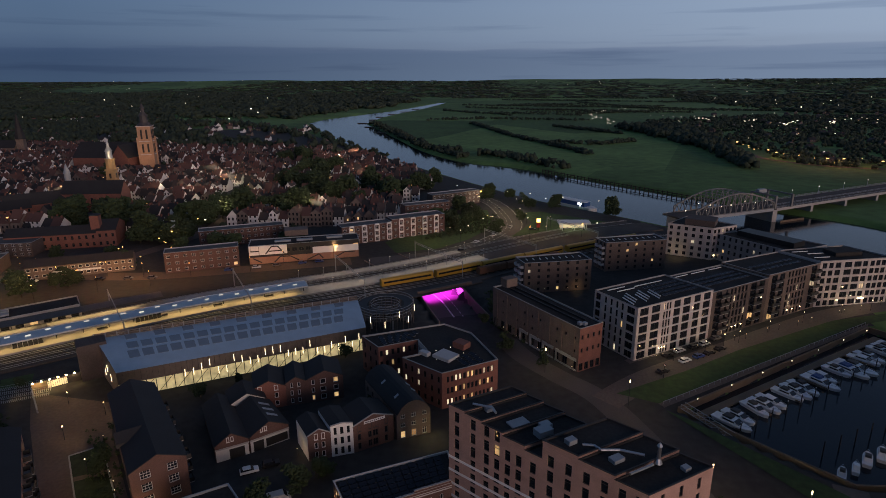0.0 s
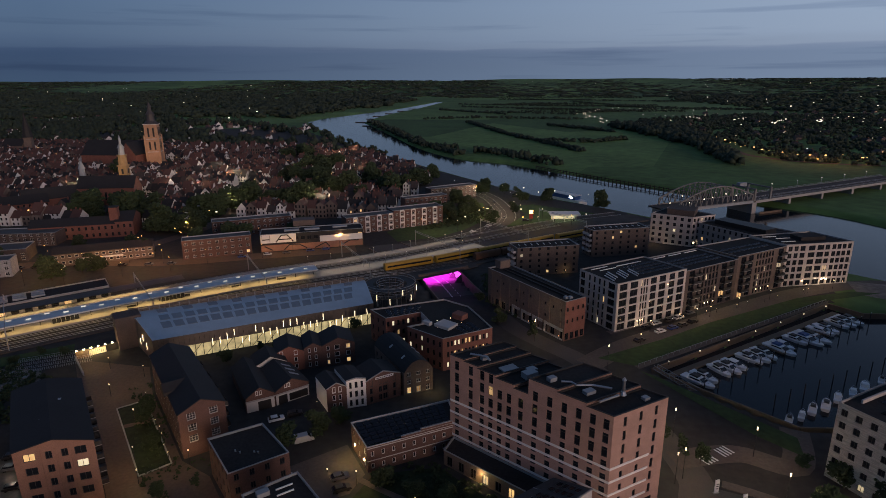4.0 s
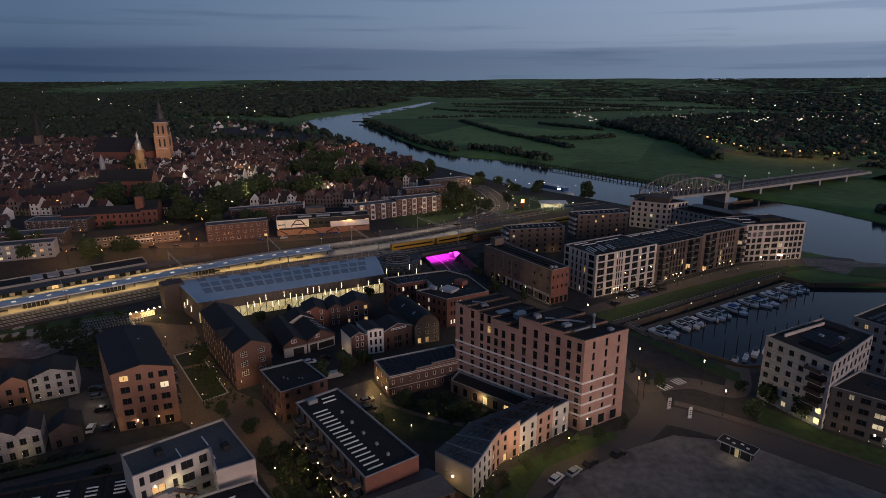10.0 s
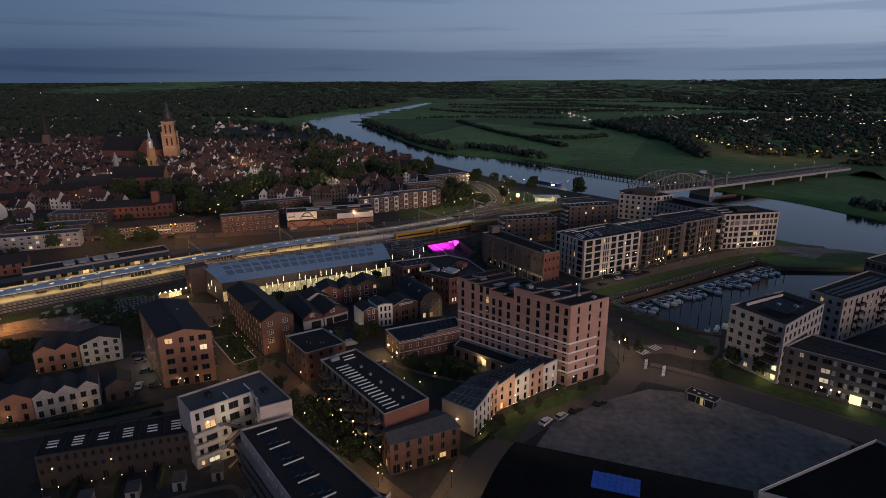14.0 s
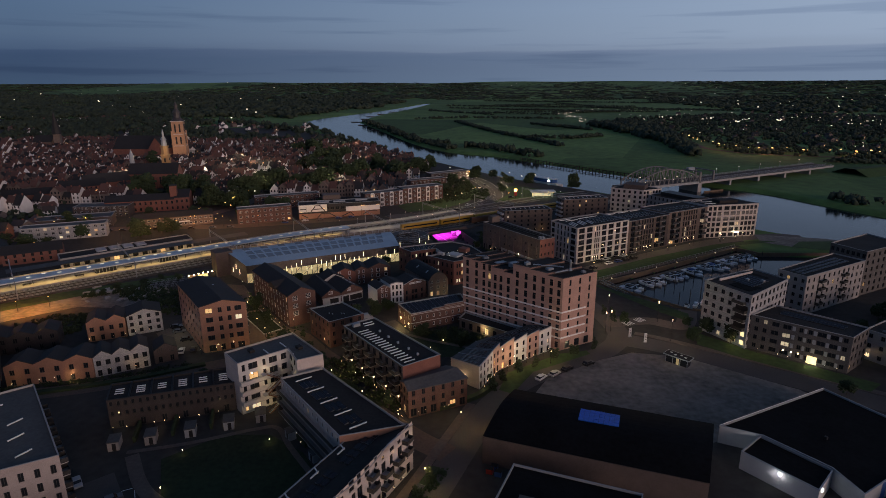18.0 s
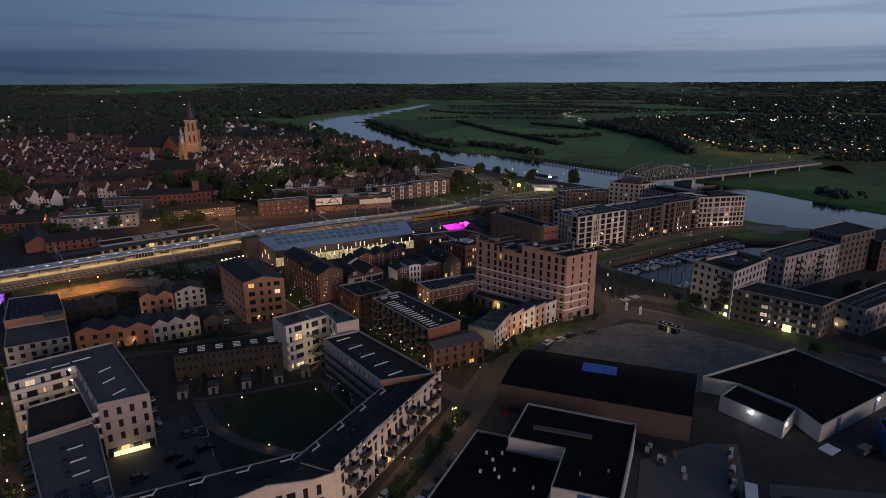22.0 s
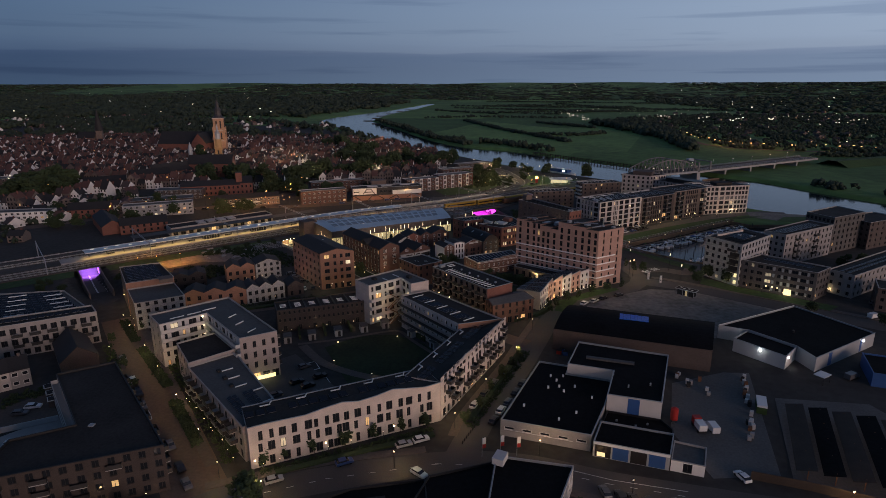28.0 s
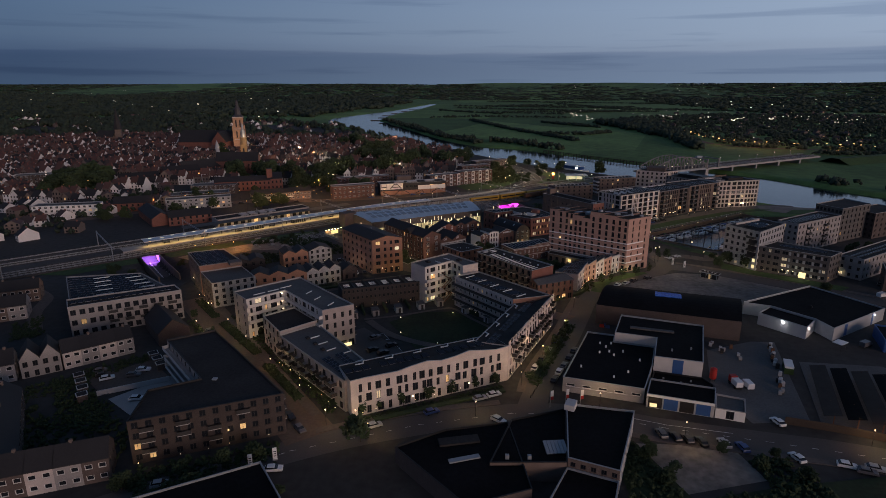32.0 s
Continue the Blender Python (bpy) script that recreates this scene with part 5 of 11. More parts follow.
r = block("side_wing", "pale brick wing with deep balconies and solar panels on the roof", "building", q, 9.6, "pale_brick",
          {0: dict(floors=3, bays=9, win=(1.6, 2.1), sill=0.3, lit=0.08), 2: dict(floors=3, bays=8, win=(1.2, 1.6))}, roof="bitumen_light")
lq = local(q)[2]
balconies(r, lq[0], lq[1], [(3.2 + 5.2 * k, 3.2 * f) for k in range(7) for f in (1, 2)], 3.6, 1.9)
solars(r, lq, 9.25, [(0.62 + 0.045 * i, 0.22 + 0.12 * j) for i in range(7) for j in range(5) if j != 2], 1.6, 1.1)
conduits(r, lq, 9.25, [(0.22, 0.62), (0.36, 0.62), (0.5, 0.62), (0.62, 0.88), (0.8, 0.85)], 3.2, turn=90)
along_roof(r, lq, 9.25, "roof_vent", "bitumen", [(0.2, 0.45), (0.33, 0.45), (0.46, 0.45)], (1.3, 1.0, 0.5))
q = [(-104.6, -8.2), (-94.4, -21.2), (-84.8, -11.2), (-96.2, 0.4)]
block("side_wing", "pale brick link building with a flat roof", "building", q, 10.6, "pale_brick", {0: dict(floors=3, bays=4, win=(1.6, 2.0), lit=0.08), 2: dict(floors=3, bays=4)})
q = [(-82.2, -13), (-72.8, -6.9), (-100, 21), (-119.4, 3.3), (-111.6, -4.5), (-101, 6)]
r = block("corner_flats", "white brick corner flats with lit galleries and a flat roof", "building", q, 15.0, "pale_brick",
          {0: dict(floors=4, bays=4, win=(1.0, 2.0), sill=0.9, storey=3.4, lit=0.1, ground=(2.1, 2.4, 0.1)), 1: dict(floors=5, bays=9, win=(1.5, 1.7), lit=0.08), 2: dict(floors=5, bays=6, win=(1.4, 1.6)), 3: dict(floors=5, bays=2, win=(1.0, 1.8)), 4: dict(floors=5, cols=((1.6, 0.9), (4.4, 2.4), (7.2, 0.9), (10.2, 2.4), (13.0, 0.9)), win=(1.4, 1.8), sill=0.5, lit=0.15, wall="plaster"), 5: dict(floors=5, cols=((2.0, 2.4), (5.0, 0.9), (8.0, 2.4), (11.0, 0.9), (14.0, 2.4), (17.0, 0.9), (20.0, 2.4), (23.0, 0.9)), win=(1.2, 1.8), sill=0.5, lit=0.2, wall="plaster")}, roof="bitumen_light")
lq = local(q)[2]
gallery(r, lq[4], lq[5], (6.0, 9.0, 12.0), 1.4, "solid")
gallery(r, lq[5], lq[0], (6.0, 9.0, 12.0), 1.4, "solid")
wall_lamps(r, lq[4], lq[5], [(13.4, z) for z in (5.2, 8.2, 11.2, 14.2)], r=0.22)
balconies(r, lq[1], lq[2], [(3 + 5 * k, 3.0 * f) for k in range(6) for f in (1, 2, 3, 4)], 3.0, 1.5)
d = Vector(lq[1]) - Vector(lq[0])
rbox(r, "carport_light", "lit_bright", lq[0][0] + d.x * 0.5 + 0.2, lq[0][1] + d.y * 0.5 - 0.35, 0.3, 8.0, 0.2, 1.2, math.degrees(math.atan2(d.y, d.x)), "warmly lit open ground floor")
conduits(r, [lq[0], lq[1], lq[2], lq[5]], 14.6, [(0.5, 0.15), (0.45, 0.4), (0.5, 0.62)], 3.4, turn=35)
conduits(r, [lq[4], lq[5], lq[2], lq[3]], 14.6, [(0.35, 0.3), (0.65, 0.3), (0.9, 0.35)], 4.4)

# dark terrace with skylights, sheds and gardens behind it
q = [(-84.3, 24.8), (-54.6, 36.4), (-57.8, 42.6), (-87.0, 30.6)]
for k in range(6):
    s0, s1 = k / 6, (k + 1) / 6
    f0, f1, b1, b0 = bil(q, s0, 0), bil(q, s1, 0), bil(q, s1, 1.45), bil(q, s0, 1.45)
    r = block("terraced_house", "dark brick terraced house with roof skylights", "house", [tuple(v) for v in (f0, f1, b1, b0)], 8.6, "black_brick",
              {0: dict(floors=3, bays=3, win=(0.9, 1.3), sill=0.9, storey=2.85, lit=0.12, cool=0.2, ground=(1.4, 2.1, 0.1)), 2: dict(floors=3, bays=3, win=(0.9, 1.4), storey=2.85)}, coping="metal_dark", group="dark terrace")
    lq = local([tuple(v) for v in (f0, f1, b1, b0)])[2]
    # white paint on the skylights stands in for the sky mirrored in their glass
    along_roof(r, lq, 8.3, "skylight", "white_paint", [(0.5, t) for t in ((0.3, 0.42, 0.54, 0.66) if k % 2 else (0.36, 0.5, 0.62))], (2.2, 0.28, 0.2), "strip skylight painted white for its sky reflection")
for k, (x, y, a_) in enumerate(((-70.6, 20.6, 21), (-62.0, 24.4, 21), (-53.4, 28.4, 21), (-46.2, 32.4, 21), (-34.4, 24.8, -48), (-25.6, 16.2, -48), (-78.4, 17.4, 21))):
    s_ = thing("garden_shed", "grey timber garden shed with a flat roof", "shed", x, y, 0, a_, group="garden sheds")
    rbox(s_, "body", "panel_white" if k % 3 else "grey_brick", 0, 0, 0, 2.6, 4.0, 2.4)
    rbox(s_, "roof", "bitumen_light", 0, 0, 2.4, 2.9, 4.3, 0.16)
    rbox(s_, "door", "metal_dark", 0.2, -2.03, 0.05, 0.9, 0.06, 2.0)
for x0_, y0_, x1_, y1_ in ((-74.6, 19.4, -77.4, 27.0), (-66.2, 22.8, -69.0, 30.4), (-57.6, 26.6, -60.4, 34.0), (-30.0, 20.4, -36.4, 27.4)):
    hd = thing("garden_hedge", "dark clipped hedge between back gardens", "hedge", 0, 0, 0, group="garden hedges")
    g = Geo()
    g.bar((x0_, y0_, 0.8), (x1_, y1_, 0.8), 0.7, h=1.6)
    part("foliage", g, ("leaf",), hd)

# white and orange brick houses with small gables
HOUSE_SPEC = {0: dict(floors=2, bays=2, win=(1.35, 1.75), sill=0.7, storey=2.9, lit=0.06, ground=(1.2, 2.0, 0.2)), "all": dict(floors=2, bays=2, win=(0.9, 1.3), storey=2.9)}


def house_row(p, q, n, depth, walls, eave, ridge, group, roof="slate_tile", spec=HOUSE_SPEC, label="brick row house with a small dark gable roof"):
    e = (Vector(q) - Vector(p)).normalized()
    nn = Vector((-e.y, e.x)) * depth
    for k in range(n):
        f0, f1 = Vector(p).lerp(Vector(q), k / n), Vector(p).lerp(Vector(q), (k + 1) / n)
        col = walls[k % len(walls)]
        word = {"plaster": "white", "whitewash": "whitewashed", "orange_brick": "orange", "white_brick": "pale", "brown_brick": "brown", "grey_brick": "grey", "dark_brick": "dark", "black_brick": "black", "red_brick": "red", "town_white": "white"}[col]
        gabled("row_house", word + " " + label, "house", [tuple(f0), tuple(f1), tuple(f1 + nn), tuple(f0 + nn)], eave, ridge, col, roof, spec, over=0.06, group=group)


house_row((-129.5, 44.0), (-106.6, 51.6), 3, 9, ["orange_brick"], 6.6, 8.4, "gabled row houses")
house_row((-106.4, 51.7), (-93.4, 60.3), 3, 9, ["whitewash"], 6.6, 8.4, "gabled row houses")
house_row((-125.3, 76.0), (-114.6, 82.0), 2, 10, ["orange_brick"], 7.2, 9.0, "gabled row houses")
house_row((-114.2, 82.2), (-104.5, 88.4), 1, 10, ["whitewash"], 7.4, 9.4, "gabled row houses", spec={0: dict(floors=3, bays=4, win=(1.2, 1.5), storey=2.5, lit=0.1)})
house_row((-152, 62), (-133, 72), 3, 9, ["black_brick"], 6.0, 7.6, "gabled row houses")
house_row((-92.6, 61.5), (-86.8, 65.4), 1, 8, ["dark_brick"], 4.6, 6.6, "gabled row houses")


# ---- flats on the quay ----
def seg(p, q, s):
    return tuple(Vector(p).lerp(Vector(q), s))


def quay_block(label, f0, f1, b1, b0, h, wall, floors, bays, win, lit=0.1, cols=None, name="quay_flats"):
    r = block(name, label, "building", [f0, f1, b1, b0], h, wall,
              {0: dict(floors=floors, bays=bays, win=win, sill=0.40, storey=(h - 0.4) / floors, lit=lit, cool=0.6, style="two", cols=cols), 1: dict(floors=floors, bays=4, win=(1.3, 1.9), sill=0.6, lit=0.08), 2: dict(floors=floors, bays=bays, win=win, lit=0.05), 3: dict(floors=floors, win=(1.1, 2.3), sill=0.5, storey=(h - 0.4) / floors, lit=0.04, cols=((1.8, 2.2), (5.4, 0.9), (8.0, 0.9), (10.6, 0.9), (13.0, 0.9), (16.6, 3.2)))}, coping="concrete", group="quay flats")
    return r, local([f0, f1, b1, b0])[2]


WB0, WB1, WB2, WB3, WB4 = (59, 178.3), (88.2, 198.0), (113.5, 215.6), (139.6, 233.0), (171, 241.2)
KB0, KB1, KB2, KB3, KB4 = (47.8, 194.2), (75.5, 213.2), (101.5, 230.5), (129.6, 247.6), (160.2, 257.6)
r, lq = quay_block("white brick quay flats with large dark windows", WB0, WB1, KB1, KB0, 18.6, "white_brick", 6, 9, (2.75, 2.45), 0.1, ((3.0, 3.7), (8.2, 3.7), (12.1, 0.75), (13.4, 0.75), (14.7, 0.75), (18.0, 3.0), (22.6, 3.4), (27.6, 3.0), (32.4, 3.4)))
conduits(r, lq, 18.3, [(0.07 + 0.055 * k, 0.34 + 0.06 * (k % 3)) for k in range(8)], 6.5, turn=78, w=0.3)
conduits(r, lq, 18.3, [(0.28, 0.75), (0.22, 0.88), (0.55, 0.8), (0.7, 0.8)], 8.0, w=0.28)
solars(r, lq, 18.25, [(0.5 + 0.06 * i, 0.25 + 0.14 * j) for i in range(8) for j in range(4)], 1.6, 1.1)
wall_lamps(r, lq[0], lq[1], [(11, 2.3), (12.3, 2.3), (13.6, 2.3), (25.4, 14.0)], "lamp")
for k in range(5):
    z = 3.1 * (k + 1)
    d = Vector(lq[1]) - Vector(lq[0])
    g = Geo()
    g.box(13.4, -0.12, z - 0.2, d.length - 0.3, 0.02, z + 0.12)
    part("band", g, ("plaster",), r, "pale floor band", Matrix.Translation((*lq[0], 0)) @ Matrix.Rotation(math.atan2(d.y, d.x), 4, "Z"))
r, lq = quay_block("dark brown brick quay flats with loggias", WB1, WB2, KB2, KB1, 17.6, "dark_brick", 6, 10, (1.9, 2.35), 0.14, ((3.4, 3.0), (7.6, 1.0), (10.2, 1.1), (12.2, 1.1), (14.2, 1.1), (16.2, 1.1), (18.2, 1.1), (22.4, 3.2), (27.2, 3.2)))
balconies(r, lq[0], lq[1], [(5.5, 3.0 * f) for f in range(1, 6)] + [(24, 3.0 * f) for f in range(1, 6)], 4.4, 1.5)
solars(r, lq, 17.3, [(0.1 + 0.07 * i, 0.3 + 0.15 * j) for i in range(12) for j in range(3)], 1.6, 1.1)
conduits(r, lq, 17.3, [(0.2, 0.9), (0.5, 0.9), (0.8, 0.9)], 7.5, w=0.28)
wall_lamps(r, lq[0], lq[1], [(12.5, 2.2), (14.5, 2.2), (17.6, 2.2)])
r, lq = quay_block("brown brick quay flats with tall piers", WB2, WB3, KB3, KB2, 18.6, "brown_brick", 6, 11, (1.6, 2.35), 0.14, ((3.6, 3.2), (8.2, 3.0), (12.4, 1.1), (14.4, 1.1), (16.4, 1.1), (18.4, 1.1), (20.4, 1.1), (22.4, 1.1), (27.8, 3.4)))
balconies(r, lq[0], lq[1], [(4.5, 3.05 * f) for f in range(1, 6)] + [(28.5, 3.05 * f) for f in range(1, 6)], 4.4, 1.5)
solars(r, lq, 18.3, [(0.1 + 0.08 * i, 0.3 + 0.2 * j) for i in range(10) for j in range(2)], 1.6, 1.1)
wall_lamps(r, lq[0], lq[1], [(14.0, 2.2), (17.0, 2.2), (22.0, 2.2)])
r, lq = quay_block("white brick end flats on the quay with bright windows", WB3, WB4, KB4, KB3, 19.2, "white_brick", 6, 10, (2.2, 2.2), 0.2, ((2.0, 1.9), (4.9, 1.9), (8.0, 2.4), (12.4, 3.2), (16.6, 3.2), (20.0, 2.2), (23.2, 1.9), (25.7, 1.9), (28.2, 1.9), (30.7, 1.7)))
balconies(r, lq[1], lq[2], [(4.0, 3.1 * f) for f in range(1, 6)], 3.0, 1.5)
wall_lamps(r, lq[0], lq[1], [(19.5, 2.6), (20.6, 2.8), (21.6, 2.6), (10.0, 2.4)], "lamp", 0.3)
conduits(r, lq, 18.9, [(0.2, 0.3), (0.3, 0.6), (0.2, 0.8)], 7.0, w=0.28)
along_roof(r, lq, 18.8, "roof_house", "bitumen", [(0.62, 0.5)], (12, 7, 1.6))

q = [(12.8, 204.7), (40.2, 169.2), (47.8, 174.8), (21, 211)]
r = block("silo_building", "old dark brick silo building with blind bays", "building", q, 14.8, "brown_brick",
          {0: dict(floors=3, bays=11, win=(0.8, 1.1), sill=1.6, storey=4.4, lit=0.0, skip=((1, 2), (2, 3), (1, 6), (2, 7), (1, 9)), ground=(2.2, 3.0, 0.3)), 1: dict(floors=3, bays=4, win=(0.8, 1.5), sill=2.0, storey=4.4, wall="red_brick", ground=(1.6, 2.6, 0.2))}, coping="concrete")
lq = local(q)[2]
along_roof(r, lq, 14.4, "roof_house", "brown_brick", [(0.03, 0.6)], (3.6, 5.0, 3.2))
for x0_, x1_ in ((16, 20.5), (21.5, 27), (28, 33.5), (34.5, 44)):
    d = Vector(lq[1]) - Vector(lq[0])
    g = Geo()
    g.box(x0_, -0.30, 0, x1_, 0.02, 0.5)
    g.box(x0_, -0.30, 3.3, x1_, 0.02, 4.3)
    g.box(x0_, -0.30, 0.5, x0_ + 0.8, 0.02, 3.3)
    part("base_panel", g, ("concrete",), r, "pale plastered base storey", Matrix.Translation((*lq[0], 0)) @ Matrix.Rotation(math.atan2(d.y, d.x), 4, "Z"))
along_roof(r, lq, 14.4, "roof_ridge", "metal_dark", [(0.5, 0.42), (0.5, 0.66)], (36, 0.3, 0.5))
along_roof(r, lq, 14.4, "roof_vent", "zinc", [(0.93, 0.3), (0.95, 0.42)], (1.3, 1.3, 0.9))
d = Vector(lq[1]) - Vector(lq[0])
for k in range(8):
    g = Geo()
    g.box(2 + 5.7 * k, -0.22, 0, 2.9 + 5.7 * k, 0.02, 13.8)
    part("pilaster", g, ("brown_brick",), r, "", Matrix.Translation((*lq[0], 0)) @ Matrix.Rotation(math.atan2(d.y, d.x), 4, "Z"))
for lab, q, h in (("grey-brown brick flats with corner balconies", [(25.2, 238), (54, 246), (50, 257), (21.4, 247)], 13.6), ("grey-brown brick flats with balconies near the bridge", [(64, 271), (93.3, 279.6), (90.0, 290), (60.2, 280)], 14.2)):
    r = block("rail_side_flats", lab, "building", q, h, "brown_brick", {0: dict(floors=5, bays=7, win=(1.2, 1.4), storey=2.75, lit=0.12), 1: dict(floors=5, bays=3, storey=2.75), 3: dict(floors=5, bays=3, win=(1.4, 1.6), storey=2.75)}, coping="zinc")
    lq = local(q)[2]
    balconies(r, lq[3], lq[0], [(3.4, 2.75 * f) for f in range(1, 5)] + [(7.4, 2.75 * f) for f in range(1, 5)], 2.8, 1.5, "solid")
    conduits(r, lq, h - 0.2, [(0.1 + 0.1 * k, 0.5) for k in range(9)], 2.4, turn=90)
q = [(99.7, 303.5), (119.2, 294.3), (133, 302), (114.7, 321.7)]
r = block("bridge_flats", "white corner flats with a set-back top floor", "building", q, 16.5, "white_brick", {"all": dict(floors=5, bays=6, win=(1.5, 1.8), storey=3.2, lit=0.08, rows=True)})
along_roof(r, local(q)[2], 16.1, "top_floor", "dark_brick", [(0.5, 0.5)], (14, 12, 3.0), "dark set-back top floor")
wall_lamps(r, *local(q)[2][1:3], [(2.0, 2.2), (5.5, 2.2)], "lamp", 0.35)
q = [(121.5, 296.5), (144, 266.5), (165, 279), (141, 305)]
r = block("bridge_flats", "grey brick flats with a dark roof beside the bridge", "building", q, 13.4, "grey_brick", {0: dict(floors=4, bays=12, win=(1.1, 1.9), lit=0.1, rows=True), "all": dict(floors=4, bays=6, win=(1.2, 1.8), rows=True)})
along_roof(r, local(q)[2], 13.0, "top_floor", "metal_dark", [(0.5, 0.5)], (28, 9, 2.4), "dark set-back top floor")

# flats south of the marina
q = [(93.3, 101.5), (103.1, 85.7), (123.5, 104.5), (116, 116.2)]
r = block("marina_flats", "white-grey brick marina flats with a stepped flat roof", "building", q, 19.2, "whitewash",
          {0: dict(floors=6, bays=6, win=(1.4, 1.6), storey=3.1, lit=0.12), 1: dict(floors=6, bays=9, win=(1.4, 1.8), storey=3.1, lit=0.06), 2: dict(floors=6, bays=4, storey=3.1), 3: dict(floors=6, bays=7, win=(1.4, 1.7), storey=3.1)})
lq = local(q)[2]
balconies(r, lq[0], lq[1], [(15.4, 6.2), (15.4, 9.3), (15.4, 12.4), (14.6, 15.4)], 4.4, 1.5)
solars(r, lq, 18.85, [(0.3 + 0.1 * i, 0.35 + 0.07 * j) for i in range(5) for j in range(6)], 1.7, 1.1)
along_roof(r, lq, 18.8, "roof_step", "white_brick", [(0.16, 0.5)], (0.4, 18, 0.9))
along_roof(r, lq, 18.78, "roof_terrace", "black_roof", [(0.62, 0.28), (0.35, 0.72)], (8.0, 7.0, 0.12), "dark solar field on the roof")
along_roof(r, lq, 18.8, "roof_plant", "zinc", [(0.45, 0.5), (0.7, 0.62)], (1.2, 1.0, 0.8))
wall_strip_m = Matrix.Translation((*lq[0], 0)) @ Matrix.Rotation(math.atan2(lq[1][1] - lq[0][1], lq[1][0] - lq[0][0]), 4, "Z")
# flush dark boxes give the shade of the loggia recesses
for z in (6.4, 9.5, 12.6):
    g = Geo()
    g.box(13.2, -0.04, z, 17.6, 0.3, z + 2.3, 0, True)
    part("loggia", g, ("metal_dark",), r, "loggia with its shade as a dark panel", wall_strip_m)
d = Vector(lq[1]) - Vector(lq[0])
rbox(r, "passage_light", "lit_bright", bil(lq, 0.86, 0).x + 0.25, bil(lq, 0.86, 0).y - 0.12, 0.2, 3.4, 0.25, 6.0, math.degrees(math.atan2(d.y, d.x)), "warmly lit tall passage")
q = [(104.2, 86.6), (127.5, 69.4), (137, 77.6), (116.4, 96.0)]
r = block("street_flats", "dark grey brick flats with pale shutters and a lit entrance", "building", q, 12.3, "slate_brick",
          {0: dict(floors=4, cols=((2.0, 1.2), (4.6, 1.2), (7.6, 2.2), (11.0, 2.4), (15.0, 1.2), (17.6, 1.2), (20.8, 2.4), (24.2, 2.2), (27.2, 1.3)), win=(2.1, 1.55), storey=3.0, lit=0.4, cool=0.9, style="two"), 1: dict(floors=4, bays=4, win=(1.3, 1.6), storey=3.0, lit=0.08), 2: dict(floors=4, bays=8, storey=3.0), 3: dict(floors=4, bays=4, storey=3.0)})
lq = local(q)[2]
solars(r, lq, 11.95, [(0.2 + 0.055 * i, 0.55 + 0.15 * j) for i in range(12) for j in range(2)], 1.6, 1.1)
d = Vector(lq[1]) - Vector(lq[0])
rbox(r, "entrance_light", "lit_bright", bil(lq, 0.66, 0).x - 0.1, bil(lq, 0.66, 0).y - 0.2, 0.2, 2.8, 0.25, 2.6, math.degrees(math.atan2(d.y, d.x)), "brightly lit entrance")
for f_ in range(4):
    for x_, w_ in ((3.3, 0.9), (9.2, 1.0), (13.0, 0.9), (16.3, 0.8), (19.0, 1.0), (22.6, 0.9), (25.8, 0.8)):
        if (f_ * 3 + int(x_)) % 3:
            front_box(r, lq[0], lq[1], x_ - w_ / 2, x_ + w_ / 2, 3.0 * f_ + 0.9, 3.0 * f_ + 2.45, "panel_white", "shutter", "pale sliding shutter", 0.05)
wall_lamps(r, lq[0], lq[1], [(13.2, 2.6), (15.2, 2.6), (10.8, 2.5)], "lamp", 0.2)
q = [(136.5, 116.4), (171.0, 139.5), (164, 150), (130.0, 125.5)]
r = block("marina_flats", "grey brick flats with dark loggias by the marina", "building", q, 16.2, "grey_brick", {0: dict(floors=5, bays=12, win=(1.1, 1.7), storey=3.1, lit=0.06), 3: dict(floors=5, bays=4, storey=3.1), "all": dict(floors=5, bays=9, storey=3.1)})
lq = local(q)[2]
solars(r, lq, 15.9, [(0.08 + 0.05 * i, 0.3 + 0.18 * j) for i in range(16) for j in range(3)], 1.6, 1.1)
balconies(r, lq[0], lq[1], [(10, 3.1 * f) for f in range(1, 5)] + [(26, 3.1 * f) for f in range(1, 5)], 3.4, 1.5)
q = [(172, 141), (196, 156), (190, 172), (165, 155)]
r = block("marina_flats", "grey flats with a dark upper storey by the river", "building", q, 19.5, "slate_brick", {"all": dict(floors=6, bays=7, win=(1.4, 1.8), storey=3.1, lit=0.05, rows=True)})
q = [(196, 150), (222, 165), (214, 178), (190, 166)]
block("marina_flats", "dark grey flats by the river bank", "building", q, 15, "dark_brick", {"all": dict(floors=5, bays=6, lit=0.05, rows=True)})
q = [(138.5, 81.5), (144.5, 73), (187, 103.5), (181, 112.5)]
r = block("street_flats", "grey terrace of flats with roof panels", "building", q, 10.2, "grey_brick", {1: dict(floors=3, bays=14, win=(1.2, 1.6), lit=0.1, rows=True), "all": dict(floors=3, bays=3)})
lq = local(q)[2]
solars(r, [lq[1], lq[2], lq[3], lq[0]], 9.9, [(0.06 + 0.05 * i, 0.35 + 0.25 * j) for i in range(18) for j in range(2)], 1.6, 1.1)
q = [(146, 60), (166, 50), (172, 62), (152, 72)]
block("street_flats", "dark brick corner flats with warm windows", "building", q, 9.5, "dark_brick", {0: dict(floors=3, bays=6, lit=0.12), 3: dict(floors=3, bays=4, lit=0.2)})

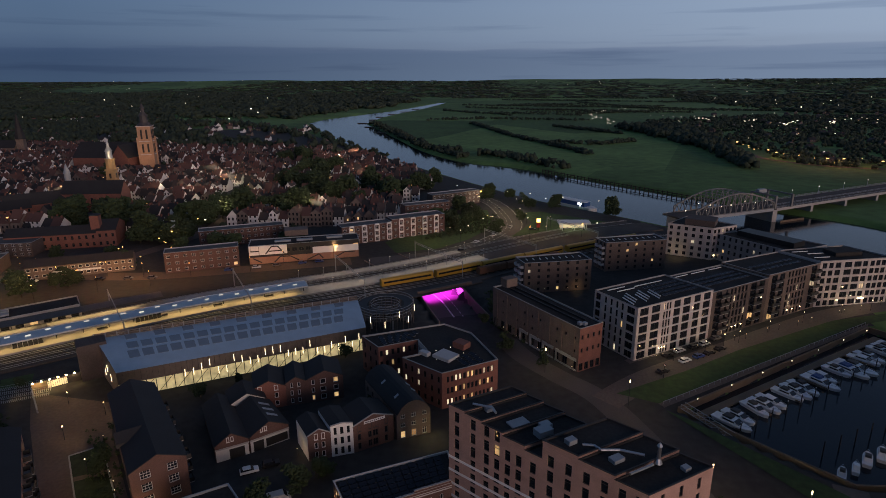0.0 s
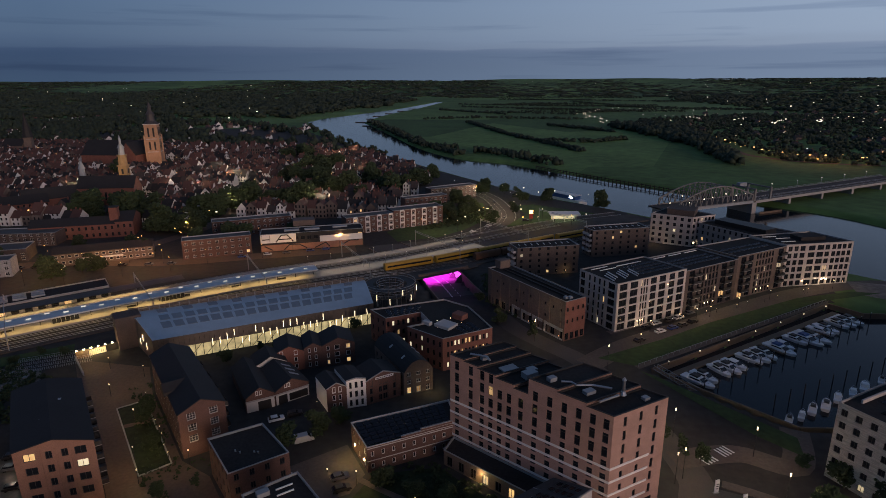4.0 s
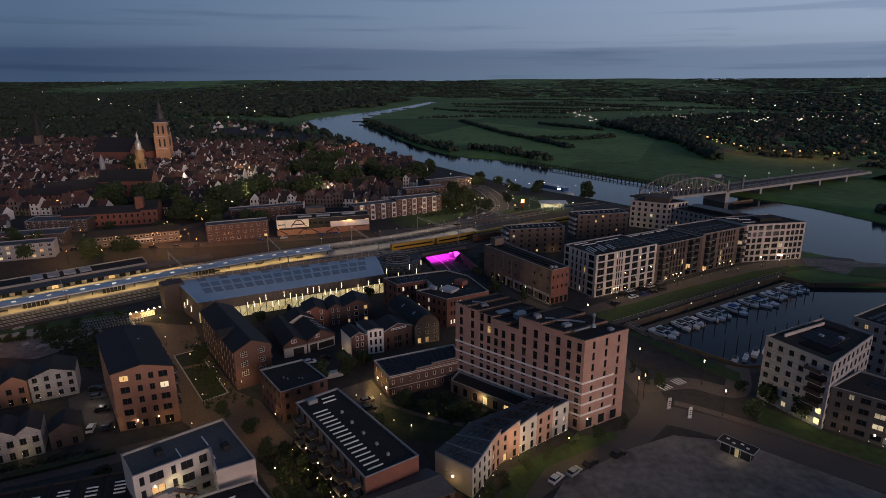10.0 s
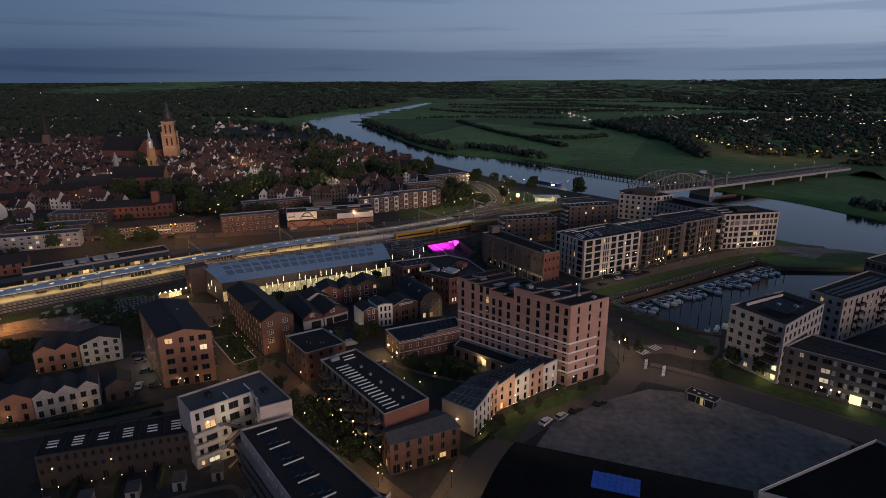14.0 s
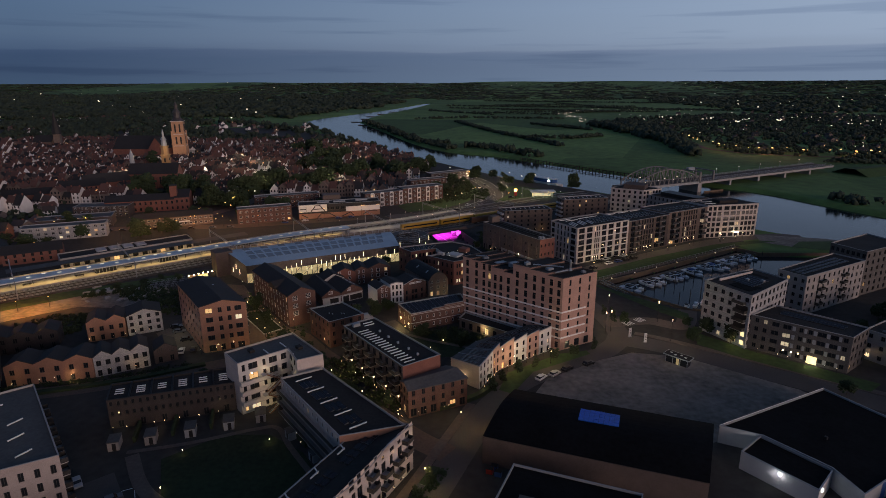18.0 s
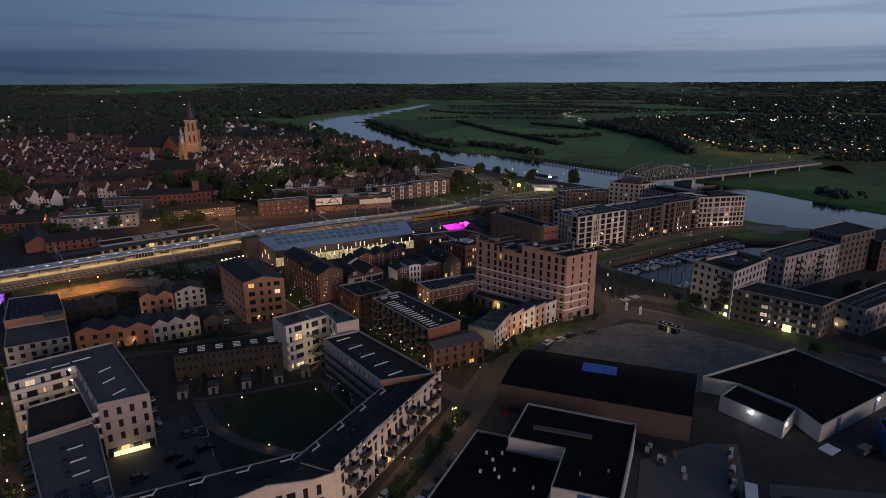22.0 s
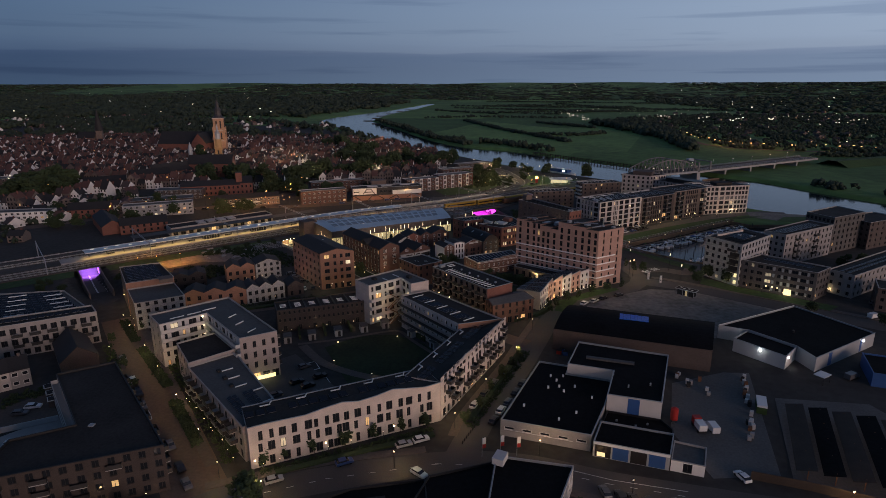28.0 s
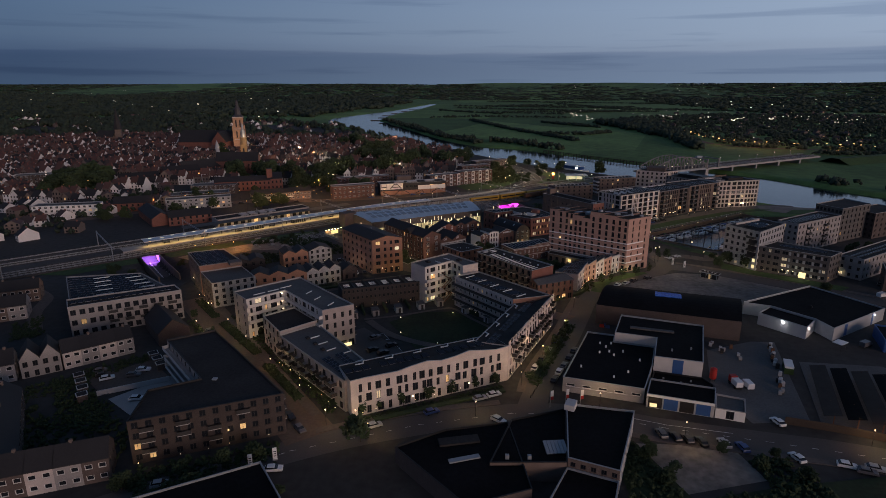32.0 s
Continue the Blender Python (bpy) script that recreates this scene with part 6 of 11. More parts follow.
# small kiosk on the sandy lot
k = thing("kiosk", "small glazed kiosk with a dark flat roof and lit rim", "kiosk", 77.2, 73.2, 0, -42)
rbox(k, "body", "glass", 0, 0, 0.1, 7.2, 2.6, 2.5)
for x in (-3.6, -1.2, 1.2, 3.6):
    for y in (-1.32, 1.32):
        rbox(k, "post", "zinc", x, y, 0, 0.14, 0.10, 2.6)
rbox(k, "roof", "bitumen", 0, 0, 2.6, 8.4, 3.6, 0.22)
for y in (-1.86, 1.86):
    rbox(k, "rim", "zinc", 0, y, 2.56, 8.5, 0.1, 0.32)
for x in (-4.26, 4.26):
    rbox(k, "rim", "zinc", x, 0, 2.56, 0.1, 3.6, 0.32)
for x, y in ((-2.6, 0.5), (-0.9, -0.4), (0.8, 0.5), (2.4, -0.3)):
    rbox(k, "skylight", "white_paint", x, y, 2.82, 0.7, 0.5, 0.15)
rbox(k, "door", "hall_inside", 0.4, -1.40, 0.1, 0.9, 0.06, 2.1, 0, "lit doorway")
L_ = new("kiosk_lamp", bpy.data.lights.new("kiosk_lamp", "POINT"))
L_.data.energy, L_.data.color, L_.data.shadow_soft_size = 60, (1.0, 0.84, 0.6), 0.2
L_.location = (75.2, 70.4, 2.2)

# red brick offices with lit windows
q = [(-27.4, 165.6), (-20.6, 158.2), (-9.5, 164.6), (-5.2, 156.6), (-12.2, 152.2), (0.2, 143.8), (15.4, 153.6), (6.6, 171.4), (-2.6, 177.6)]
r = block("office_building", "red brick office building with rows of lit windows", "building", q, 11.2, "red_brick",
          {0: dict(floors=3, bays=3, win=(0.9, 1.8), storey=3.5), 1: dict(floors=3, bays=7, win=(0.9, 1.8), storey=3.5, lit=1.2, cool=0.8), 2: dict(floors=3, bays=5, win=(0.9, 1.8), storey=3.5, wall="plaster"), 4: dict(floors=3, bays=6, win=(0.9, 1.8), storey=3.5, lit=0.5), 5: dict(floors=3, bays=14, win=(0.8, 1.8), storey=3.5, lit=1.2, cool=0.3), 6: dict(floors=3, bays=8, win=(0.9, 1.8), storey=3.5), 7: dict(floors=3, bays=5, storey=3.5), 8: dict(floors=3, bays=12, win=(0.9, 1.8), storey=3.5, lit=0.1)})
lq = local(q)[2]
along_roof(r, [lq[4], lq[5], lq[6], lq[7]], 10.8, "roof_house", "red_brick", [(0.3, 0.72)], (4.2, 3.4, 1.8))
along_roof(r, [lq[4], lq[5], lq[6], lq[7]], 10.8, "roof_plant", "plaster", [(0.14, 0.24)], (3.2, 1.6, 1.1))
along_roof(r, [lq[4], lq[5], lq[6], lq[7]], 10.8, "roof_terrace", "plaster", [(0.45, 0.4)], (6.0, 5.0, 0.9))
for s, t in ((0.25, 0.35), (0.3, 0.55), (0.55, 0.2), (0.6, 0.6)):
    p = bil([lq[4], lq[5], lq[6], lq[7]], s, t)
    rbox(r, "terrace_lamp", "lamp", p.x, p.y, 11.8, 0.14, 0.14, 0.2)
solars(r, [lq[0], lq[1], lq[2], lq[8]], 10.8, [(0.3 + 0.2 * i, 0.2 + 0.12 * j) for i in range(3) for j in range(5)], 2.2, 1.1)
solars(r, [lq[4], lq[5], lq[6], lq[7]], 10.8, [(0.62 + 0.12 * i, 0.5 + 0.12 * j) for i in range(3) for j in range(3)], 2.2, 1.1)

# low brick terrace with solar roof
q = [(-18.7, 102.5), (-12.4, 92.6), (8.0, 104.4), (4.6, 115.4)]
r = block("solar_terrace", "low red brick terrace with pale bands and a solar roof", "building", q, 6.9, "umber_brick",
          {0: dict(floors=2, bays=3, win=(1.0, 1.5), storey=3.2, lit=0.0, style="white"), 1: dict(floors=2, bays=9, win=(0.8, 1.4), storey=3.2, style="white", lit=0.25, cool=1.0), 2: dict(floors=2, bays=3, storey=3.2), 3: dict(floors=2, bays=9, storey=3.2)}, coping="plaster")
lq = local(q)[2]
solars(r, [lq[1], lq[2], lq[3], lq[0]], 6.6, [(0.06 + 0.075 * i, 0.15 + 0.14 * j) for i in range(12) for j in range(6)], 1.6, 1.1)
for z in (3.0, 6.3):
    d = Vector(lq[2]) - Vector(lq[1])
    g = Geo()
    g.box(0, -0.07, z, d.length, 0.02, z + 0.22)
    part("band", g, ("plaster",), r, "pale band", Matrix.Translation((*lq[1], 0)) @ Matrix.Rotation(math.atan2(d.y, d.x), 4, "Z"))
for x0_, x1_, z1_ in ((8.6, 23.4, 7.5), (13.6, 23.4, 8.1)):
    front_box(r, lq[1], lq[2], x0_, x1_, z1_ - 0.62, z1_, "umber_brick", "parapet_step", "stepped brick parapet", 0.02, 0.35)
    front_box(r, lq[1], lq[2], x0_ - 0.1, x1_, z1_, z1_ + 0.12, "concrete", "coping", "pale coping", 0.08, 0.4)
wall_lamps(r, lq[0], lq[1], [(3.0, 2.4), (9.8, 2.5)], "lamp", 0.25)

# older workshops and gabled houses between them and the station
DK = dict(floors=2, bays=3, win=(1.0, 1.4), storey=2.9, lit=0.12, cool=0.3)
def workshop(label, q_, door, lights):
    r_ = gabled("workshop", label, "building", q_, 4.4, 7.0, "umber_brick", "slate_tile", {0: dict(floors=2, cols=((3.1, 0.7), (4.1, 0.7)), win=(0.7, 1.3), sill=0.5, storey=4.2, skip=((0, "all"),), style="white", lit=0.0)}, over=0.3)
    l_ = local(q_)[2]
    w_ = math.dist(l_[0], l_[1])
    front_box(r_, l_[0], l_[1], 0.1, w_ - 0.1, 0, 3.1, "plaster", "white_base", "whitewashed lower front")
    front_box(r_, l_[0], l_[1], door[0], door[1], 0, 2.7, "metal_dark", "door", "dark workshop door", 0.12)
    front_box(r_, l_[0], l_[1], -0.1, w_ + 0.1, 3.1, 3.45, "concrete", "lintel", "pale lintel board", 0.12)
    for s_ in lights:
        p0_, p1_ = bil(l_, 0.60, s_), bil(l_, 0.88, s_)
        e_ = (Vector(l_[3]) - Vector(l_[0])).normalized() * 0.55
        g_ = Geo()
        top_ = [(*(p0_ - e_), 6.75), (*(p1_ - e_), 5.25), (*(p1_ + e_), 5.25), (*(p0_ + e_), 6.75)]
        g_.face(top_)
        for i_ in range(4):
            u_, v_ = top_[i_], top_[(i_ + 1) % 4]
            g_.face([(u_[0], u_[1], u_[2] - 0.3), (v_[0], v_[1], v_[2] - 0.3), v_, u_])
        part("skylight", g_, ("zinc",), r_, "pale sloping skylight")
    return r_, l_


workshop("old brick workshop with a whitewashed base and a long dark roof", [(-51.5, 114.8), (-45.0, 119.2), (-57.0, 136.6), (-63.5, 132.2)], (3.2, 6.8), ())
r, lq = workshop("old brick workshop with skylights and a whitewashed base", [(-44.8, 119.4), (-37.4, 126.2), (-46.8, 136.8), (-54.2, 130.6)], (0.8, 3.4), (0.3, 0.52, 0.74))
front_box(r, lq[0], lq[1], 4.0, 9.6, 0.3, 2.5, "metal_dark", "door", "wide dark roller door", 0.1)
r = gabled("workshop", "white-framed gable roof behind the workshops", "building", [(-55.6, 131.6), (-47.6, 136.4), (-51.8, 143.0), (-59.8, 138.4)], 5.4, 7.8, "plaster", "slate_tile", over=0.3)
P_ = [(-29.3, 117.4), (-24.3, 119.8), (-19.3, 121.9), (-10.5, 128.2)]
nn = Vector((-5.4, 7.4))
for i, (wall_, e_, rg_, lab, spec_) in enumerate((
        ("umber_brick", 6.8, 8.3, "dark brick gabled house with a white side wall", {0: dict(floors=3, cols=((2.0, 0.9), (3.7, 0.9)), win=(0.9, 1.7), sill=0.6, storey=2.5, style="white", lit=0.3), 3: dict(wall="town_white")}),
        ("town_white", 8.4, 8.9, "tall narrow white house with dark windows", {0: dict(floors=3, cols=((1.1, 0.7), (2.7, 0.8), (4.3, 0.7)), win=(0.7, 1.9), sill=0.5, storey=2.75, style="plain", lit=0.0)}),
        ("umber_brick", 7.2, 9.2, "wide brown brick gabled house with a white sign board", {0: dict(floors=3, cols=((1.6, 0.9), (4.4, 1.0), (5.9, 1.4), (8.8, 0.9)), win=(0.9, 1.8), sill=0.5, storey=2.5, style="two", lit=0.2)}))):
    f0, f1 = Vector(P_[i]), Vector(P_[i + 1])
    r = gabled("town_house", lab, "house", [tuple(f0), tuple(f1), tuple(f1 + nn), tuple(f0 + nn)], e_, rg_, wall_, "slate_tile", spec_, over=0.06)
    lq = local([tuple(f0), tuple(f1), tuple(f1 + nn), tuple(f0 + nn)])[2]
    w_ = math.dist(lq[0], lq[1])
    for x0_, x1_, z0_, z1_ in ((0, w_ / 2, e_, rg_), (w_ / 2, w_, rg_, e_)):
        d_ = (Vector(lq[1]) - Vector(lq[0])).normalized()
        g = Geo()
        g.bar((*(Vector(lq[0]) + d_ * x0_), z0_ + 0.2), (*(Vector(lq[0]) + d_ * x1_), z1_ + 0.2), 0.3, h=0.22)
        part("verge_board", g, ("concrete",), r, "pale verge board")
p = Vector(P_[2]).lerp(Vector(P_[3]), 0.52)
k = thing("sign_board", "long white sign board with dark lettering bars", "sign", p.x + 0.12, p.y - 0.16, 7.3, 35.6)
rbox(k, "board", "white_paint", 0, 0, 0, 5.6, 0.1, 0.7)
for i in range(9):
    rbox(k, "letter_bar", "metal_dark", -2.3 + 0.56 * i, -0.07, 0.22, 0.34, 0.04, 0.28)
# old stone warehouse with a curved roof
q = [(-9.6, 128.2), (-1.6, 132.4), (-13.4, 150.2), (-21.8, 145.4)]
cx, cy, lq = local(q)
r = thing("town_house", "old brown warehouse with a curved dark roof and lit ground floor", "house", cx, cy)
w_ = math.dist(lq[0], lq[1])
arc = [(w_ * k_ / 8, 7.2 + 3.4 * math.sin(math.pi * k_ / 8) ** 0.7) for k_ in range(9)]
facade(r, lq[0], lq[1], 0, 7.2, "brown_brick", floors=3, cols=((1.6, 1.2), (4.5, 1.3), (7.4, 1.2)), win=(1.2, 1.3), sill=0.9, storey=2.45, style="cross", lit=0.9, cool=0.0, ground=(1.6, 1.9, 0.3), profile=arc)
facade(r, lq[1], lq[2], 0, 7.2, "brown_brick", floors=2, bays=6, win=(1.1, 1.4), lit=0.6)
facade(r, lq[2], lq[3], 0, 7.2, "brown_brick", profile=arc)
facade(r, lq[3], lq[0], 0, 7.2, "brown_brick", floors=2, bays=6, win=(1.1, 1.4), lit=0.3)
g = Geo()
for k_ in range(8):
    s0, s1 = k_ / 8, (k_ + 1) / 8
    a_, b_ = bil(lq, s0, -0.02), bil(lq, s1, -0.02)
    c_, d_ = bil(lq, s1, 1.02), bil(lq, s0, 1.02)
    g.face([(*a_, arc[k_][1] + 0.15), (*b_, arc[k_ + 1][1] + 0.15), (*c_, arc[k_ + 1][1] + 0.15), (*d_, arc[k_][1] + 0.15)])
part("roof", g, ("slate_tile",), r, "curved dark roof")
# roof windows take a pale panel colour in place of reflected sky
for t_, s_ in ((0.22, 0.22), (0.62, 0.22), (0.3, 0.8), (0.45, 0.8)):
    p0_, p1_ = bil(lq, s_ - 0.06, t_), bil(lq, s_ + 0.06, t_)
    z0_, z1_ = (7.2 + 3.4 * math.sin(math.pi * (s_ + o_)) ** 0.7 + 0.3 for o_ in (-0.06, 0.06))
    g = Geo()
    g.bar((*p0_, z0_), (*p1_, z1_), 0.8, h=0.12)
    part("skylight", g, ("panel_white",), r, "roof window painted pale for its sky reflection")
Q_ = [(-52.0, 138.2), (-43.6, 141.4), (-38.3, 143.5), (-28.8, 147.5)]
nn = Vector((-4.2, 9.6))
for i, (wall_, e_, rg_, lab) in enumerate((("red_brick", 6.4, 8.4, "red brick gabled house near the station"), ("umber_brick", 7.0, 8.6, "dark brick gabled house with pale window frames"), ("umber_brick", 7.2, 9.4, "wide dark brick gabled house with a warm kitchen window"))):
    f0, f1 = Vector(Q_[i]), Vector(Q_[i + 1])
    cols_ = (((2.0, 1.1), (6.4, 1.1)), ((1.6, 0.8), (3.6, 0.8)), ((1.8, 0.9), (4.6, 1.6), (8.2, 1.4)))[i]
    gabled("town_house", lab, "house", [tuple(f0), tuple(f1), tuple(f1 + nn), tuple(f0 + nn)], e_, rg_, wall_, "slate_tile", {0: dict(floors=3, cols=cols_, win=(1.0, 1.6), sill=0.6, storey=2.4, style="white", lit=0.3, cool=0.2), 1: dict(DK), 3: dict(DK)}, over=0.06)


# ---- works and halls ----
def wall_strip(root, p, q, x0, x1, z0, z1, mat_name, name="panel", label="", out=0.05):
    d = Vector(q) - Vector(p)
    g = Geo()
    g.box(x0, -out, z0, x1, 0.02, z1, 0, True)
    return part(name, g, (mat_name,), root, label, Matrix.Translation((*p, 0)) @ Matrix.Rotation(math.atan2(d.y, d.x), 4, "Z"))


q = [(14.4, 17.0), (62.1, 3.2), (71.0, 26.0), (23.0, 39.8)]
r = thing("brick_hall", "long brick hall with a black roof and a blue tarpaulin patch", "hall", 42.6, 21.5)
cx, cy, lq = local(q)
r.matrix_basis = pose(cx, cy, 0)
for i, hh in ((0, 7.4), (1, 7.4), (2, 7.4), (3, 7.4)):
    p_, q_ = lq[i], lq[(i + 1) % 4]
    n = math.dist(p_, q_)
    facade(r, p_, q_, 0, hh, "dark_brick", profile=((0, hh), (n / 2, 9.2), (n, hh)) if i in (1, 3) else ())
m0, m1 = bil(lq, 0, 0.5), bil(lq, 1, 0.5)
for s0, s1 in ((lq[0], lq[1]), (lq[3], lq[2])):
    g = Geo()
    for k in range(5):
        t0, t1 = k / 5, (k + 1) / 5
        zz = lambda t: 7.5 + 1.8 * math.sin(t * math.pi / 2)
        a, b, c, d = Vector(s0).lerp(m0, t0), Vector(s1).lerp(m1, t0), Vector(s1).lerp(m1, t1), Vector(s0).lerp(m0, t1)
        g.face([(*a, zz(t0)), (*b, zz(t0)), (*c, zz(t1)), (*d, zz(t1))])
    part("roof", g, ("black_roof",), r, "black bitumen roof")
wall_strip(r, lq[0], lq[1], 0, math.dist(lq[0], lq[1]), 7.0, 7.4, "dark_brick", "gutter", "pale gutter board", 0.15)
g = Geo()
for i in range(8):
    for j in range(4):
        x, y = i * 1.2, j * 1.5
        hgt = 0.22 + 0.10 * RND.random()
        g.box(x, y, 0, x + 1.15, y + 1.45, hgt)
part("tarpaulin", g, ("blue_tarp",), r, "bright blue tarpaulin patch", pose(37.5 - cx, 22.6 - cy, 9.2, -4, 0, -15))

q = [(94.8, 5.2), (125.0, 26.0), (110.0, 50.5), (74.0, 29.5), (83.0, 25.8), (92.9, 13.9)]
r = block("white_hall", "low white-walled hall with a wide black roof and floodlights", "hall", q, 4.9, "panel_white", {1: dict(floors=1, bays=5, win=(1.0, 1.8), sill=0.3)}, roof="black_roof", coping="zinc")
lq = local(q)[2]
wall_strip(r, lq[0], lq[1], 7.5, 9.5, 0.2, 4.6, "blue_paint", "panel", "blue wall panel")
wall_strip(r, lq[0], lq[1], 27, 28.2, 0.2, 4.6, "blue_paint", "panel", "blue wall panel")
wall_lamps(r, lq[0], lq[1], [(28.8, 3.9)], "lamp_white", 0.3)
wall_strip(r, lq[2], lq[3], 0, math.dist(lq[2], lq[3]), 4.6, 5.1, "white_paint", "fascia", "white roof edge")
along_roof(r, lq[:4], 4.5, "roof_vent", "metal_dark", [(0.4, 0.5)], (0.7, 0.7, 0.8))
q = [(75.2, 19.2), (86.2, 6.2), (92.8, 13.4), (82.4, 26.0)]
r = block("white_annex", "white annex of the hall with floodlights on its wall", "hall", q, 4.7, "plaster", None, roof="black_roof", coping="zinc")
lq = local(q)[2]
wall_lamps(r, lq[0], lq[1], [(9.0, 3.8)], "lamp_white", 0.3)
wall_lamps(r, lq[3], lq[0], [(4.0, 3.8)], "lamp_white", 0.3)
wall_lamps(r, lq[1], lq[2], [(2.0, 3.6)], "lamp_white", 0.3)
k = thing("loading_canopy", "small dark loading canopy over a van", "canopy", 93.4, -1.6, 0, 35)
rbox(k, "roof", "white_paint", 0, 0, 2.6, 4.2, 3.2, 0.2)
for x in (-1.9, 1.9):
    rbox(k, "post", "metal_dark", x, -1.4, 0, 0.12, 0.12, 2.6)

q = [(15.7, -9.1), (28.4, -12.7), (23.9, -26.4), (37.3, -29.8), (47.2, -1.6), (21.3, 6.6)]
r = block("works_hall", "tall white works hall with a blue door panel and black roof", "hall", q, 7.8, "plaster", None, roof="black_roof", coping="zinc")
lq = local(q)[2]
wall_strip(r, lq[2], lq[3], 5.4, 8.4, 0.2, 7.4, "blue_paint", "door_panel", "blue door panel")
along_roof(r, [lq[2], lq[3], lq[4], lq[5]], 7.4, "rooflight", "bitumen_light", [(0.3, 0.68)], (14.0, 1.4, 0.5), "dull curved rooflight")
along_roof(r, [lq[2], lq[3], lq[4], lq[5]], 7.4, "roof_vent", "zinc", [(0.45, 0.2), (0.8, 0.3)], (0.4, 0.4, 0.8))
wall_strip(r, lq[3], lq[4], 1.0, 26.0, 4.4, 7.4, "panel_white", "cladding", "pale cladding")
q = [(-4.8, -35.4), (17.4, -41.2), (23.4, -26.8), (28.0, -12.9), (15.4, -9.3), (17.0, -4.4), (8.1, -1.8)]
r = block("works_office", "low pale brick works office with a black roof", "building", q, 4.7, "grey_brick", {0: dict(floors=1, bays=5, win=(2.6, 0.9), sill=2.0, style="white", lit=0.0)}, roof="black_roof", coping="zinc")
lq = local(q)[2]
wall_strip(r, lq[0], lq[1], 1.0, 18.5, 1.95, 2.0, "white_paint", "sill_band", "white sill band", 0.12)
along_roof(r, [lq[0], lq[1], lq[3], lq[6]], 4.3, "roof_vent", "white_paint", [(0.15, 0.25), (0.3, 0.6), (0.35, 0.75), (0.42, 0.66), (0.5, 0.6), (0.6, 0.72), (0.25, 0.8), (0.4, 0.85), (0.75, 0.3), (0.85, 0.6), (0.6, 0.15)], (0.5, 0.5, 0.7))
q = [(21.2, -33.6), (38.2, -38.4), (39.2, -34.6), (37.6, -30.2), (24.2, -26.6)]
r = block("link_roof", "low dark link roof between the works hall and the garages", "building", q, 2.9, "panel_white", None, roof="black_roof", coping="metal_dark")
along_roof(r, local(q)[2][:2] + [local(q)[2][3], local(q)[2][4]], 2.5, "roof_vent", "zinc", [(0.2, 0.5), (0.5, 0.35), (0.7, 0.6)], (0.5, 0.4, 0.5))
q = [(17.6, -42.9), (34.6, -47.6), (38.1, -38.6), (21.1, -33.8)]
r = block("garage_bays", "row of garage bays with blue doors and a lit workshop", "building", q, 4.2, "panel_white", None, roof="black_roof", coping="zinc")
lq = local(q)[2]
# the open bay has no depth: a flat dark panel carries its inner shade
for k_, (x, mm, nm) in enumerate(((0.5, "metal_dark", "workshop bay with its inner shade as a dark panel"), (4.6, "blue_paint", "blue roller door"), (8.8, "metal_dark", "dark glazed door"), (13.0, "blue_paint", "blue roller door"))):
    wall_strip(r, lq[0], lq[1], x, x + 3.7, 0.15, 3.4, mm, "roller_door", nm)
wall_strip(r, lq[0], lq[1], 1.0, 2.9, 0.4, 1.5, "lit_bright", "work_light", "warm light inside the workshop", 0.09)
wall_strip(r, lq[0], lq[1], 0, 17.6, 3.5, 4.2, "white_paint", "fascia", "white fascia", 0.08)
q = [(34.9, -47.5), (42.0, -49.6), (44.9, -42.2), (38.0, -39.6)]
r = block("glass_porch", "low glazed showroom with a flat grey roof", "building", q, 3.0, "white_paint", {0: dict(floors=1, bays=3, win=(2.0, 2.4), sill=0.2), 1: dict(floors=1, bays=3, win=(1.9, 2.4), sill=0.2)}, roof="bitumen_light")
s = thing("red_silo", "red cylindrical tank standing beside the works hall", "tank", 41.8, -27.0)
s.scale = (0.8, 0.8, 0.85)
g = Geo()
for a in range(3):
    an = a * 2.094
    g.bar((0.8 * math.cos(an), 0.8 * math.sin(an), 0), (0.8 * math.cos(an), 0.8 * math.sin(an), 1.2), 0.16)
part("legs", g, ("metal_dark",), s)
g = Geo()
g.tube((0, 0, 0.9), (0, 0, 1.5), 0.4, 1.25, 14)
g.tube((0, 0, 1.5), (0, 0, 5.2), 1.25, 1.25, 14)
g.tube((0, 0, 5.2), (0, 0, 5.7), 1.25, 0.4, 14)
part("tank", g, ("red_paint",), s, "glossy red tank")

# front building with black roofs and a glass canopy
q = [(-9.2, -76.8), (1.6, -81.0), (10.8, -56.0), (-6.3, -53.2)]
r = block("showroom", "dark-roofed showroom with a white end wall", "building", q, 6.4, "plaster", {1: dict(floors=2, bays=7, win=(2.6, 1.3), sill=1.0, style="white"), 0: dict(wall="brown_brick", floors=2, bays=5, win=(1.2, 1.2), sill=1.6, storey=2.6, skip=((0, "all"),))}, roof="black_roof", coping="zinc")
lq = local(q)[2]
along_roof(r, lq, 6.2, "stair_house", "plaster", [(0.06, 0.93)], (2.6, 3.6, 1.6))
q = [(-24.0, -108.0), (-9.0, -114.0), (1.4, -81.3), (-9.3, -77.1)]
block("showroom_hall", "low black-roofed hall joined to the showroom", "hall", q, 4.0, "plaster", {1: dict(floors=1, bays=8, win=(2.4, 1.2), sill=1.6, style="white")}, roof="black_roof", coping="zinc")
q = [(-27.0, -78.0), (-9.4, -76.9), (-6.5, -53.6), (-21.2, -59.8)]
r = block("showroom_wing", "lower wing with a black flat roof and skylight", "building", q, 5.2, "brown_brick", None, roof="black_roof", coping="metal_dark")
lq = local(q)[2]
g = Geo()
for i in range(6):
    g.box(-2.6 + 0.88 * i, -2.2, 0, -2.6 + 0.88 * i + 0.8, 2.2, 0.2)
